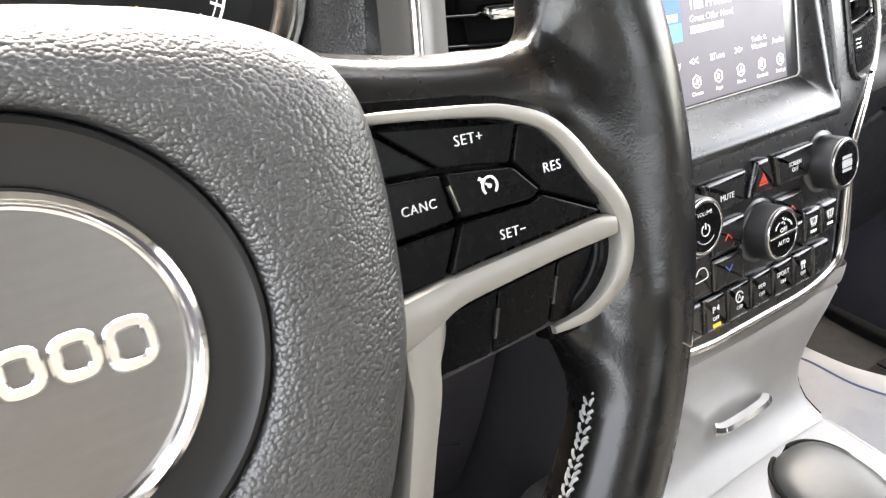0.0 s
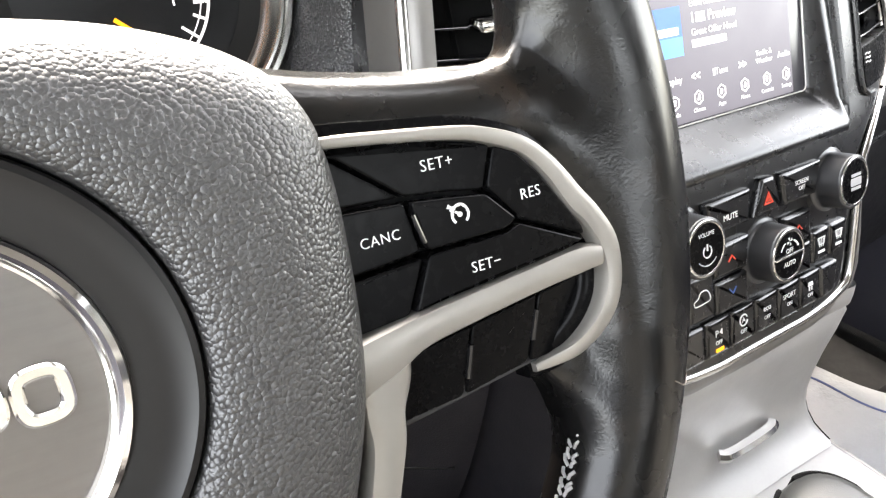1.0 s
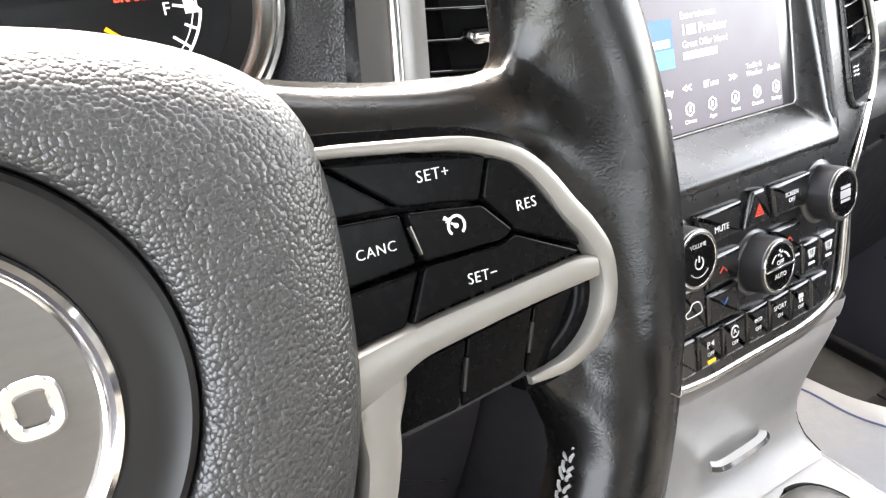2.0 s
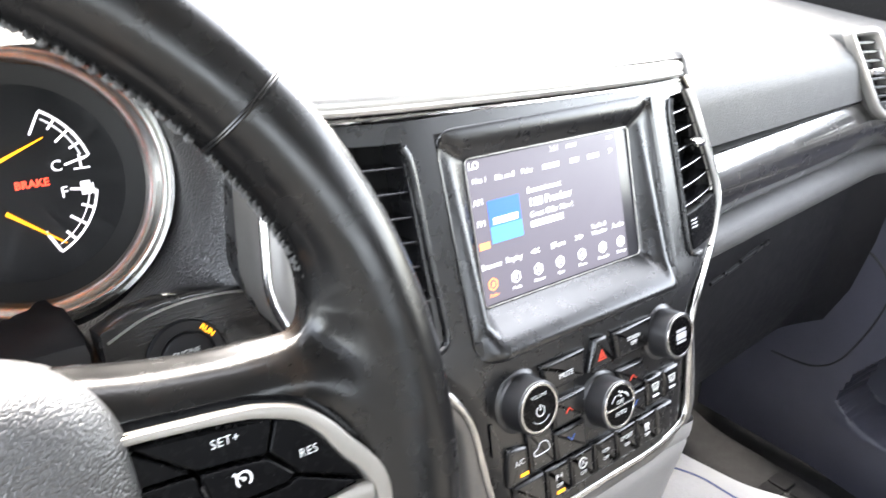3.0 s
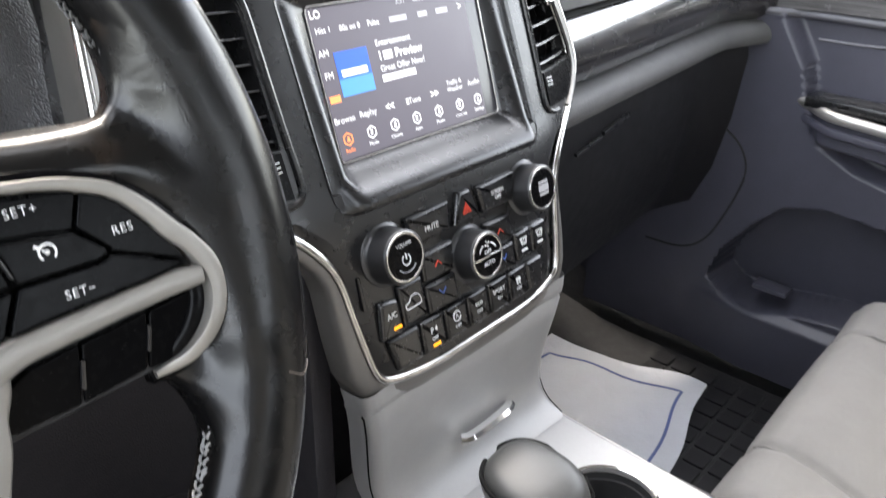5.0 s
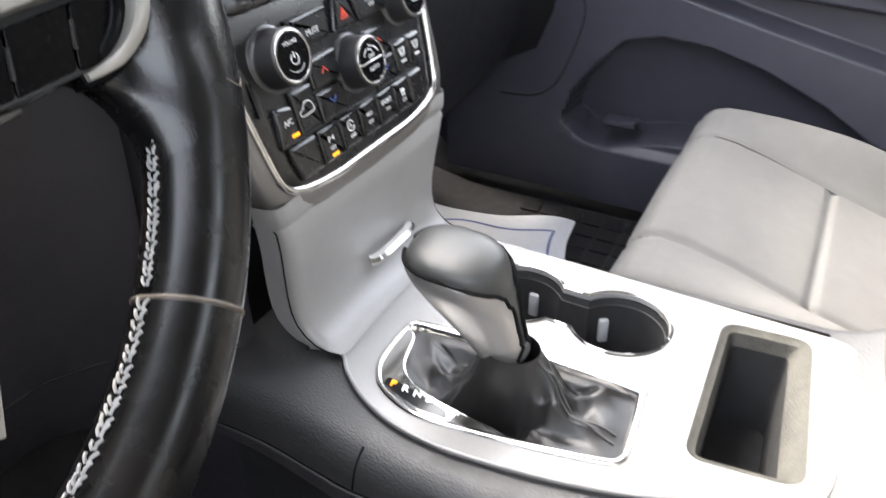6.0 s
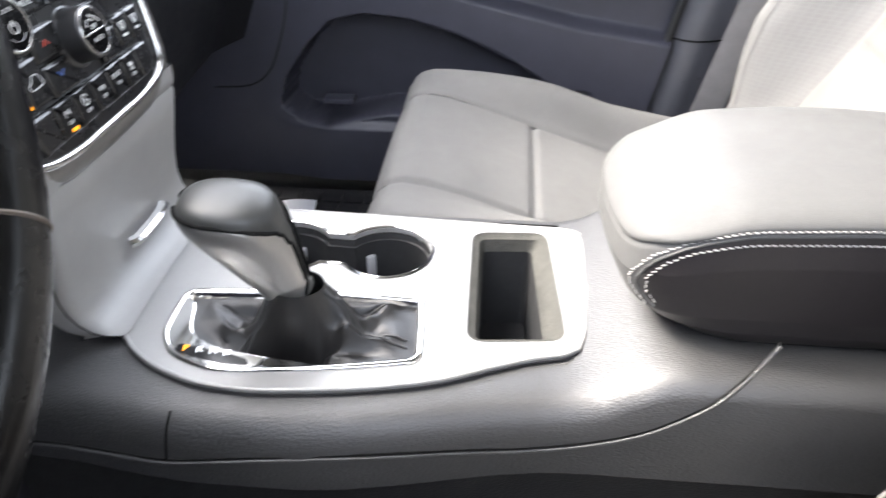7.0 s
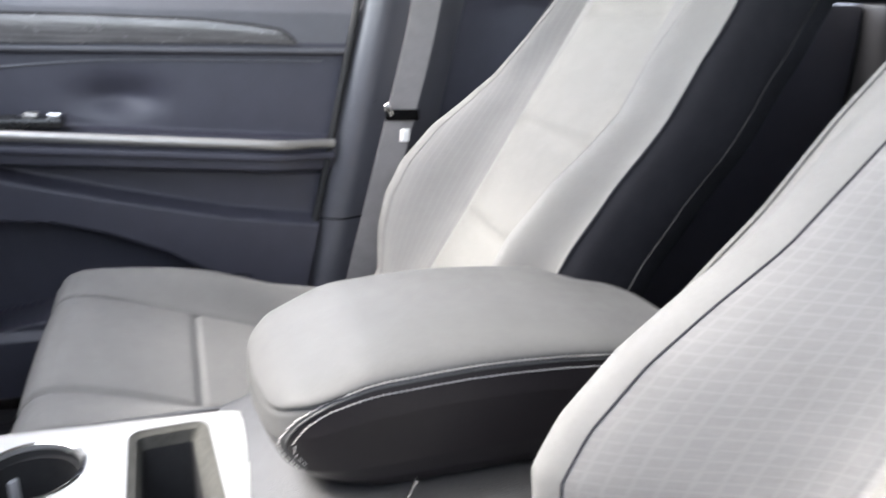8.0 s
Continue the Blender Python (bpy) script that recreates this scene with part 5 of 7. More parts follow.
    for s in (1, -1):
        verts, quads = arms
        bm = bmesh.new()
        made = [bm.verts.new((s * x, y, z)) for x, y, z in verts]
        for q in quads:
            bm.faces.new([made[i] for i in q])
        part("spoke", bm, SPOKE_LEATHER, wh, "black leather-wrapped spoke, creased where it meets the rim", m=WM, sharp=80)
        bm = bmesh.new()
        plate(bm, arm_outline(s), -0.013, 0.0015, 0.0012)
        part("lower_spoke", bm, STACK_BLACK, wh, m=WM)
        # dark rim of the switch well
        bm = bmesh.new()
        ribbon(bm, [(s * x, y, w) for x, y, w in ((0.070, 0.0235, 0.010), (0.0847, 0.0232, 0.010), (0.099, 0.0214, 0.010), (0.1135, 0.0193, 0.0105), (0.1225, 0.0172, 0.011), (0.134, 0.0123, 0.012), (0.1415, 0.005, 0.013), (0.1475, -0.004, 0.0145), (0.1515, -0.010, 0.0155), (0.1557, -0.0185, 0.0150), (0.1560, -0.027, 0.0140), (0.1535, -0.034, 0.0135), (0.1485, -0.0405, 0.0120), (0.1425, -0.0452, 0.0105), (0.1370, -0.0475, 0.0085), (0.1310, -0.0482, 0.0060))], -0.004, 0.0135, tail=0.50)
        part("switch_well", bm, KEY_BLACK, wh, m=KM)
        bm = bmesh.new()
        ribbon(bm, [(s * x, y, w) for x, y, w in ((0.074, 0.0240, 0.003), (0.0847, 0.0232, 0.0030), (0.099, 0.0214, 0.0032), (0.1135, 0.0193, 0.0036), (0.1225, 0.0172, 0.0042), (0.134, 0.0123, 0.0050), (0.1415, 0.005, 0.0060), (0.1475, -0.004, 0.0072), (0.1525, -0.0103, 0.0070), (0.1567, -0.0185, 0.0072), (0.1571, -0.027, 0.0064), (0.1545, -0.0345, 0.0060), (0.1493, -0.0413, 0.0054), (0.1430, -0.0459, 0.0046), (0.1370, -0.0475, 0.0036), (0.1320, -0.0480, 0.0026))], -0.002, 0.0168, tail=0.42)
        ribbon(bm, [(s * x, y, w) for x, y, w in ((0.1530, -0.0215, 0.006), (0.1453, -0.0208, 0.0078), (0.1306, -0.0212, 0.0076), (0.1107, -0.0221, 0.0082), (0.0959, -0.0230, 0.0090), (0.0865, -0.0250, 0.0118), (0.076, -0.027, 0.014))], -0.002, 0.0172)
        ribbon(bm, [(s * x, y, w) for x, y, w in ((0.0850, -0.022, 0.0150), (0.0842, -0.030, 0.0148), (0.0822, -0.038, 0.0116), (0.0812, -0.046, 0.0100), (0.0770, -0.058, 0.0090), (0.0710, -0.075, 0.0085), (0.0630, -0.095, 0.008), (0.0530, -0.118, 0.007))], -0.002, 0.0165)
        part("bezel", bm, BEZEL_SILVER, wh, "satin silver spoke bezel", m=KM)
        if s < 0:
            continue
        bm = bmesh.new()
        plate(bm, [(0.072, 0.024), (0.12, 0.019), (0.15, -0.012), (0.15, -0.02), (0.148, -0.04), (0.14, -0.0465), (0.086, -0.0485), (0.072, -0.03)], -0.006, 0.0035, 0.001)
        part("switch_base", bm, RUBBER, wh, m=KM)

        def key(name, pts, z1, r=0.0007, slope=0.0, dome=0.0):
            bm = bmesh.new()
            plate(bm, rounded(inset(pts, 0.00028), max(r, 0.0011), 3), z1 - 0.008, z1, 0.0005, dome)
            if slope:
                for v in bm.verts:
                    v.co.z += slope * (v.co.y + 0.036)
            return part(name, bm, KEY_BLACK, wh, m=KM, sharp=70)

        def print_(body, x, y, size, parent, z1, turn=0.0):
            lettering("key_print", body, size, PRINT, parent, KM @ Matrix.Translation((x, y, z1 + 0.00012)) @ pose(0, 0, 0, 0, 0, turn), stretch=1.0, bold=-0.00005, space=1.12)

        k = key("set_plus_key", [(0.076, 0.0221), (0.099, 0.0200), (0.1134, 0.0177), (0.1226, 0.0153), (0.1249, 0.0143), (0.1207, 0.0047), (0.1195, 0.0042), (0.110, 0.0060), (0.0988, 0.0075), (0.076, 0.0260)], 0.0135)
        print_("SET+", 0.1088, 0.0132, 0.0039, k, 0.0135, -2)
        k = key("resume_key", [(0.1253, 0.0142), (0.1319, 0.0113), (0.1377, 0.0051), (0.1433, -0.0035), (0.1490, -0.0122), (0.1494, -0.0152), (0.1284, -0.0052), (0.1285, -0.0042), (0.1211, 0.0046)], 0.0138)
        print_("RES", 0.1337, 0.0003, 0.0039, k, 0.0138, -1)
        k = key("cruise_key", [(0.0990, 0.0068), (0.110, 0.0052), (0.1200, 0.0036), (0.1279, -0.0046), (0.1242, -0.0064), (0.1010, -0.0056)], 0.0150)
        bm = bmesh.new()
        sweep(bm, [(0.1113 + 0.0029 * math.cos(t), 0.0006 + 0.0029 * math.sin(t), 0.0153) for t in steps(-0.9, 3.9, 24)], circle(0.0004, 5))
        sweep(bm, [(0.1113, 0.0006, 0.0153), (0.1097, 0.0017, 0.0153)], circle(0.0004, 5))
        plate(bm, [(0.1113 + 0.0008 * math.cos(t), 0.0006 + 0.0008 * math.sin(t)) for t in steps(0, 6.28, 12)[:-1]], 0.0150, 0.0154, 0.0001)
        plate(bm, [(0.1072, 0.0032), (0.1080, 0.0042), (0.1088, 0.0034), (0.1094, 0.0034), (0.1090, 0.0024), (0.1080, 0.0022), (0.1084, 0.0028)], 0.0150, 0.0154, 0.0001)
        for t in (0.2, 0.9, 1.6, 2.3, 3.0):
            sweep(bm, [(0.1113 + 0.0024 * math.cos(t), 0.0006 + 0.0024 * math.sin(t), 0.0153), (0.1113 + 0.0029 * math.cos(t), 0.0006 + 0.0029 * math.sin(t), 0.0153)], circle(0.0003, 5))
        bmesh.ops.transform(bm, matrix=Matrix.Translation((0.1113, 0.0006, 0)) @ Matrix.Diagonal((0.8, 0.8, 1, 1)) @ Matrix.Translation((-0.1113, -0.0006, 0)), verts=bm.verts)
        part("key_mark", bm, PRINT, k, m=KM)
        k = key("cancel_key", [(0.076, 0.0088), (0.0982, 0.0069), (0.1001, -0.0055), (0.076, -0.0064)], 0.0140)
        print_("CANC", 0.0903, 0.0002, 0.0034, k, 0.0140, -1)
        key("blank_key", [(0.076, 0.0252), (0.0980, 0.0077), (0.076, 0.0094)], 0.0135)
        k = key("set_minus_key", [(0.1012, -0.0063), (0.1242, -0.0071), (0.1283, -0.0058), (0.1491, -0.0160), (0.1400, -0.0170), (0.1215, -0.0176), (0.1046, -0.0178), (0.0945, -0.0187)], 0.0148)
        print_("SET\u2212", 0.1160, -0.0130, 0.0038, k, 0.0148, -3)
        key("blank_key", [(0.076, -0.0070), (0.1005, -0.0065), (0.0938, -0.0188), (0.076, -0.0192)], 0.0138)
        bm = bmesh.new()
        sweep(bm, [(0.0987, 0.0036, 0.0155), (0.1003, -0.0032, 0.0155)], circle(0.0006, 8))
        part("key_divider", bm, GLOSS_BLACK, wh, m=KM)
        lower = [(0.0880, -0.0455), (0.0885, -0.0385), (0.0925, -0.0322), (0.0980, -0.0296), (0.1130, -0.0284)]
        key("lower_key", lower + [(0.1086, -0.0468), (0.0895, -0.0466)], 0.0062, 0.0012, 0.18)
        key("lower_key", [(0.1132, -0.0284), (0.1349, -0.0270), (0.1300, -0.0455), (0.1089, -0.0468)], 0.0062, 0.0006, 0.18)
        key("lower_key", [(0.1352, -0.0270), (0.1520, -0.0258), (0.1555, -0.0290), (0.1530, -0.0360), (0.1470, -0.0425), (0.1400, -0.0462), (0.1303, -0.0458)], 0.0062, 0.0016, 0.18)
        for x0, y0, x1, y1 in ((0.1121, -0.0335, 0.1100, -0.0420), (0.1341, -0.0315, 0.1320, -0.0395)):
            bm = bmesh.new()
            sweep(bm, [(x0, y0, 0.0068), (x1, y1, 0.0054)], circle(0.0009, 8))
            part("key_divider", bm, GLOSS_BLACK, wh, m=KM)

    # hub cover: outline falls into a circle round the badge
    half = smooth_line([(0.0, 0.0605), (0.018, 0.0600), (0.033, 0.0582), (0.050, 0.0550), (0.066, 0.0492), (0.0775, 0.0418), (0.0835, 0.0340), (0.0865, 0.0240), (0.0872, 0.0080), (0.0855, -0.0160), (0.0822, -0.0340), (0.0745, -0.0550), (0.066, -0.072), (0.052, -0.088), (0.030, -0.098), (0.0, -0.101)], 5)
    cx, cy = 0.0015, -0.0060
    SHOULDER = ((-0.004, 0.0150), (0.0, 0.0208), (0.03, 0.0222), (0.10, 0.0231), (0.20, 0.0236), (0.36, 0.0232), (0.52, 0.0218), (0.665, 0.0192), (0.775, 0.0160), (0.855, 0.0126), (0.912, 0.0092), (0.952, 0.0060), (0.978, 0.0028), (0.994, -0.0010), (1.0, -0.005))
    out = [(q.x, q.y) for q in half] + [(-q.x, q.y) for q in reversed(half[1:-1])]
    rings = []
    for s, z in ((1.02, -0.022), (1.0, 0.0), (0.994, 0.0050), (0.978, 0.0090), (0.952, 0.0126), (0.912, 0.0157), (0.855, 0.0185), (0.775, 0.0209), (0.665, 0.0227), (0.52, 0.0238), (0.36, 0.0241), (0.20, 0.0237), (0.10, 0.0230), (0.03, 0.0222), (0.0, 0.0208), (-0.004, 0.0150)):
        ring = []
        for x, y in out:
            a = math.atan2(y - cy, x - cx)
            r = 0.0470
            px, py = cx + r * math.cos(a), cy + r * math.sin(a)
            high = smoothstep(0.35, 0.95, math.sin(a))
            zz = z * (1 - high) + lerp_table(SHOULDER, s) * high
            ring.append((px + (x - px) * s, py + (y - py) * s, zz))
        rings.append(ring)
    bm = bmesh.new()
    loft(bm, rings, cap0=True)
    part("hub_cover", bm, HIDE, wh, "black grained airbag cover", m=WM, sharp=80)
    hm = WM @ Matrix.Translation((cx, cy, 0))
    bm = bmesh.new()
    lathe(bm, [(0.0464, 0.0120), (0.0464, 0.0200), (0.0458, 0.0215), (0.0445, 0.0218), (0.0425, 0.0208), (0.0390, 0.0200), (0.0350, 0.0196), (0.0338, 0.0192), (0.0335, 0.0160)], 96, cap=False)
    part("badge_surround", bm, DARK_RING, wh, "dark satin ring round the badge", m=hm)
    bm = bmesh.new()
    lathe(bm, [(0.0336, 0.0165), (0.0336, 0.0205), (0.0330, 0.0218), (0.0318, 0.0224), (0.0308, 0.0218), (0.0304, 0.0208), (0.0298, 0.0206), (0.0295, 0.0185)], 96, cap=False)
    part("badge_ring", bm, CHROME, wh, "bright chrome ring", m=hm)
    bm = bmesh.new()
    lathe(bm, [(0.0300, 0.0180), (0.0298, 0.0188), (0.015, 0.0190), (0.0004, 0.0190)], 64)
    badge = part("badge", bm, BRUSHED, wh, "brushed grey badge with raised chrome shapes", m=hm)
    for x, w, h, y in ((0.0212, 0.0098, 0.0108, -0.0065), (0.0115, 0.0090, 0.0098, -0.0055), (0.0020, 0.0088, 0.0098, -0.0052), (-0.0075, 0.0072, 0.0125, -0.0035)):
        bm = bmesh.new()
        ov = rounded(rect(-w / 2, -h / 2, w / 2, h / 2), min(w, h) * 0.45, 6)
        loft(bm, [[(q.x, q.y, z) for q in ps] for ps, z in ((inset(ov, 0), 0.0185), (inset(ov, 0), 0.0197), (inset(ov, 0.0005), 0.0202), (inset(ov, 0.0020), 0.0202), (inset(ov, 0.0025), 0.0197), (inset(ov, 0.0025), 0.0185))])
        part("badge_shape", bm, CHROME, badge, m=WM @ Matrix.Translation((x, y, 0)))
    # column behind the hub
    bm = bmesh.new()
    loft(bm, [[(q.x, q.y, z) for q in rounded(rect(-w, -h, w, h * 0.8), 0.02, 4)] for w, h, z in ((0.040, 0.045, -0.012), (0.045, 0.05, -0.05), (0.055, 0.055, -0.16))], cap0=True, cap1=True)
    part("column_shroud", bm, SOFT_BLACK, wh, m=WM)
    return wh


# ---- console between the seats ----
TOP = 0.4035


def trim_outline():
    left = smooth_line([(-0.0960, 0.004), (-0.0900, -0.018), (-0.1050, -0.034), (-0.1165, -0.0490), (-0.1260, -0.0665), (-0.1335, -0.088), (-0.1368, -0.112), (-0.1368, -0.1390), (-0.1300, -0.193), (-0.1180, -0.243), (-0.1025, -0.2775), (-0.0910, -0.305), (-0.0850, -0.3265)], 4)
    rear = smooth_line([(-0.0780, -0.3375), (-0.060, -0.3425), (-0.030, -0.3450), (0.004, -0.3490), (0.040, -0.3525), (0.062, -0.3525), (0.0775, -0.3450), (0.0825, -0.330)], 4)
    right = smooth_line([(0.0838, -0.286), (0.0870, -0.22), (0.0900, -0.16), (0.0922, -0.10), (0.0940, -0.05), (0.0965, 0.004)], 4)
    return [(q.x, q.y) for q in left + rear + right]


def boot_outline():
    p = smooth_line([(-0.0455, -0.0470), (-0.0800, -0.0480), (-0.0960, -0.0530), (-0.1090, -0.0630), (-0.1180, -0.0800), (-0.1225, -0.1000), (-0.1200, -0.1330), (-0.1130, -0.1800), (-0.1045, -0.2210), (-0.0985, -0.2290), (-0.0880, -0.2305), (-0.0400, -0.2260), (-0.0310, -0.2190), (-0.0295, -0.1450), (-0.0345, -0.0620), (-0.0385, -0.0510)], 4, True)
    return [(q.x, q.y) for q in p]


CUP_F, CUP_R, CUP_RAD = (0.0335, -0.1060), (0.0325, -0.1880), 0.0365


def cup_outline():
    pts = []
    for k in range(40):
        a = radians(-90 - 146 + 292 * k / 39)
        pts.append((CUP_R[0] + CUP_RAD * math.cos(a), CUP_R[1] + CUP_RAD * math.sin(a)))
    for k in range(40):
        a = radians(90 - 146 + 292 * k / 39)
        pts.append((CUP_F[0] + CUP_RAD * math.cos(a), CUP_F[1] + CUP_RAD * math.sin(a)))
    return pts


def pocket_outline(d=0.0):
    return [(q.x, q.y) for q in inset(rounded([(-0.0770, -0.2600), (0.0685, -0.2570), (0.0730, -0.3190), (-0.0700, -0.3290)], 0.014, 5), d)]


def body_left(y):
    return -0.134 - 0.013 * smoothstep(0.03, -0.10, y) + 0.030 * smoothstep(-0.15, -0.34, y)


def console():
    co = thing("floor_console", (0, -0.2, 0.11), "dark grained floor console with satin silver trim plate", "car console")
    # body: cross sections from the stack back to the armrest bin
    sections = []
    trim = trim_outline()
    for y in [0.06, 0.03, 0.0, -0.02, -0.04, -0.06, -0.08, -0.10, -0.13, -0.16, -0.19, -0.22, -0.25, -0.28, -0.31, -0.33, -0.35, -0.37, -0.39, -0.41, -0.44, -0.50, -0.56, -0.62, -0.70]:
        lx = body_left(y)
        rx = 0.100 + 0.006 * smoothstep(0.0, -0.3, y)
        zt = TOP - 0.004 + 0.028 * smoothstep(-0.33, -0.40, y)
        xi = lx + 0.02 + (-0.080 - lx - 0.02) * smoothstep(-0.236, -0.262, y)
        xi += (-0.083 - xi) * smoothstep(-0.050, -0.036, y)
        ring = [(lx + 0.004, y, 0.10), (lx + 0.002, y, 0.325), (lx - 0.006, y, 0.340), (lx - 0.0225, y, 0.350), (lx - 0.0212, y, 0.362), (lx - 0.0192, y, 0.376), (lx - 0.0162, y, zt - 0.0140), (lx - 0.0128, y, zt - 0.0085), (lx - 0.0075, y, zt - 0.0038), (lx - 0.001, y, zt - 0.0014), (lx + 0.007, y, zt - 0.0006), (min(lx + 0.014, xi - 0.004), y, zt - 0.0003), (xi, y, zt), (0.0, y, zt), (rx - 0.012, y, zt), (rx - 0.003, y, zt - 0.002), (rx + 0.004, y, zt - 0.008), (rx + 0.010, y, zt - 0.03), (rx + 0.020, y, 0.30), (rx + 0.022, y, 0.10)]
        sections.append(ring)
    bm = bmesh.new()
    loft(bm, sections, closed=False)
    # leave the top open under the trim plate
    for f in list(bm.faces):
        c = f.calc_center_median()
        if c.z > TOP - 0.006 and -0.072 < c.x < 0.075 and -0.335 < c.y < 0.02:
            bm.faces.remove(f)
    part("console_body", bm, SIDE_HIDE, co, "dark grey grained side of the console", sharp=60)
    # seams of the side panels
    bm = bmesh.new()
    def side_x(y, z):
        lx = body_left(y)
        zt = TOP - 0.004 + 0.028 * smoothstep(-0.33, -0.40, y) + 0.02 * smoothstep(-0.40, -0.44, y)
        profile = ((0.345, -0.0228), (0.362, -0.0212), (0.376, -0.0192), (zt - 0.0140, -0.0162), (zt - 0.0085, -0.0128), (zt - 0.0038, -0.0075))
        for (z0, d0), (z1, d1) in zip(profile, profile[1:]):
            if z <= z1:
                return lx + d0 + (d1 - d0) * (z - z0) / (z1 - z0)
        return lx - 0.0075

    tube(bm, smooth_line([(side_x(y, z), y, z) for y, z in ((-0.079, 0.3965), (-0.078, 0.390), (-0.077, 0.380), (-0.076, 0.366))], 4), 0.0009, 6)
    part("side_joint", bm, GAP_BLACK, co)
    line = smooth_line([(side_x(y, z), y, z) for y, z in ((0.06, 0.360), (0.03, 0.3615), (0.0, 0.363), (-0.04, 0.3645), (-0.077, 0.366), (-0.13, 0.373), (-0.20, 0.3765), (-0.26, 0.373), (-0.303, 0.3705), (-0.34, 0.3750), (-0.374, 0.386), (-0.400, 0.402), (-0.417, 0.417), (-0.432, 0.436), (-0.446, 0.456))], 5)
    bm = bmesh.new()
    tube(bm, line, 0.0009, 6)
    part("side_seam", bm, GAP_BLACK, co, "long seam of the console side")
    bm = bmesh.new()
    tube(bm, [q + Vector((-0.0007, 0, -0.0021)) for q in line], 0.0014, 8)
    part("seam_bead", bm, SIDE_HIDE, co)
    # trim plate with its openings
    bm = bmesh.new()
    cut_plate(bm, inset(trim, 0.0), [inset(boot_outline(), 0.004), cup_outline(), pocket_outline()], TOP - 0.004, TOP)
    part("trim_plate", bm, TRIM_SILVER, co, "satin silver trim plate", sharp=30)
    bm = bmesh.new()
    sweep(bm, [(q.x, q.y, TOP - 0.0006) for q in inset(trim, 0.0006)], circle(0.0016, 8), closed=True)
    part("trim_edge", bm, TRIM_SILVER, co)
    bm = bmesh.new()
    sweep(bm, [(q.x, q.y, TOP - 0.0022) for q in inset(trim, -0.0016)], circle(0.0005, 6), closed=True)
    part("trim_gap", bm, RUBBER, co)
    # raised lip round the pocket end of the plate
    bm = bmesh.new()
    sweep(bm, smooth_line([(0.0775, -0.235, TOP), (0.0790, -0.30, TOP), (0.0780, -0.328, TOP), (0.070, -0.3435, TOP), (0.045, -0.3470, TOP), (0.0, -0.3435, TOP), (-0.05, -0.3375, TOP), (-0.0720, -0.3320, TOP), (-0.0805, -0.3180, TOP), (-0.0900, -0.290, TOP)], 5), [(0.004 * math.cos(t), 0.0012 * math.sin(t)) for t in steps(0, 6.283, 11)[:-1]])
    part("plate_lip", bm, TRIM_SILVER, co)
    # cup holders
    bm = bmesh.new()
    p = cup_outline()
    loft(bm, [[(x, y, TOP + 0.0008) for x, y in [(q.x, q.y) for q in inset(p, -0.0030)]], [(q.x, q.y, TOP + 0.0016) for q in inset(p, -0.0020)], [(q.x, q.y, TOP + 0.0010) for q in inset(p, -0.0004)], [(q.x, q.y, TOP - 0.006) for q in inset(p, 0.0)]])
    part("cup_rim", bm, CHROME, co, "bright rim of the cup holders")
    bm = bmesh.new()
    loft(bm, [[(q.x, q.y, z) for q in inset(p, d)] for d, z in ((-0.0004, TOP - 0.0035), (0.001, TOP - 0.010), (0.0022, TOP - 0.0105), (0.0035, TOP - 0.070))], cap1=True)
    part("cup_well", bm, RUBBER, co, "black double cup holder", sharp=50)
    for (cx, cy), a in ((CUP_R, 34), (CUP_F, -2)):
        bm = bmesh.new()
        block(bm, -0.0035, -0.0040, -0.011, 0.0030, 0.0040, 0.011, 0.0015)
        part("cup_grip", bm, GREY_PRINT, co, "small grey spring tab", m=pose(cx + 0.0335 * math.cos(radians(a)), cy + 0.0335 * math.sin(radians(a)), TOP - 0.034, 0, 0, a))
    # pocket with a dusty liner
    bm = bmesh.new()
    loft(bm, [[(x, y, TOP + 0.0004) for x, y in pocket_outline(-0.0004)], [(x, y, TOP - 0.001) for x, y in pocket_outline(0.0008)], [(x, y, TOP - 0.003) for x, y in pocket_outline(0.0055)], [(x * 0.985, -0.262 + (y + 0.260) * 0.86, TOP - 0.014) for x, y in pocket_outline(0.0075)]])
    part("pocket_liner", bm, FELT, co, "dusty grey pocket liner")
    bm = bmesh.new()
    loft(bm, [[(x * 0.985, -0.262 + (y + 0.260) * 0.86, TOP - 0.0135) for x, y in pocket_outline(0.0075)], [(x * 0.86 - 0.002, -0.266 + (y + 0.260) * 0.70, TOP - 0.085) for x, y in pocket_outline(0.003)]], cap1=True)
    block(bm, -0.066, -0.312, TOP - 0.079, -0.052, -0.264, TOP - 0.024, 0.002)
    part("pocket_well", bm, RUBBER, co)
    # lower stack: tray door sweeping into the plate
    rows = []
    for z, y, h in ((0.5265, 0.0005, 0.112), (0.519, -0.0005, 0.1105), (0.5125, -0.0006, 0.109), (0.5105, 0.0012, 0.1085), (0.5090, 0.0014, 0.1085), (0.5070, -0.0002, 0.108), (0.49, 0.0012, 0.105), (0.47, 0.0040, 0.102), (0.45, 0.0060, 0.0995), (0.435, 0.0060, 0.0980), (0.424, 0.0035, 0.0970), (0.415, -0.0020, 0.0960), (0.4085, -0.0095, 0.0950), (0.4055, -0.0180, 0.0940), (0.4045, -0.0260, 0.0920)):
        row = [(s * (h + dx), y + dy, z) for s, dx, dy in ((-1, 0.004, 0.022), (-1, 0.004, 0.012), (-1, 0.0025, 0.004), (-1, -0.001, 0.0008), (-1, -0.006, 0.0))]
        row += [(x, y + 0.003 * (1 - (x / h) ** 2), z) for x in steps(-h + 0.012, h - 0.012, 9)]
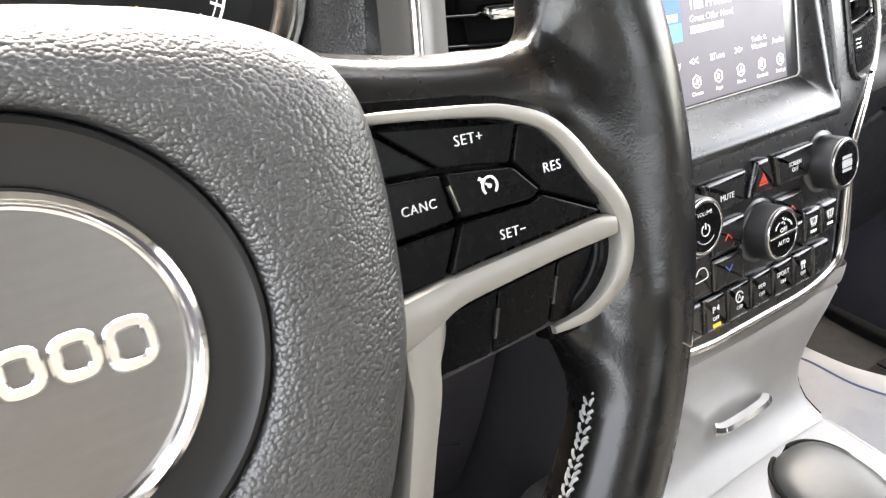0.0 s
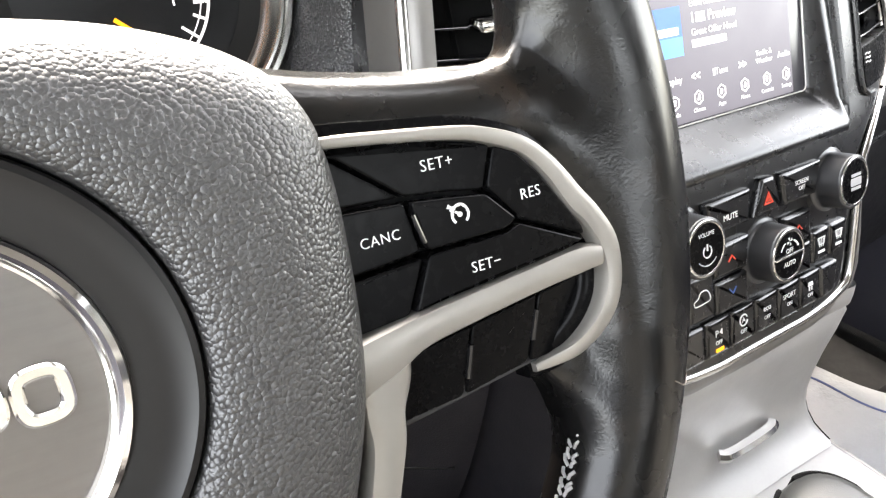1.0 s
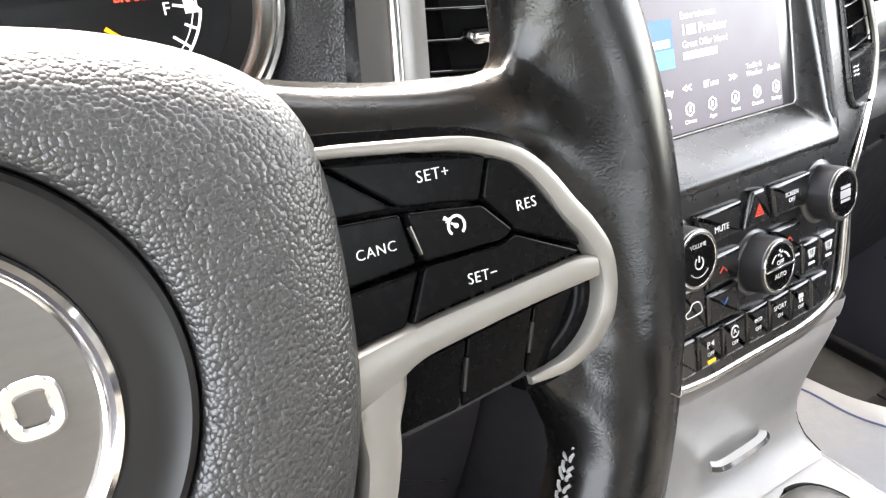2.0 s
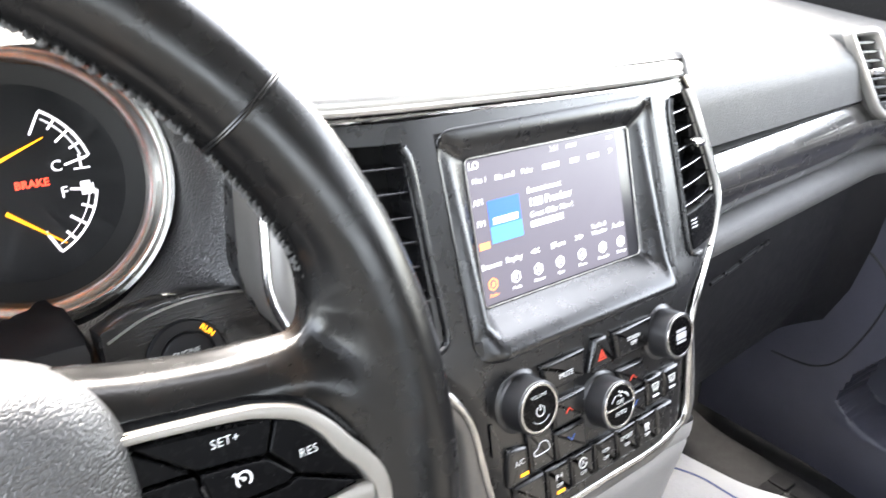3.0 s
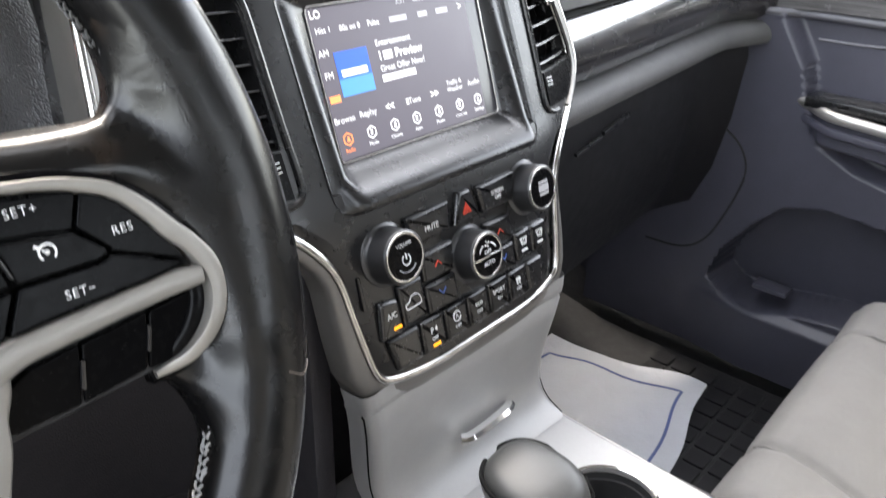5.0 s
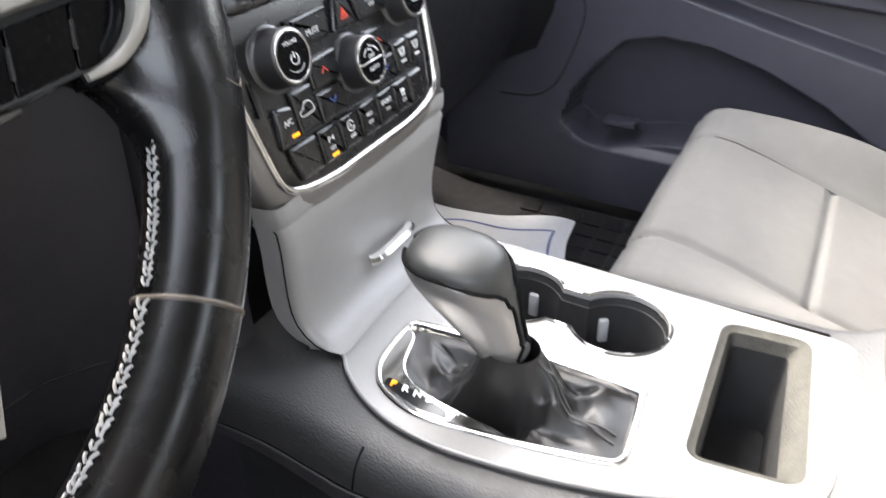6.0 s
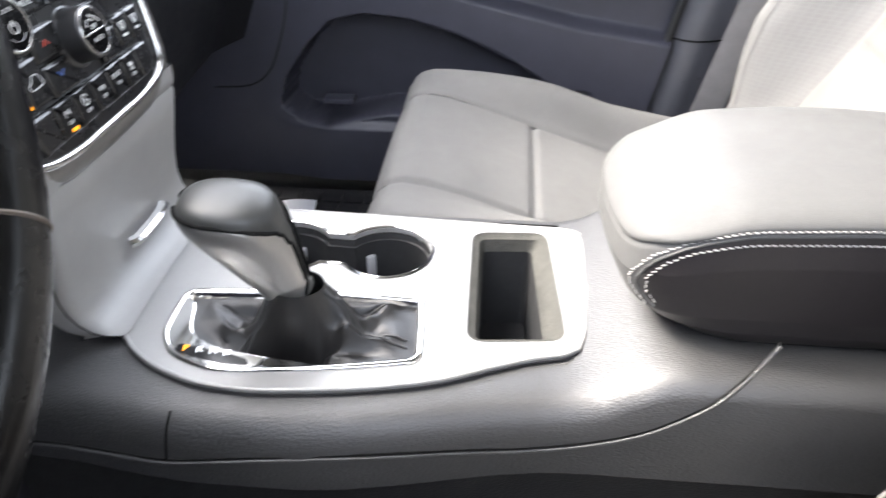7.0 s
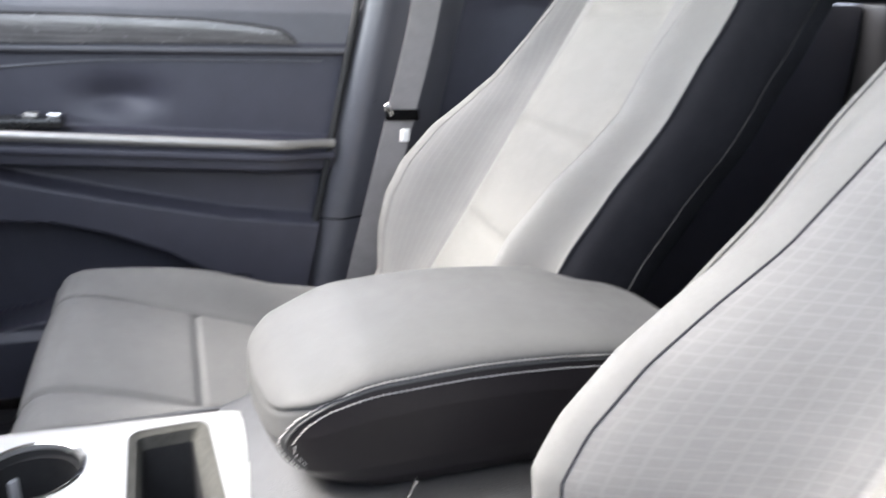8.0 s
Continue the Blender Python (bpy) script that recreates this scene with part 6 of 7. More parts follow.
        row += [(s * (h + dx), y + dy, z) for s, dx, dy in ((1, -0.006, 0.0), (1, -0.001, 0.0008), (1, 0.0025, 0.004), (1, 0.004, 0.012), (1, 0.004, 0.022))]
        rows.append(row)
    bm = bmesh.new()
    loft(bm, rows, closed=False)
    tray = part("tray_door", bm, TRIM_SILVER, co, "satin silver tray door under the stack", sharp=50)
    bm = bmesh.new()
    sweep(bm, smooth_line([(-0.012, 0.0035, 0.4270), (-0.002, -0.0005, 0.4265), (0.040, -0.0005, 0.4265), (0.050, 0.0035, 0.4270)], 4), [(-0.0035, -0.0015), (0.0035, -0.0025), (0.0045, 0.001), (0.002, 0.0035), (-0.0035, 0.0035)])
    part("tray_pull", bm, CHROME, tray, "small chrome tray pull")
    for s in (-1, 1):
        bm = bmesh.new()
        tube(bm, [Vector(r[2 if s < 0 else -3]) + Vector((s * 0.0012, 0.001, 0)) for r in rows[4:]], 0.0006, 6, up=Vector((0, 1, 0.2)))
        part("tray_gap", bm, GAP_BLACK, co)
    # silver flank round the lower face of the stack
    path = [(z, half_width(z)) for z in (0.6400, 0.630, 0.619, 0.606, 0.594, 0.564, 0.544, 0.5345, 0.5300, 0.5262, 0.5235)]
    pts = [Vector((-h, 0, z)) for z, h in path] + [Vector((0, 0, 0.5222))] + [Vector((h, 0, z)) for z, h in reversed(path)]
    rows = []
    for i, q in enumerate(pts):
        a, b = pts[max(i - 1, 0)], pts[min(i + 1, len(pts) - 1)]
        d = (b - a).normalized()
        o = Vector((d.z, 0, -d.x)) * (1 if Vector((d.z, 0, -d.x)).dot(q - Vector((0, 0, 0.60))) > 0 else -1)
        yy = face_y(q.z) + recede(q.x)
        wide = 1.0 + 0.62 * smoothstep(0.590, 0.545, q.z)
        rows.append([(q.x + o.x * e, yy + dy, q.z + o.z * e) for e, dy in ((0.0025, 0.004), (0.003, 0.0005), (0.005 * wide, 0.0), (0.0080 * wide, 0.0008), (0.0100 * wide, 0.0030), (0.0110 * wide, 0.008), (0.0113 * wide, 0.022))])
    bm = bmesh.new()
    loft(bm, rows, closed=False)
    part("stack_flank", bm, DULL_SILVER, co, "satin silver flank round the stack", sharp=60)
    # dark sides under the stack
    for s in (-1, 1):
        bm = bmesh.new()
        block(bm, s * 0.099, 0.05, 0.11, s * 0.118, 0.30, 0.63, 0.004)
        part("flank_panel", bm, KNEE_VINYL, co)
    return co


def gear_selector():
    gs = thing("gear_selector", (-0.075, -0.13, TOP - 0.005), "gear lever with grey leather knob, silver plate, black boot", "gear lever")
    b = boot_outline()
    # bright frame
    bm = bmesh.new()
    loft(bm, [[(q.x, q.y, z) for q in inset(b, d)] for d, z in ((-0.0010, TOP - 0.001), (-0.0008, TOP + 0.0012), (0.0006, TOP + 0.0024), (0.0030, TOP + 0.0022), (0.0050, TOP + 0.0006), (0.0055, TOP - 0.012))])
    part("boot_frame", bm, CHROME, gs, "bright frame of the lever boot", sharp=60)
    # broad polished corner with the position window
    bm = bmesh.new()
    plate(bm, [(q.x, q.y) for q in smooth_line([(-0.0480, -0.0500), (-0.080, -0.0510), (-0.100, -0.0580), (-0.1135, -0.0740), (-0.1200, -0.1000), (-0.1180, -0.1330), (-0.1135, -0.160), (-0.1085, -0.1480), (-0.1050, -0.120), (-0.0975, -0.0880), (-0.083, -0.0690), (-0.0530, -0.0600)], 4, True)], TOP - 0.010, TOP + 0.0012, 0.0012)
    plate_ = part("position_plate", bm, CHROME, gs, "polished plate with the gear position window")
    bm = bmesh.new()
    plate(bm, rounded([(-0.0985, -0.0640), (-0.1075, -0.0655), (-0.1165, -0.1000), (-0.1160, -0.1190), (-0.1095, -0.1150), (-0.1040, -0.0920)], 0.004), TOP - 0.002, TOP + 0.0016, 0.0003)
    win = part("position_window", bm, GLOSS_BLACK, plate_)
    wm = Matrix.Translation((-0.1035, -0.0715, TOP + 0.0018)) @ pose(0, 0, 0, 0, 0, -78)
    for k, (mat_, body) in enumerate(((AMBER, "P"), (SCREEN_WHITE, "R"), (SCREEN_WHITE, "N"), (SCREEN_WHITE, "D"))):
        lettering("position_letter", body, 0.0078, mat_, win, wm @ Matrix.Translation((0.0095 * k, -0.0028 * k, 0)), bold=0.0002)
    # boot: falls from a slim collar, sweeps to the rear edge, sinks on the driver's side
    inner = smooth_line([(q.x, q.y, 0) for q in inset(b, 0.005)], 3, True)
    cxy = Vector((-0.0695, -0.143))
    ang = sorted(inner, key=lambda q: math.atan2(q.y + 0.14, q.x + 0.072))
    heights = ((0.0, -0.004), (0.12, -0.006), (0.26, -0.009), (0.42, -0.009), (0.56, -0.003), (0.70, 0.007), (0.84, 0.020), (1.0, 0.036))

    def boot_point(q, s):
        a = math.atan2(q.y + 0.14, q.x + 0.072)
        top = Vector((cxy.x + 0.0165 * math.cos(a), cxy.y + 0.0185 * math.sin(a)))
        e = s ** 0.62
        p = Vector((q.x, q.y)) * (1 - e) + top * e
        swell = math.sin(math.pi * min(s * 1.04, 1)) ** 0.8
        rear = max(math.cos(a + 1.75), 0) ** 1.5
        sunk = max(math.cos(a - 3.05), 0) ** 2
        fold = 0.62 - abs(math.sin(2.5 * a - 3.6 * s + 0.4))
        crease = 0.62 - abs(math.sin(6.0 * a + 5.0 * s))
        z = 0.014 * rear - 0.034 * sunk + 0.0100 * fold + 0.0052 * crease * (0.3 + rear) + 0.0012 * math.sin(19 * a - 11 * s)
        return Vector((p.x, p.y, TOP + lerp_table(heights, s) + swell * z))

    bm = bmesh.new()
    loft(bm, [[boot_point(q, s) for q in ang] for s in steps(0.0, 1.0, 36)])
    part("leather_boot", bm, BOOT_LEATHER, gs, "creased black leather boot", sharp=80)
    for away in (-1.72, -1.62, 1.95, 2.05):
        bm = bmesh.new()
        q = min(ang, key=lambda q: abs(math.atan2(q.y + 0.14, q.x + 0.072) - away))
        tube(bm, [boot_point(q, s) + Vector((0, 0, 0.0005)) for s in steps(0.02, 0.97, 30)], 0.0008, 5)
        part("boot_seam", bm, DARK_STITCH, gs)
    # knob: sections up a leaning axis
    base, tip = Vector((-0.067, -0.139, TOP + 0.026)), Vector((-0.0745, -0.102, TOP + 0.1065))
    ax = (tip - base).normalized()
    fwd = Vector((0, 1, 0)) - ax * ax.y
    fwd.normalize()
    right = fwd.cross(ax).normalized()
    L = (tip - base).length

    def knob_ring(t, grow=0.0, n=40):
        prof = [(0.0, 0.0125, 0.0150, 0.0), (0.10, 0.0140, 0.0165, 0.0), (0.25, 0.0165, 0.0190, 0.0), (0.45, 0.0200, 0.0245, 0.001), (0.62, 0.0240, 0.0295, 0.003), (0.74, 0.0265, 0.0320, 0.004), (0.82, 0.0272, 0.0330, 0.0035), (0.89, 0.0266, 0.0322, 0.002), (0.945, 0.0240, 0.0290, 0.0), (0.98, 0.0180, 0.0222, -0.001), (1.0, 0.0070, 0.0090, -0.001)]
        for p, q in zip(prof, prof[1:]):
            if t <= q[0]:
                f = (t - p[0]) / (q[0] - p[0])
                w, d, o = (p[i] + (q[i] - p[i]) * f for i in (1, 2, 3))
                break
        c = base + ax * (L * t) + fwd * o
        level = smoothstep(0.15, 0.85, t)
        f2 = (fwd * (1 - level) + Vector((0, 1, 0.05)) * level).normalized()
        ring = []
        for k in range(n):
            a = 2 * math.pi * k / n
            ca, sa = math.cos(a), math.sin(a)
            e = 0.82
            ring.append(c + right * ((w + grow) * math.copysign(abs(ca) ** e, ca)) + f2 * ((d + grow) * math.copysign(abs(sa) ** e, sa)))
        return ring

    ts = [0, 0.05, 0.10, 0.18, 0.25, 0.35, 0.45, 0.54, 0.62, 0.69, 0.74, 0.78, 0.82, 0.855, 0.89, 0.92, 0.945, 0.965, 0.98, 0.992, 1.0]
    bm = bmesh.new()
    loft(bm, [knob_ring(t) for t in ts], cap0=True, cap1=True)
    knob = part("knob", bm, KNOB_LEATHER, gs, "dark grey leather lever knob", sharp=80)
    # silver side plate on the driver's side: follows the knob, rounded foot
    for s in (-1, 1):
        bm = bmesh.new()
        rows = []
        for t in steps(0.02, 0.90, 24):
            ring = knob_ring(t, 0.0011, 80)
            c = sum(ring, Vector()) / len(ring)
            side = sorted((q for q in ring if s * (q - c).dot(right) > 0.0), key=lambda q: (q - c).dot(fwd))
            w = 0.93 - 0.35 * (1 - smoothstep(0.0, 0.12, t)) - 0.05 * smoothstep(0.85, 0.90, t)
            k = len(side)
            m0, m1 = int(k * ((1 - w) / 2 + lerp_table(((0.0, 0.0), (0.45, 0.02), (0.6, 0.03), (0.72, 0.05), (0.78, 0.09), (0.83, 0.17), (0.87, 0.30), (0.90, 0.50)), t)) + 0.5), int(k * (1 + w) / 2 - 0.5)
            pick = [side[m0 + round((m1 - m0) * j / 14)] for j in range(15)]
            rows.append(pick)
        loft(bm, rows, closed=False)
        part("knob_plate", bm, SILVER, knob, "satin silver side plate of the knob", sharp=70)
        bm = bmesh.new()
        edge = [r[0] for r in rows] + rows[-1][1:-1] + [r[-1] for r in reversed(rows)]
        tube(bm, edge, 0.0015, 6, up=Vector((0.3, 1, 0.2)))
        part("plate_edge", bm, GAP_BLACK, knob)
    bm = bmesh.new()
    rr = knob_ring(0.03, 0.0012)
    loft(bm, [knob_ring(0.0, 0.0008), rr, knob_ring(0.07, 0.0012), knob_ring(0.08, 0.0)])
    part("knob_collar", bm, SILVER, knob)
    return gs


def armrest():
    ar = thing("armrest", (0, -0.52, 0.42), "grey padded leather armrest lid with double light stitching", "armrest")

    def ring(z, d, front=0.0):
        pts = [(-0.101, -0.690), (-0.101, -0.52), (-0.101, -0.43), (-0.0995, -0.402), (-0.0945, -0.380), (-0.084, -0.365), (-0.066, -0.3565), (-0.034, -0.3515), (0.0, -0.350), (0.028, -0.3515), (0.050, -0.3585), (0.064, -0.374), (0.072, -0.400), (0.0755, -0.44), (0.077, -0.52), (0.078, -0.690)]
        f = 1 - d / 0.0895
        return [(-0.0115 + (q.x + 0.0115) * f, -0.690 + (q.y + 0.690) * (1 - d / 0.34) + front * smoothstep(-0.46, -0.37, q.y), z) for q in smooth_line([(x, y, 0) for x, y in pts], 4)]

    def sag(r, k):
        return [(x, y, z + k * (0.005 * smoothstep(-0.40, -0.50, y) - 0.008 * smoothstep(-0.52, -0.66, y) - 0.014 * smoothstep(-0.60, -0.69, y) - 0.016 * smoothstep(-0.43, -0.365, y) - 0.010 * smoothstep(-0.375, -0.350, y) - 0.008 * smoothstep(-0.62, -0.69, y) * smoothstep(-0.02, 0.078, x))) for x, y, z in r]

    def shrunk(z, d):
        f = 1 - d / 0.0895
        return [(-0.0115 + (x + 0.0115) * f, -0.690 + (y + 0.690) * (1 - d / 0.34), z) for x, y, _ in ring(0, 0.0)]

    bm = bmesh.new()
    rows = loft(bm, [sag(shrunk(z, d), 1) for z, d in ((0.5130, 0.0020), (0.5150, 0.0006), (0.5172, 0.0014), (0.5195, 0.0038), (0.5214, 0.0075), (0.5230, 0.0130), (0.5242, 0.0210), (0.5254, 0.0320), (0.5263, 0.0450), (0.5268, 0.058), (0.5270, 0.066))], closed=False)
    last = rows[-1]
    for i in range(len(last) // 2 - 1):
        j = len(last) - 1 - i
        bm.faces.new((last[i], last[i + 1], last[j - 1], last[j]))
    part("lid_top", bm, ARMREST_LEATHER, ar, "grey leather top of the armrest", sharp=80)
    # flanks: a dark panel towards the driver with a rounded front, grey leather round the rest
    table = ((0.5135, 0.0022, 0.0, 1), (0.5080, 0.0006, 0.0, 0.9), (0.49, -0.0010, -0.001, 0.8), (0.47, 0.0, -0.004, 0.5), (0.452, 0.0010, -0.008, 0.2), (0.440, 0.0035, -0.016, 0), (0.430, 0.0085, -0.028, 0), (0.424, 0.0180, -0.044, 0))

    def flank(z):
        d, f, k = (lerp_table([(q[0], q[i]) for q in reversed(table)], z) for i in (1, 2, 3))
        r = sag(ring(z, d, f), k)
        return [tuple(Vector(p).lerp(Vector(q), j / 4)) for p, q in zip(r, r[1:]) for j in range(4)] + [r[-1]]

    levels = steps(0.5135, 0.424, 72)
    shell = [flank(z) for z in levels]

    def depth_in(u, v):
        """Positive inside the dark panel: u along the driver's edge, v down from the crease."""
        y, z = shell[0][u][1], levels[v]
        reach = 0.036
        du = -0.366 - y
        dv = 0.5110 - z
        if du > reach or dv > reach:
            return min(du, dv) if shell[0][u][0] < -0.06 else -1.0
        return (reach - math.hypot(reach - du, reach - dv)) if shell[0][u][0] < -0.06 else -1.0

    for name, mat_, dark, label in (("lid_side", LID_LEATHER, True, "dark leather side of the armrest"), ("lid_front", ARMREST_LEATHER, False, "grey leather front of the armrest")):
        bm = bmesh.new()
        grid = [[None] * len(shell[0]) for _ in levels]
        for v in range(len(levels) - 1):
            for u in range(len(shell[0]) - 1):
                if (depth_in(u, v) > 0) != dark:
                    continue
                for i, j in ((u, v), (u + 1, v), (u + 1, v + 1), (u, v + 1)):
                    if grid[j][i] is None:
                        grid[j][i] = bm.verts.new(shell[j][i])
                bm.faces.new((grid[v][u], grid[v][u + 1], grid[v + 1][u + 1], grid[v + 1][u]))
        part(name, bm, mat_, ar, label, sharp=80)

    # the seam follows the crease, then turns down round the front of the dark panel
    lid_edge = ((0.5130, 0.0020), (0.5150, 0.0006), (0.5172, 0.0014), (0.5195, 0.0038))

    def level(z):
        return flank(z) if z <= 0.5130 else sag(shrunk(z, lerp_table(lid_edge, z)), 1)

    def seam(grow):
        r = 0.036 + grow
        top = []
        row = [Vector(q) for q in level(0.5110 + grow) if q[0] < -0.03]
        for y in steps(-0.685, -0.407, 64):
            i = max(k for k in range(len(row) - 1) if row[k].y <= y)
            top.append(row[i].lerp(row[i + 1], (y - row[i].y) / (row[i + 1].y - row[i].y)))
        lead = flank(0.5135)
        for a in steps(80, -35, 36):
            z = 0.4750 + r * math.sin(radians(a))
            y0 = -0.402 + r * math.cos(radians(a))
            i = min(range(len(lead)), key=lambda k: abs(lead[k][1] - y0) + (lead[k][0] > -0.03))
            base = flank(min(z, 0.5135))[i]
            top.append(Vector((base[0], base[1], base[2] + max(z - 0.5135, 0))))
        return top

    def out_of(p):
        return (Vector((p.x, p.y, 0)) - Vector((-0.01, -0.52, 0))).normalized()

    for grow in (0.0035, -0.0050):
        path = smooth_line(seam(grow), 2)
        lengths = [0.0]
        for p, q in zip(path, path[1:]):
            lengths.append(lengths[-1] + (q - p).length)
        bm = bmesh.new()
        at, i = 0.0, 0
        while at < lengths[-1] - 0.004:
            while lengths[i + 1] < at:
                i += 1
            d = (path[i + 1] - path[i]).normalized()
            p = path[i] + d * (at - lengths[i]) + out_of(path[i]) * 0.0008
            side = d.cross(out_of(path[i])).normalized()
            tube(bm, [p - side * 0.0005, p + d * 0.0026 + side * 0.0006], 0.00050, 5)
            at += 0.0040
        tagged(part("stitching", bm, LID_STITCH, ar, "light grey stitching"), kind="stuff")
    bm = bmesh.new()
    tube(bm, [p + out_of(p) * 0.0002 for p in seam(0.0)], 0.0011, 6, up=Vector((1, 0, 0.2)))
    part("seam_groove", bm, DARK_STITCH, ar)
    return ar


# ---- seats ----
def car_seat(x0, dy_cushion, plane_y, bolsters, widths, seam_mat, edge_mat, label, flare=0.0):
    seat = thing("car_seat", (x0, -0.45 + dy_cushion, 0.11), label, "car seat", "front seats")
    zt = [(-0.62, 0.262), (-0.55, 0.264), (-0.43, 0.286), (-0.32, 0.322), (-0.24, 0.350), (-0.20, 0.361), (-0.175, 0.364), (-0.158, 0.360), (-0.148, 0.351), (-0.142, 0.338), (-0.140, 0.32), (-0.145, 0.22)]

    def cushion(u, v):
        y = -0.62 + (-0.140 + 0.62) * min(v, 1)
        z = lerp_table(zt[:-2], y)
        if v > 1:
            z = 0.338 - (v - 1) * 0.16
            y = -0.140 - 0.006 * (v - 1)
        w = 0.250 - 0.012 * (1 - min(v, 1)) - 0.02 * smoothstep(0.9, 1.0, min(v, 1)) ** 2
        a = abs(u)
        x = u * w
        d = abs(x)
        if a <= 1:
            z += (0.004 + 0.036 * smoothstep(-0.15, -0.36, y)) * smoothstep(0.128, 0.200, d) - 0.060 * max((d - 0.205) / 0.045, 0) ** 2 * (a > 0.8) - 0.0055 * math.exp(-((d - 0.128) / 0.0045) ** 2)
            z += 0.006 * (1 - (d / 0.13) ** 2 if d < 0.13 else 0)
            z -= 0.0055 * math.exp(-((y + 0.318) / 0.0042) ** 2) * (d < 0.128)
        else:
            z -= 0.060 + (a - 1) * 0.5
            x = math.copysign(w + 0.004 * math.sin((a - 1) * 12), u)
        return (x0 + x, y + dy_cushion, z)

    us = [-1.25, -1.15, -1.08] + steps(-1, 1, 151) + [1.08, 1.15, 1.25]
    bm = bmesh.new()
    surface_grid(bm, cushion, us, steps(0, 0.8, 110) + steps(0.81, 1.0, 22) + [1.03, 1.08, 1.15, 1.3, 1.6, 1.9])
    part("cushion", bm, FABRIC, seat, "light grey cloth seat cushion", sharp=80)
    bm = bmesh.new()
    block(bm, x0 - 0.235, -0.60 + dy_cushion, 0.14, x0 + 0.235, -0.17 + dy_cushion, 0.27, 0.02)
    part("seat_base", bm, SOFT_BLACK, seat)
    bm = bmesh.new()
    for s in (-1, 1):
        block(bm, x0 + s * 0.2 - 0.02, -0.60 + dy_cushion, 0.095, x0 + s * 0.2 + 0.02, -0.10 + dy_cushion, 0.15, 0.004)
    part("seat_rails", bm, STACK_BLACK, seat)
    for s in (-1, 1):
        bm = bmesh.new()
        tube(bm, [Vector(cushion(s * 0.1295 / 0.245, v)) + Vector((0, 0, 0.0006)) for v in steps(0.1, 0.99, 40)], 0.0011, 6)
        part("cushion_seam", bm, FABRIC, seat)

    # backrest
    def bolster(z):
        return lerp_table(bolsters, z)

    def width(z):
        return lerp_table(widths, z)

    def back(u, z):
        w = width(z)
        d = abs(u) * w
        y = plane_y(z) + bolster(z) * smoothstep(0.118, max(w - 0.042, 0.15), d) * (1 - 0.50 * smoothstep(w - 0.040, w, d))
        y -= 0.010 * max(1 - (d / 0.12) ** 2, 0) * -1
        y -= 0.004 * smoothstep(0.115, 0.120, d) * (1 - smoothstep(0.120, 0.126, d))
        if u < 0:
            d += flare * smoothstep(0.56, 0.74, z) * max(d - 0.118, 0) / (w - 0.118)
        return Vector((x0 + math.copysign(d, u), y, z))

    def grooves(z):
        return sum(0.0095 * math.exp(-((z - h) / 0.0065) ** 2) for h in (0.452, 0.585, 0.74))

    zs = steps(0.27, 0.96, 92)
    for nm, u0, u1, mat_, lab in (("bolster", -1.0, -0.77, FABRIC, "light grey cloth bolster edge"), ("bolster_panel", -0.77, -0.118 / 0.24, FABRIC_GRID, "grey grid-woven bolster panel"), ("backrest_inset", -0.118 / 0.24, 0.118 / 0.24, FABRIC_INSET, "cream ribbed cloth inset"), ("bolster_panel", 0.118 / 0.24, 0.77, FABRIC_GRID, "grey grid-woven bolster panel"), ("bolster", 0.77, 1.0, FABRIC, "light grey cloth bolster edge")):
        bm = bmesh.new()
        surface_grid(bm, lambda u, z: back(u, z) - Vector((0, grooves(z) * (mat_ is FABRIC_INSET) * (1 - min(abs(u) / 0.4917, 1) ** 10), 0)), steps(u0, u1, 26), zs)
        part(nm, bm, mat_, seat, lab, sharp=80)
    bm = bmesh.new()
    top = [back(u, 0.96) for u in steps(-1, 1, 30)]
    loft(bm, [top, [q + Vector((0, -0.02, 0.018)) for q in top], [q + Vector((0, -0.06, 0.022)) for q in top], [q + Vector((0, -0.11, 0.0)) for q in top]], closed=False)
    part("backrest_top", bm, FABRIC, seat)
    for s in (-1, 1):
        bm = bmesh.new()
        rows = []
        for z in zs:
            e = back(s, z)
            rows.append([e, e + Vector((s * 0.004, -0.006, 0)), e + Vector((s * 0.006, -0.03, -0.004)), e + Vector((s * 0.002, -0.085, -0.02)), e + Vector((-s * 0.015, -0.125, -0.03)), e + Vector((-s * 0.08, -0.14, -0.03))])
        loft(bm, rows, closed=False)
        part("backrest_side", bm, FABRIC_DARK, seat, "black cloth side of the backrest", sharp=80)
        bm = bmesh.new()
        tube(bm, [back(s, z) + Vector((s * 0.002, 0.0005, 0)) for z in zs], 0.0017, 6, up=Vector((1, 0, 0)))
        part("edge_piping", bm, edge_mat, seat)
        bm = bmesh.new()
        tube(bm, [back(s * 0.77, z) + Vector((0, 0.0002, 0)) for z in zs], 0.0007, 6, up=Vector((1, 0, 0)))
        part("bolster_seam", bm, seam_mat, seat)
        bm = bmesh.new()
        tube(bm, [back(s, z) + Vector((s * 0.0035, -0.088, -0.020)) for z in zs], 0.0012, 6, up=Vector((1, 0, 0)))
        part("side_seam", bm, SOFT_BLACK, seat)
    bm = bmesh.new()
    rows = [[back(u, z) + Vector((0, -0.14, -0.03)) for u in steps(-0.75, 0.75, 8)] for z in zs[::6]]
    loft(bm, rows, closed=False)
    part("backrest_rear", bm, FABRIC_DARK, seat)
    return seat


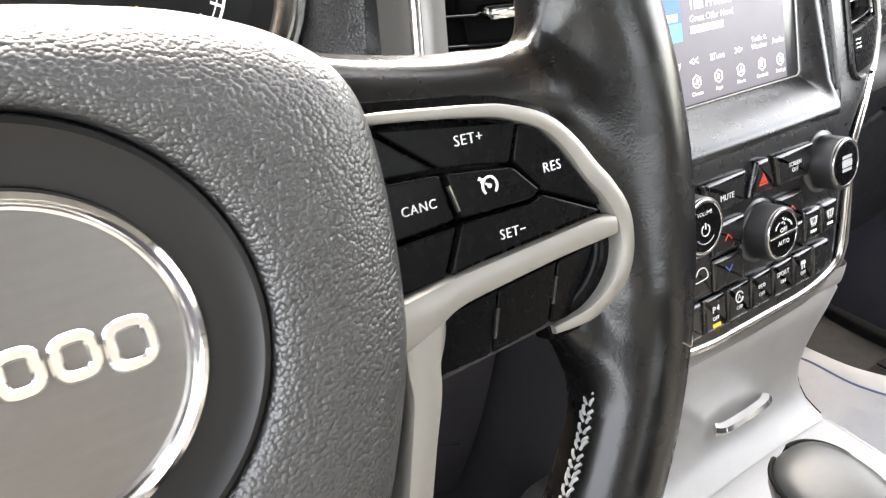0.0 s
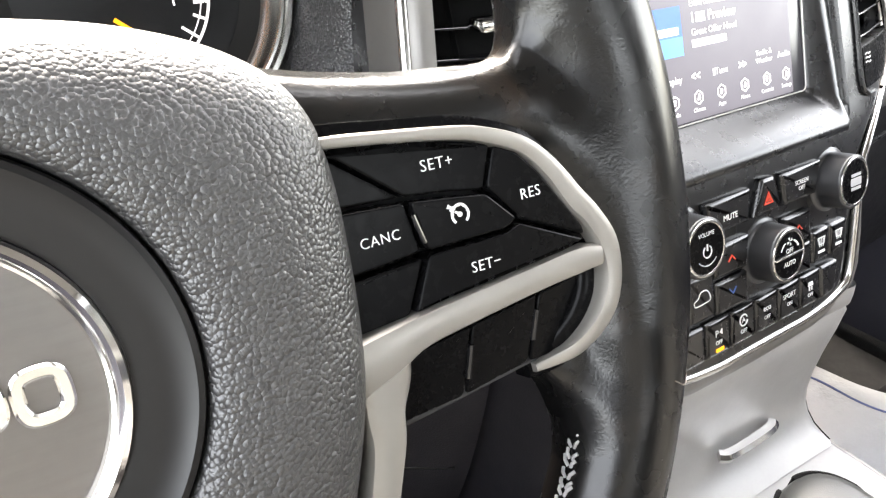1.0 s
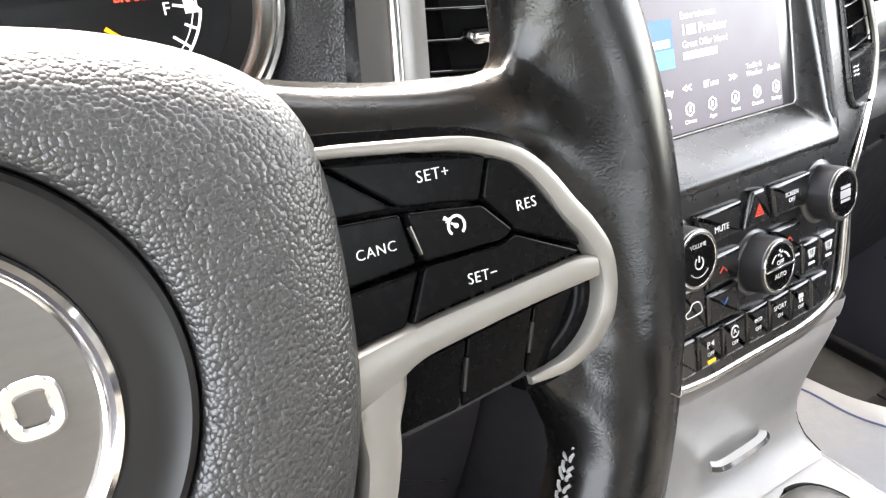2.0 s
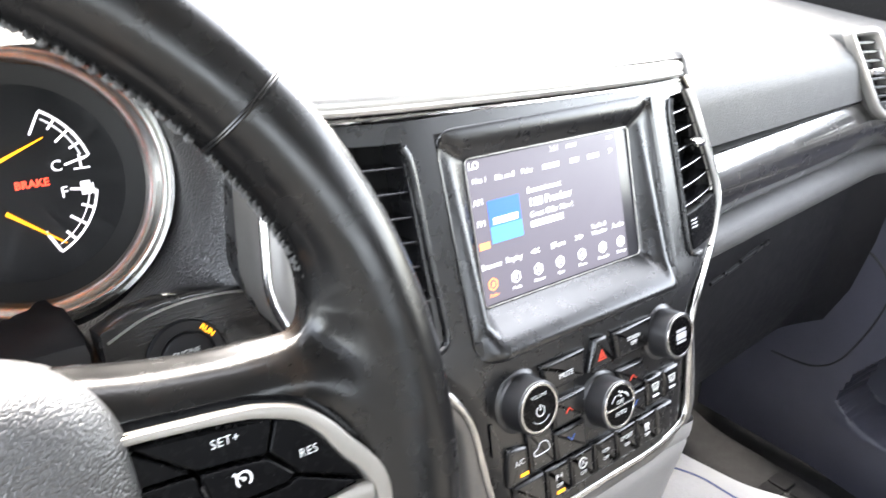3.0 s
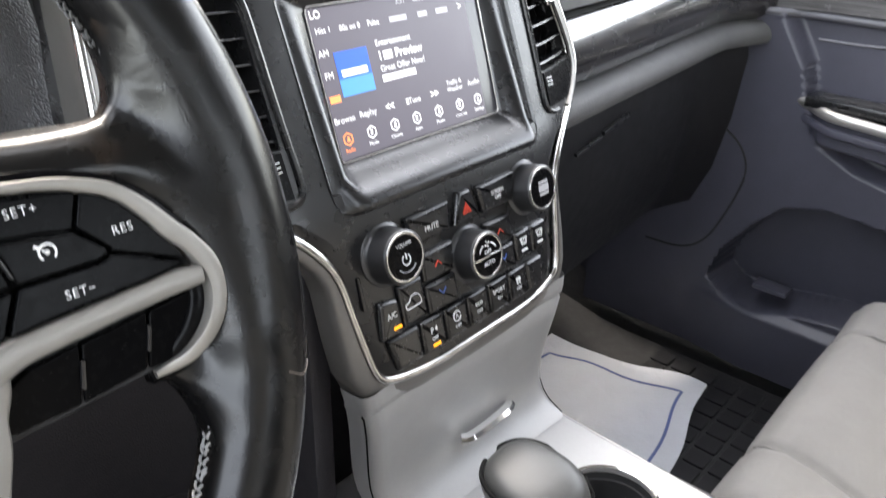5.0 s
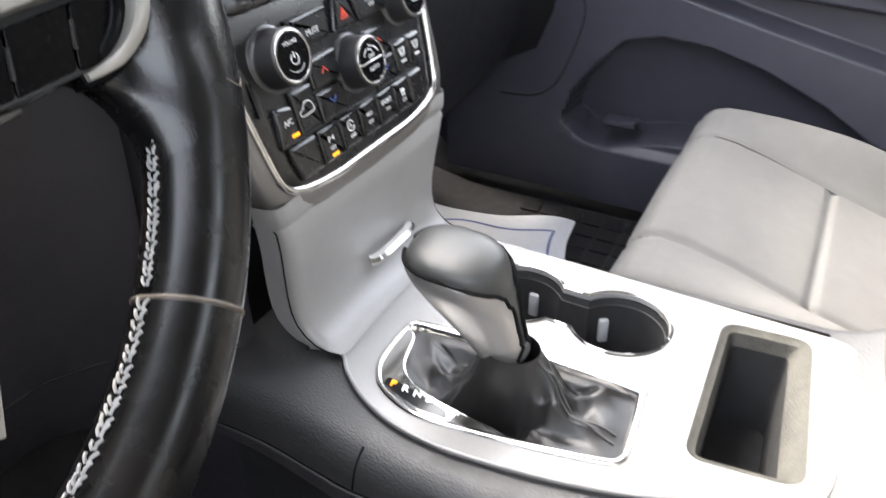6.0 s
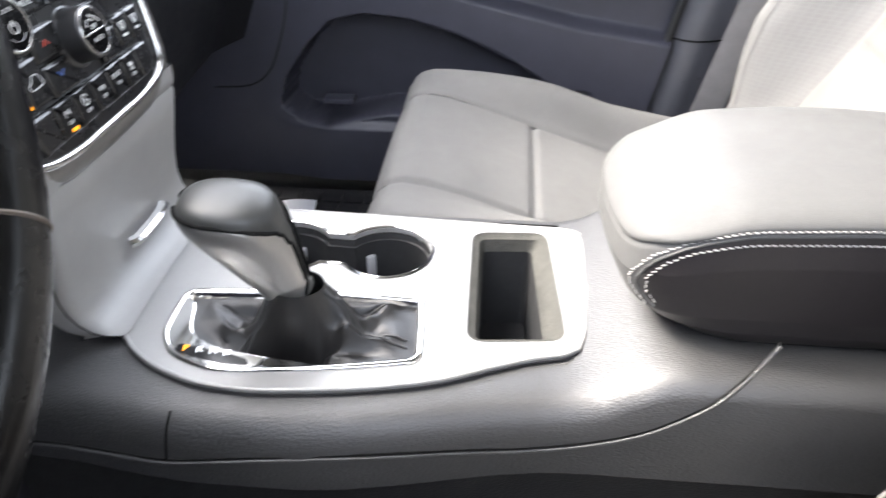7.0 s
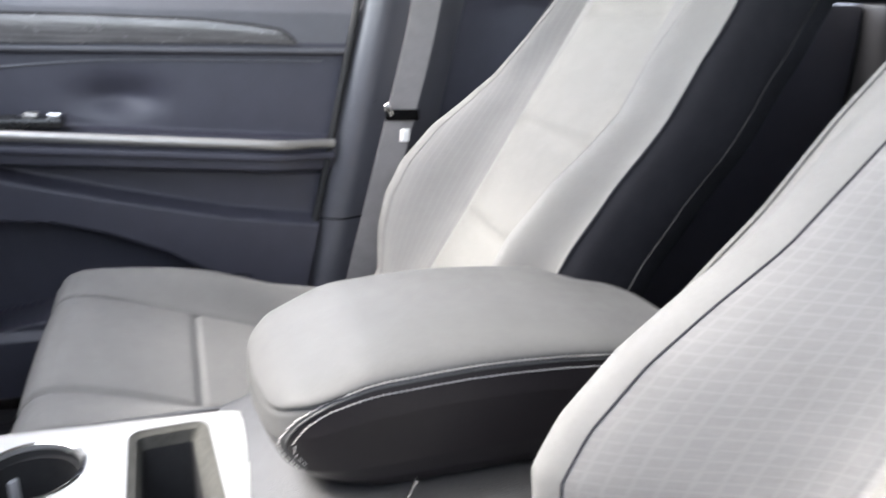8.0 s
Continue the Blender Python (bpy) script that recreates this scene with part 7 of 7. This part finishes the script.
# ---- passenger door, pillar and belt ----
def passenger_door():
    dr = thing("door_1", (0.72, -0.15, 0.12), "charcoal passenger door with armrest, silver handle bezel and map pocket", "car door", kind="structure")

    def ridge(y):
        return lerp_table([(-0.53, 0.383), (-0.38, 0.405), (-0.21, 0.443), (-0.07, 0.478), (-0.02, 0.503), (0.005, 0.55), (0.02, 0.60), (0.06, 0.66)], y)

    def pocket(y, z):
        """How deep a place lies inside the map pocket, 0 to 1."""
        top = lerp_table([(-0.36, 0.30), (-0.29, 0.345), (-0.20, 0.385), (-0.12, 0.408), (-0.05, 0.413), (0.0, 0.400), (0.04, 0.36), (0.075, 0.31), (0.09, 0.26)], y)
        low = lerp_table([(-0.36, 0.25), (-0.09, 0.246), (0.02, 0.226), (0.06, 0.231), (0.09, 0.255)], y)
        return smoothstep(0.0, 0.008, top - z) * smoothstep(0.0, 0.007, z - low) * smoothstep(0.092, 0.083, y) * smoothstep(-0.42, -0.36, y)

    def skin(y, z):
        arm_top = 0.548 - 0.066 * (-0.10 - y)
        x = 0.705
        x += 0.012 * smoothstep(0.662, 0.650, z)
        x += 0.40 * max(z - 0.716, 0.0) * smoothstep(-0.06, -0.13, y)
        inside = smoothstep(-0.009, 0.009, ridge(y) - z)
        x -= 0.028 * inside
        arm = smoothstep(arm_top + 0.004, arm_top - 0.004, z) * smoothstep(arm_top - 0.062, arm_top - 0.046, z) * smoothstep(0.03, -0.03, y)
        x -= (0.050 - 0.036 * smoothstep(-0.45, -0.56, y)) * arm * (1 - inside)
        x += 0.082 * pocket(y, z) - 0.003 * math.sin(math.pi * min(pocket(y, z) * 2.2, 1))
        x -= 0.014 * smoothstep(0.236, 0.222, z) * smoothstep(0.12, 0.0, y)
        x += 0.016 * math.exp(-((y + 0.236) / 0.050) ** 2 - ((z - 0.588) / 0.024) ** 2)
        return Vector((x, y, z))

    def sheared(u, w):
        """Rows follow the slope of the armrest, and the rear edge leans with the pillar."""
        y = 0.30 + (u - 0.30) * (0.30 + 0.507 + 0.205 * (w - 0.28)) / 0.845
        z = w + 0.066 * (y + 0.10) * smoothstep(0.40, 0.47, w) * smoothstep(0.645, 0.565, w)
        return skin(y, z)

    for name, z0, z1, count, mat_, label in (("door_panel", 0.13, 0.6705, 232, DOOR_PLASTIC, "charcoal moulded door panel"), ("door_top", 0.6705, 0.775, 38, DOOR_VINYL, "grey padded top of the door")):
        bm = bmesh.new()
        surface_grid(bm, sheared, steps(0.30, -0.545, 200), steps(z0, z1, count))
        thicken(bm, (0.03, 0, 0))
        part(name, bm, mat_, dr, label, sharp=70)
    # trim along the belt line
    bm = bmesh.new()
    rows = []
    ends = [(-0.498, 0.6705), (-0.490, 0.680), (-0.475, 0.690), (-0.43, 0.697), (-0.35, 0.703), (-0.2, 0.706), (0.125, 0.706)]
    crest = []
    for y in steps(0.125, -0.40, 36) + steps(-0.408, -0.498, 16):
        top = lerp_table(ends, y)
        low = 0.668 - 0.004 * smoothstep(-0.45, 0.0, y) - 0.008 * smoothstep(0.0, 0.12, y)
        crest.append((0.7035, y, top + 0.0008))
        rows.append([(0.7045, y, top), (0.6995, y, top - 0.05 * (top - low)), (0.6965, y, (top + low) / 2), (0.6995, y, low + 0.05 * (top - low)), (0.7045, y, low)])
    loft(bm, rows, closed=False)
    part("belt_trim", bm, DOOR_WOOD, dr, "dark streaked glossy belt trim")
    bm = bmesh.new()
    tube(bm, crest, 0.0016, 6)
    part("trim_line", bm, RUBBER, dr, "dark joint over the belt trim")
    bm = bmesh.new()
    sweep(bm, [skin(y, 0.6590) + Vector((-0.0005, 0, 0)) for y in steps(0.12, -0.575, 40)], [(0.0045 * math.cos(t), 0.0050 * math.sin(t)) for t in steps(0, 6.283, 11)[:-1]])
    part("trim_moulding", bm, DOOR_VINYL, dr)
    bm = bmesh.new()
    sweep(bm, [skin(y, 0.6420 - 0.014 * smoothstep(-0.25, 0.0, y)) + Vector((-0.001, 0, 0)) for y in steps(0.02, -0.54, 40)], circle(0.0018, 6))
    part("trim_line", bm, DOOR_VINYL, dr)
    # chrome strip on the armrest
    bm = bmesh.new()
    arm = [(y, 0.548 - 0.066 * (-0.10 - y)) for y in steps(0.022, -0.553, 44)]
    sweep(bm, [(0.656 + 0.040 * smoothstep(-0.04, 0.022, y) + 0.036 * smoothstep(-0.45, -0.56, y), y, z - 0.004) for y, z in arm], [(0.006 * math.cos(t), 0.0075 * math.sin(t)) for t in steps(0, 6.283, 13)[:-1]])
    part("armrest_strip", bm, SILVER, dr, "satin metal strip along the door armrest")
    bm = bmesh.new()
    sweep(bm, [(0.657 + 0.040 * smoothstep(-0.04, 0.022, y) + 0.036 * smoothstep(-0.45, -0.56, y), y, z - 0.024) for y, z in arm], [(0.004 * math.cos(t), 0.006 * math.sin(t)) for t in steps(0, 6.283, 9)[:-1]])
    part("armrest_moulding", bm, DOOR_PLASTIC, dr)
    # switch plate
    bm = bmesh.new()
    block(bm, 0.664, -0.160, 0.552, 0.705, 0.005, 0.566, 0.003)
    sw = part("switch_plate", bm, STACK_BLACK, dr)
    for y in (-0.118, -0.148):
        bm = bmesh.new()
        block(bm, 0.674, y - 0.011, 0.563, 0.692, y + 0.009, 0.5725, 0.003)
        part("window_switch", bm, CHROME if y < -0.13 else SILVER, sw)
    bm = bmesh.new()
    block(bm, 0.672, -0.098, 0.5655, 0.698, -0.010, 0.5668, 0.0004)
    part("grip_recess", bm, RUBBER, sw)
    # handle bezel with its lever
    out = rounded([(0.066, 0.738), (0.060, 0.752), (-0.045, 0.764), (-0.055, 0.690), (0.042, 0.684), (0.054, 0.694)], 0.010, 5)
    o, i = inset(out, 0.0), inset(out, 0.010)
    bm = bmesh.new()
    loft(bm, [[(x, q.x, q.y) for q in ps] for ps, x in ((o, 0.706), (o, 0.694), (inset(out, 0.002), 0.691), (inset(out, 0.008), 0.691), (i, 0.694), (i, 0.715))])
    bz = part("handle_bezel", bm, SILVER, dr, "satin silver bezel of the door handle")
    bm = bmesh.new()
    loft(bm, [[(x, q.x, q.y) for q in ps] for ps, x in ((inset(out, 0.009), 0.7035), (inset(out, 0.012), 0.7040))], cap1=True)
    part("handle_recess", bm, RUBBER, bz)
    bm = bmesh.new()
    block(bm, 0.690, -0.040, 0.702, 0.699, 0.044, 0.715, 0.004)
    part("door_lever", bm, CHROME, bz, "chrome door lever")
    bm = bmesh.new()
    block(bm, 0.690, -0.03, 0.262, 0.72, 0.02, 0.270, 0.002)
    part("pocket_rib", bm, DOOR_PLASTIC, dr)
    bm = bmesh.new()
    tube(bm, smooth_line([skin(y, z) + Vector((-0.0006, 0, 0)) for y, z in ((0.17, 0.505), (0.13, 0.500), (0.10, 0.487), (0.078, 0.468), (0.066, 0.440), (0.070, 0.405), (0.084, 0.360), (0.105, 0.315), (0.14, 0.29), (0.20, 0.285))], 5), 0.0016, 6)
    part("speaker_line", bm, RUBBER, dr, "dark joint of the speaker grille")
    return dr


def speaker_corner():
    sp = thing("tweeter_panel", (0.71, 0.24, 0.775), "dark sail panel with a round tweeter at the windscreen pillar", "speaker")
    bm = bmesh.new()
    loft(bm, [[(x, 0.74, 0.765), (x, 0.06, 0.765), (x, 0.09, 0.84), (x, 0.18, 0.95), (x, 0.27, 1.02), (x, 0.36, 0.96), (x, 0.74, 0.80)] for x in (0.70, 0.74)], cap0=True, cap1=True)
    part("sail_panel", bm, KEY_BLACK, sp)
    tm = Matrix.Translation((0.698, 0.160, 0.842)) @ pose(0, 0, 0, 0, -90, 0)
    bm = bmesh.new()
    lathe(bm, [(0.030, -0.004), (0.030, 0.003), (0.027, 0.005), (0.0245, 0.003), (0.0245, 0.0)], 40, cap=False)
    part("tweeter_ring", bm, KNURL_BLACK, sp, "dark grey tweeter ring", m=tm)
    bm = bmesh.new()
    lathe(bm, [(0.025, 0.001), (0.015, 0.003), (0.0005, 0.0035)], 32)
    part("tweeter_grille", bm, RUBBER, sp, m=tm)


def pillar_and_belt():
    bm = bmesh.new()
    rows = []
    for z in steps(0.10, 1.22, 30):
        c = -0.530 - 0.205 * (z - 0.28) if z < 0.75 else -0.626 - 0.12 * (z - 0.75)
        x = 0.700 - 0.03 * max(z - 0.75, 0)
        rows.append([(x + 0.04, c + 0.030, z), (x + 0.008, c + 0.020, z), (x - 0.004, c + 0.006, z), (x - 0.010, c - 0.012, z), (x - 0.006, c - 0.030, z), (x + 0.004, c - 0.055, z), (x + 0.006, c - 0.13, z), (x + 0.03, c - 0.16, z)])
    loft(bm, rows, closed=False)
    pillar = tagged(part("pillar_middle", bm, PILLAR_PLASTIC, sharp=70), "charcoal trim of the pillar behind the passenger door", "car pillar", kind="structure")
    bm = bmesh.new()
    c = -0.530 - 0.205 * 0.105
    tube(bm, [(0.706, c + 0.020, 0.385), (0.6945, c + 0.006, 0.385), (0.6885, c - 0.012, 0.385), (0.6925, c - 0.030, 0.385), (0.703, c - 0.055, 0.385)], 0.0013, 6)
    part("pillar_joint", bm, GAP_BLACK, pillar)
    bm = bmesh.new()
    tube(bm, [(0.7025, -0.530 - 0.205 * (z - 0.28) + 0.028, z) for z in steps(0.11, 0.76, 20)], 0.006, 8, up=Vector((1, 0, 0)))
    tagged(part("door_seal", bm, RUBBER), "black rubber seal of the passenger door", "seal", kind="structure")
    belt = thing("seat_belt", (0.645, -0.60, 0.30), "grey seat belt hanging beside the passenger seat", "seat belt")
    bm = bmesh.new()
    line = smooth_line([(0.655, -0.732, 1.02), (0.650, -0.692, 0.74), (0.645, -0.652, 0.565), (0.645, -0.612, 0.40), (0.650, -0.585, 0.28)], 8)
    sweep(bm, line, [(-0.023, -0.0007), (0.023, -0.0007), (0.023, 0.0007), (-0.023, 0.0007)], up=Vector((-1, 0, 0)))
    part("webbing", bm, BELT, belt, sharp=30)
    bm = bmesh.new()
    block(bm, -0.028, -0.004, -0.008, 0.028, 0.004, 0.010, 0.003)
    part("latch_plate", bm, KEY_BLACK, belt, m=pose(0.6435, -0.654, 0.565, 10, 0, 90))
    bm = bmesh.new()
    tube(bm, smooth_line([(0.640, -0.627, 0.575), (0.634, -0.625, 0.585), (0.630, -0.628, 0.580), (0.632, -0.634, 0.568)], 4), 0.0022, 6, up=Vector((0, 0, 1)))
    part("latch_tongue", bm, CHROME, belt)
    bm = bmesh.new()
    block(bm, 0.632, -0.664, 0.525, 0.640, -0.650, 0.545, 0.002)
    part("belt_stop", bm, PRINT, belt)


# ---- passenger footwell ----
def footwell():
    bm = bmesh.new()
    surface_grid(bm, lambda u, v: (u, v, 0.1155 + 0.02 * smoothstep(0.22, 0.34, v)), steps(0.14, 0.665, 12), steps(-0.12, 0.33, 12))
    thicken(bm, (0, 0, -0.008))
    mat_ = tagged(part("rubber_mat", bm, RUBBER), "black rubber floor mat with raised square treads", "floor mat")
    shared = None
    for i in range(14):
        for j in range(7):
            x, y = 0.165 + i * 0.036, -0.105 + j * 0.036
            if y > 0.06 and x < 0.55:
                continue
            if shared is None:
                bm = bmesh.new()
                plate(bm, rounded(rect(-0.0155, -0.0155, 0.0155, 0.0155), 0.004, 2), 0.0, 0.004, 0.001)
                ob = part("tread", bm, SOFT_BLACK, mat_)
                shared = ob.data
            else:
                ob = new("tread", shared)
                ob.parent = mat_
            ob.location = (x, y, 0.1150)
    bm = bmesh.new()
    corners = (Vector((0.16, -0.075, 0)), Vector((0.606, 0.027, 0)), Vector((0.5425, 0.268, 0)), Vector((0.16, 0.30, 0)))

    def sheet(u, v):
        p = (corners[0] * (1 - u) + corners[1] * u) * (1 - v) + (corners[3] * (1 - u) + corners[2] * u) * v
        wob = 0.004 * math.sin(u * 9 + v * 4) * math.sin(v * 7 + 1) + 0.006 * max(u - 0.9, 0) * 10 * math.sin(v * 8)
        return Vector((p.x + 0.004 * math.sin(v * 11), p.y + 0.003 * math.sin(u * 17), 0.1235 + 0.02 * smoothstep(0.22, 0.34, p.y) + wob))

    surface_grid(bm, sheet, steps(0, 1, 40), steps(0, 1, 28))
    paper = tagged(part("paper_floor_cover", bm, PAPER), "white paper floor cover with a blue printed border", "paper mat")
    bm = bmesh.new()
    path = [sheet(u, 0.10) for u in steps(0.05, 0.90, 30)] + [sheet(0.90, v) for v in steps(0.12, 0.90, 20)] + [sheet(u, 0.90) for u in steps(0.88, 0.05, 30)]
    sweep(bm, [q + Vector((0, 0, 0.0004)) for q in path], [(-0.0022, 0), (0.0022, 0), (0.0022, 0.0004), (-0.0022, 0.0004)])
    part("printed_border", bm, BLUE_INK, paper, "blue printed border line")


ground()
cabin_shell()
dashboard()
instrument_cluster()
center_stack()
steering_wheel()
console()
gear_selector()
armrest()
car_seat(0.365, 0.0, lambda z: -0.652 - 0.58 * (z - 0.36), [(0.27, 0.030), (0.34, 0.046), (0.41, 0.084), (0.46, 0.103), (0.51, 0.108), (0.565, 0.092), (0.60, 0.070), (0.64, 0.050), (0.75, 0.036), (1.0, 0.02)], [(0.27, 0.232), (0.45, 0.242), (0.56, 0.238), (0.62, 0.224), (0.70, 0.194), (0.76, 0.184), (0.98, 0.165)], FABRIC, FABRIC_DARK, "light grey cloth passenger seat with cream inset and black sides", 0.030)
car_seat(-0.43, 0.035, lambda z: -0.572 - 0.58 * (z - 0.48), [(0.30, 0.058), (0.44, 0.073), (0.492, 0.101), (0.529, 0.127), (0.556, 0.130), (0.59, 0.120), (0.616, 0.102), (0.646, 0.077), (0.699, 0.056), (0.733, 0.043), (0.80, 0.030), (1.0, 0.02)], [(0.27, 0.232), (0.45, 0.240), (0.70, 0.238), (0.98, 0.20)], FABRIC_DARK, FABRIC, "light grey cloth driver seat with cream inset and black sides")
passenger_door()
speaker_corner()
pillar_and_belt()
footwell()
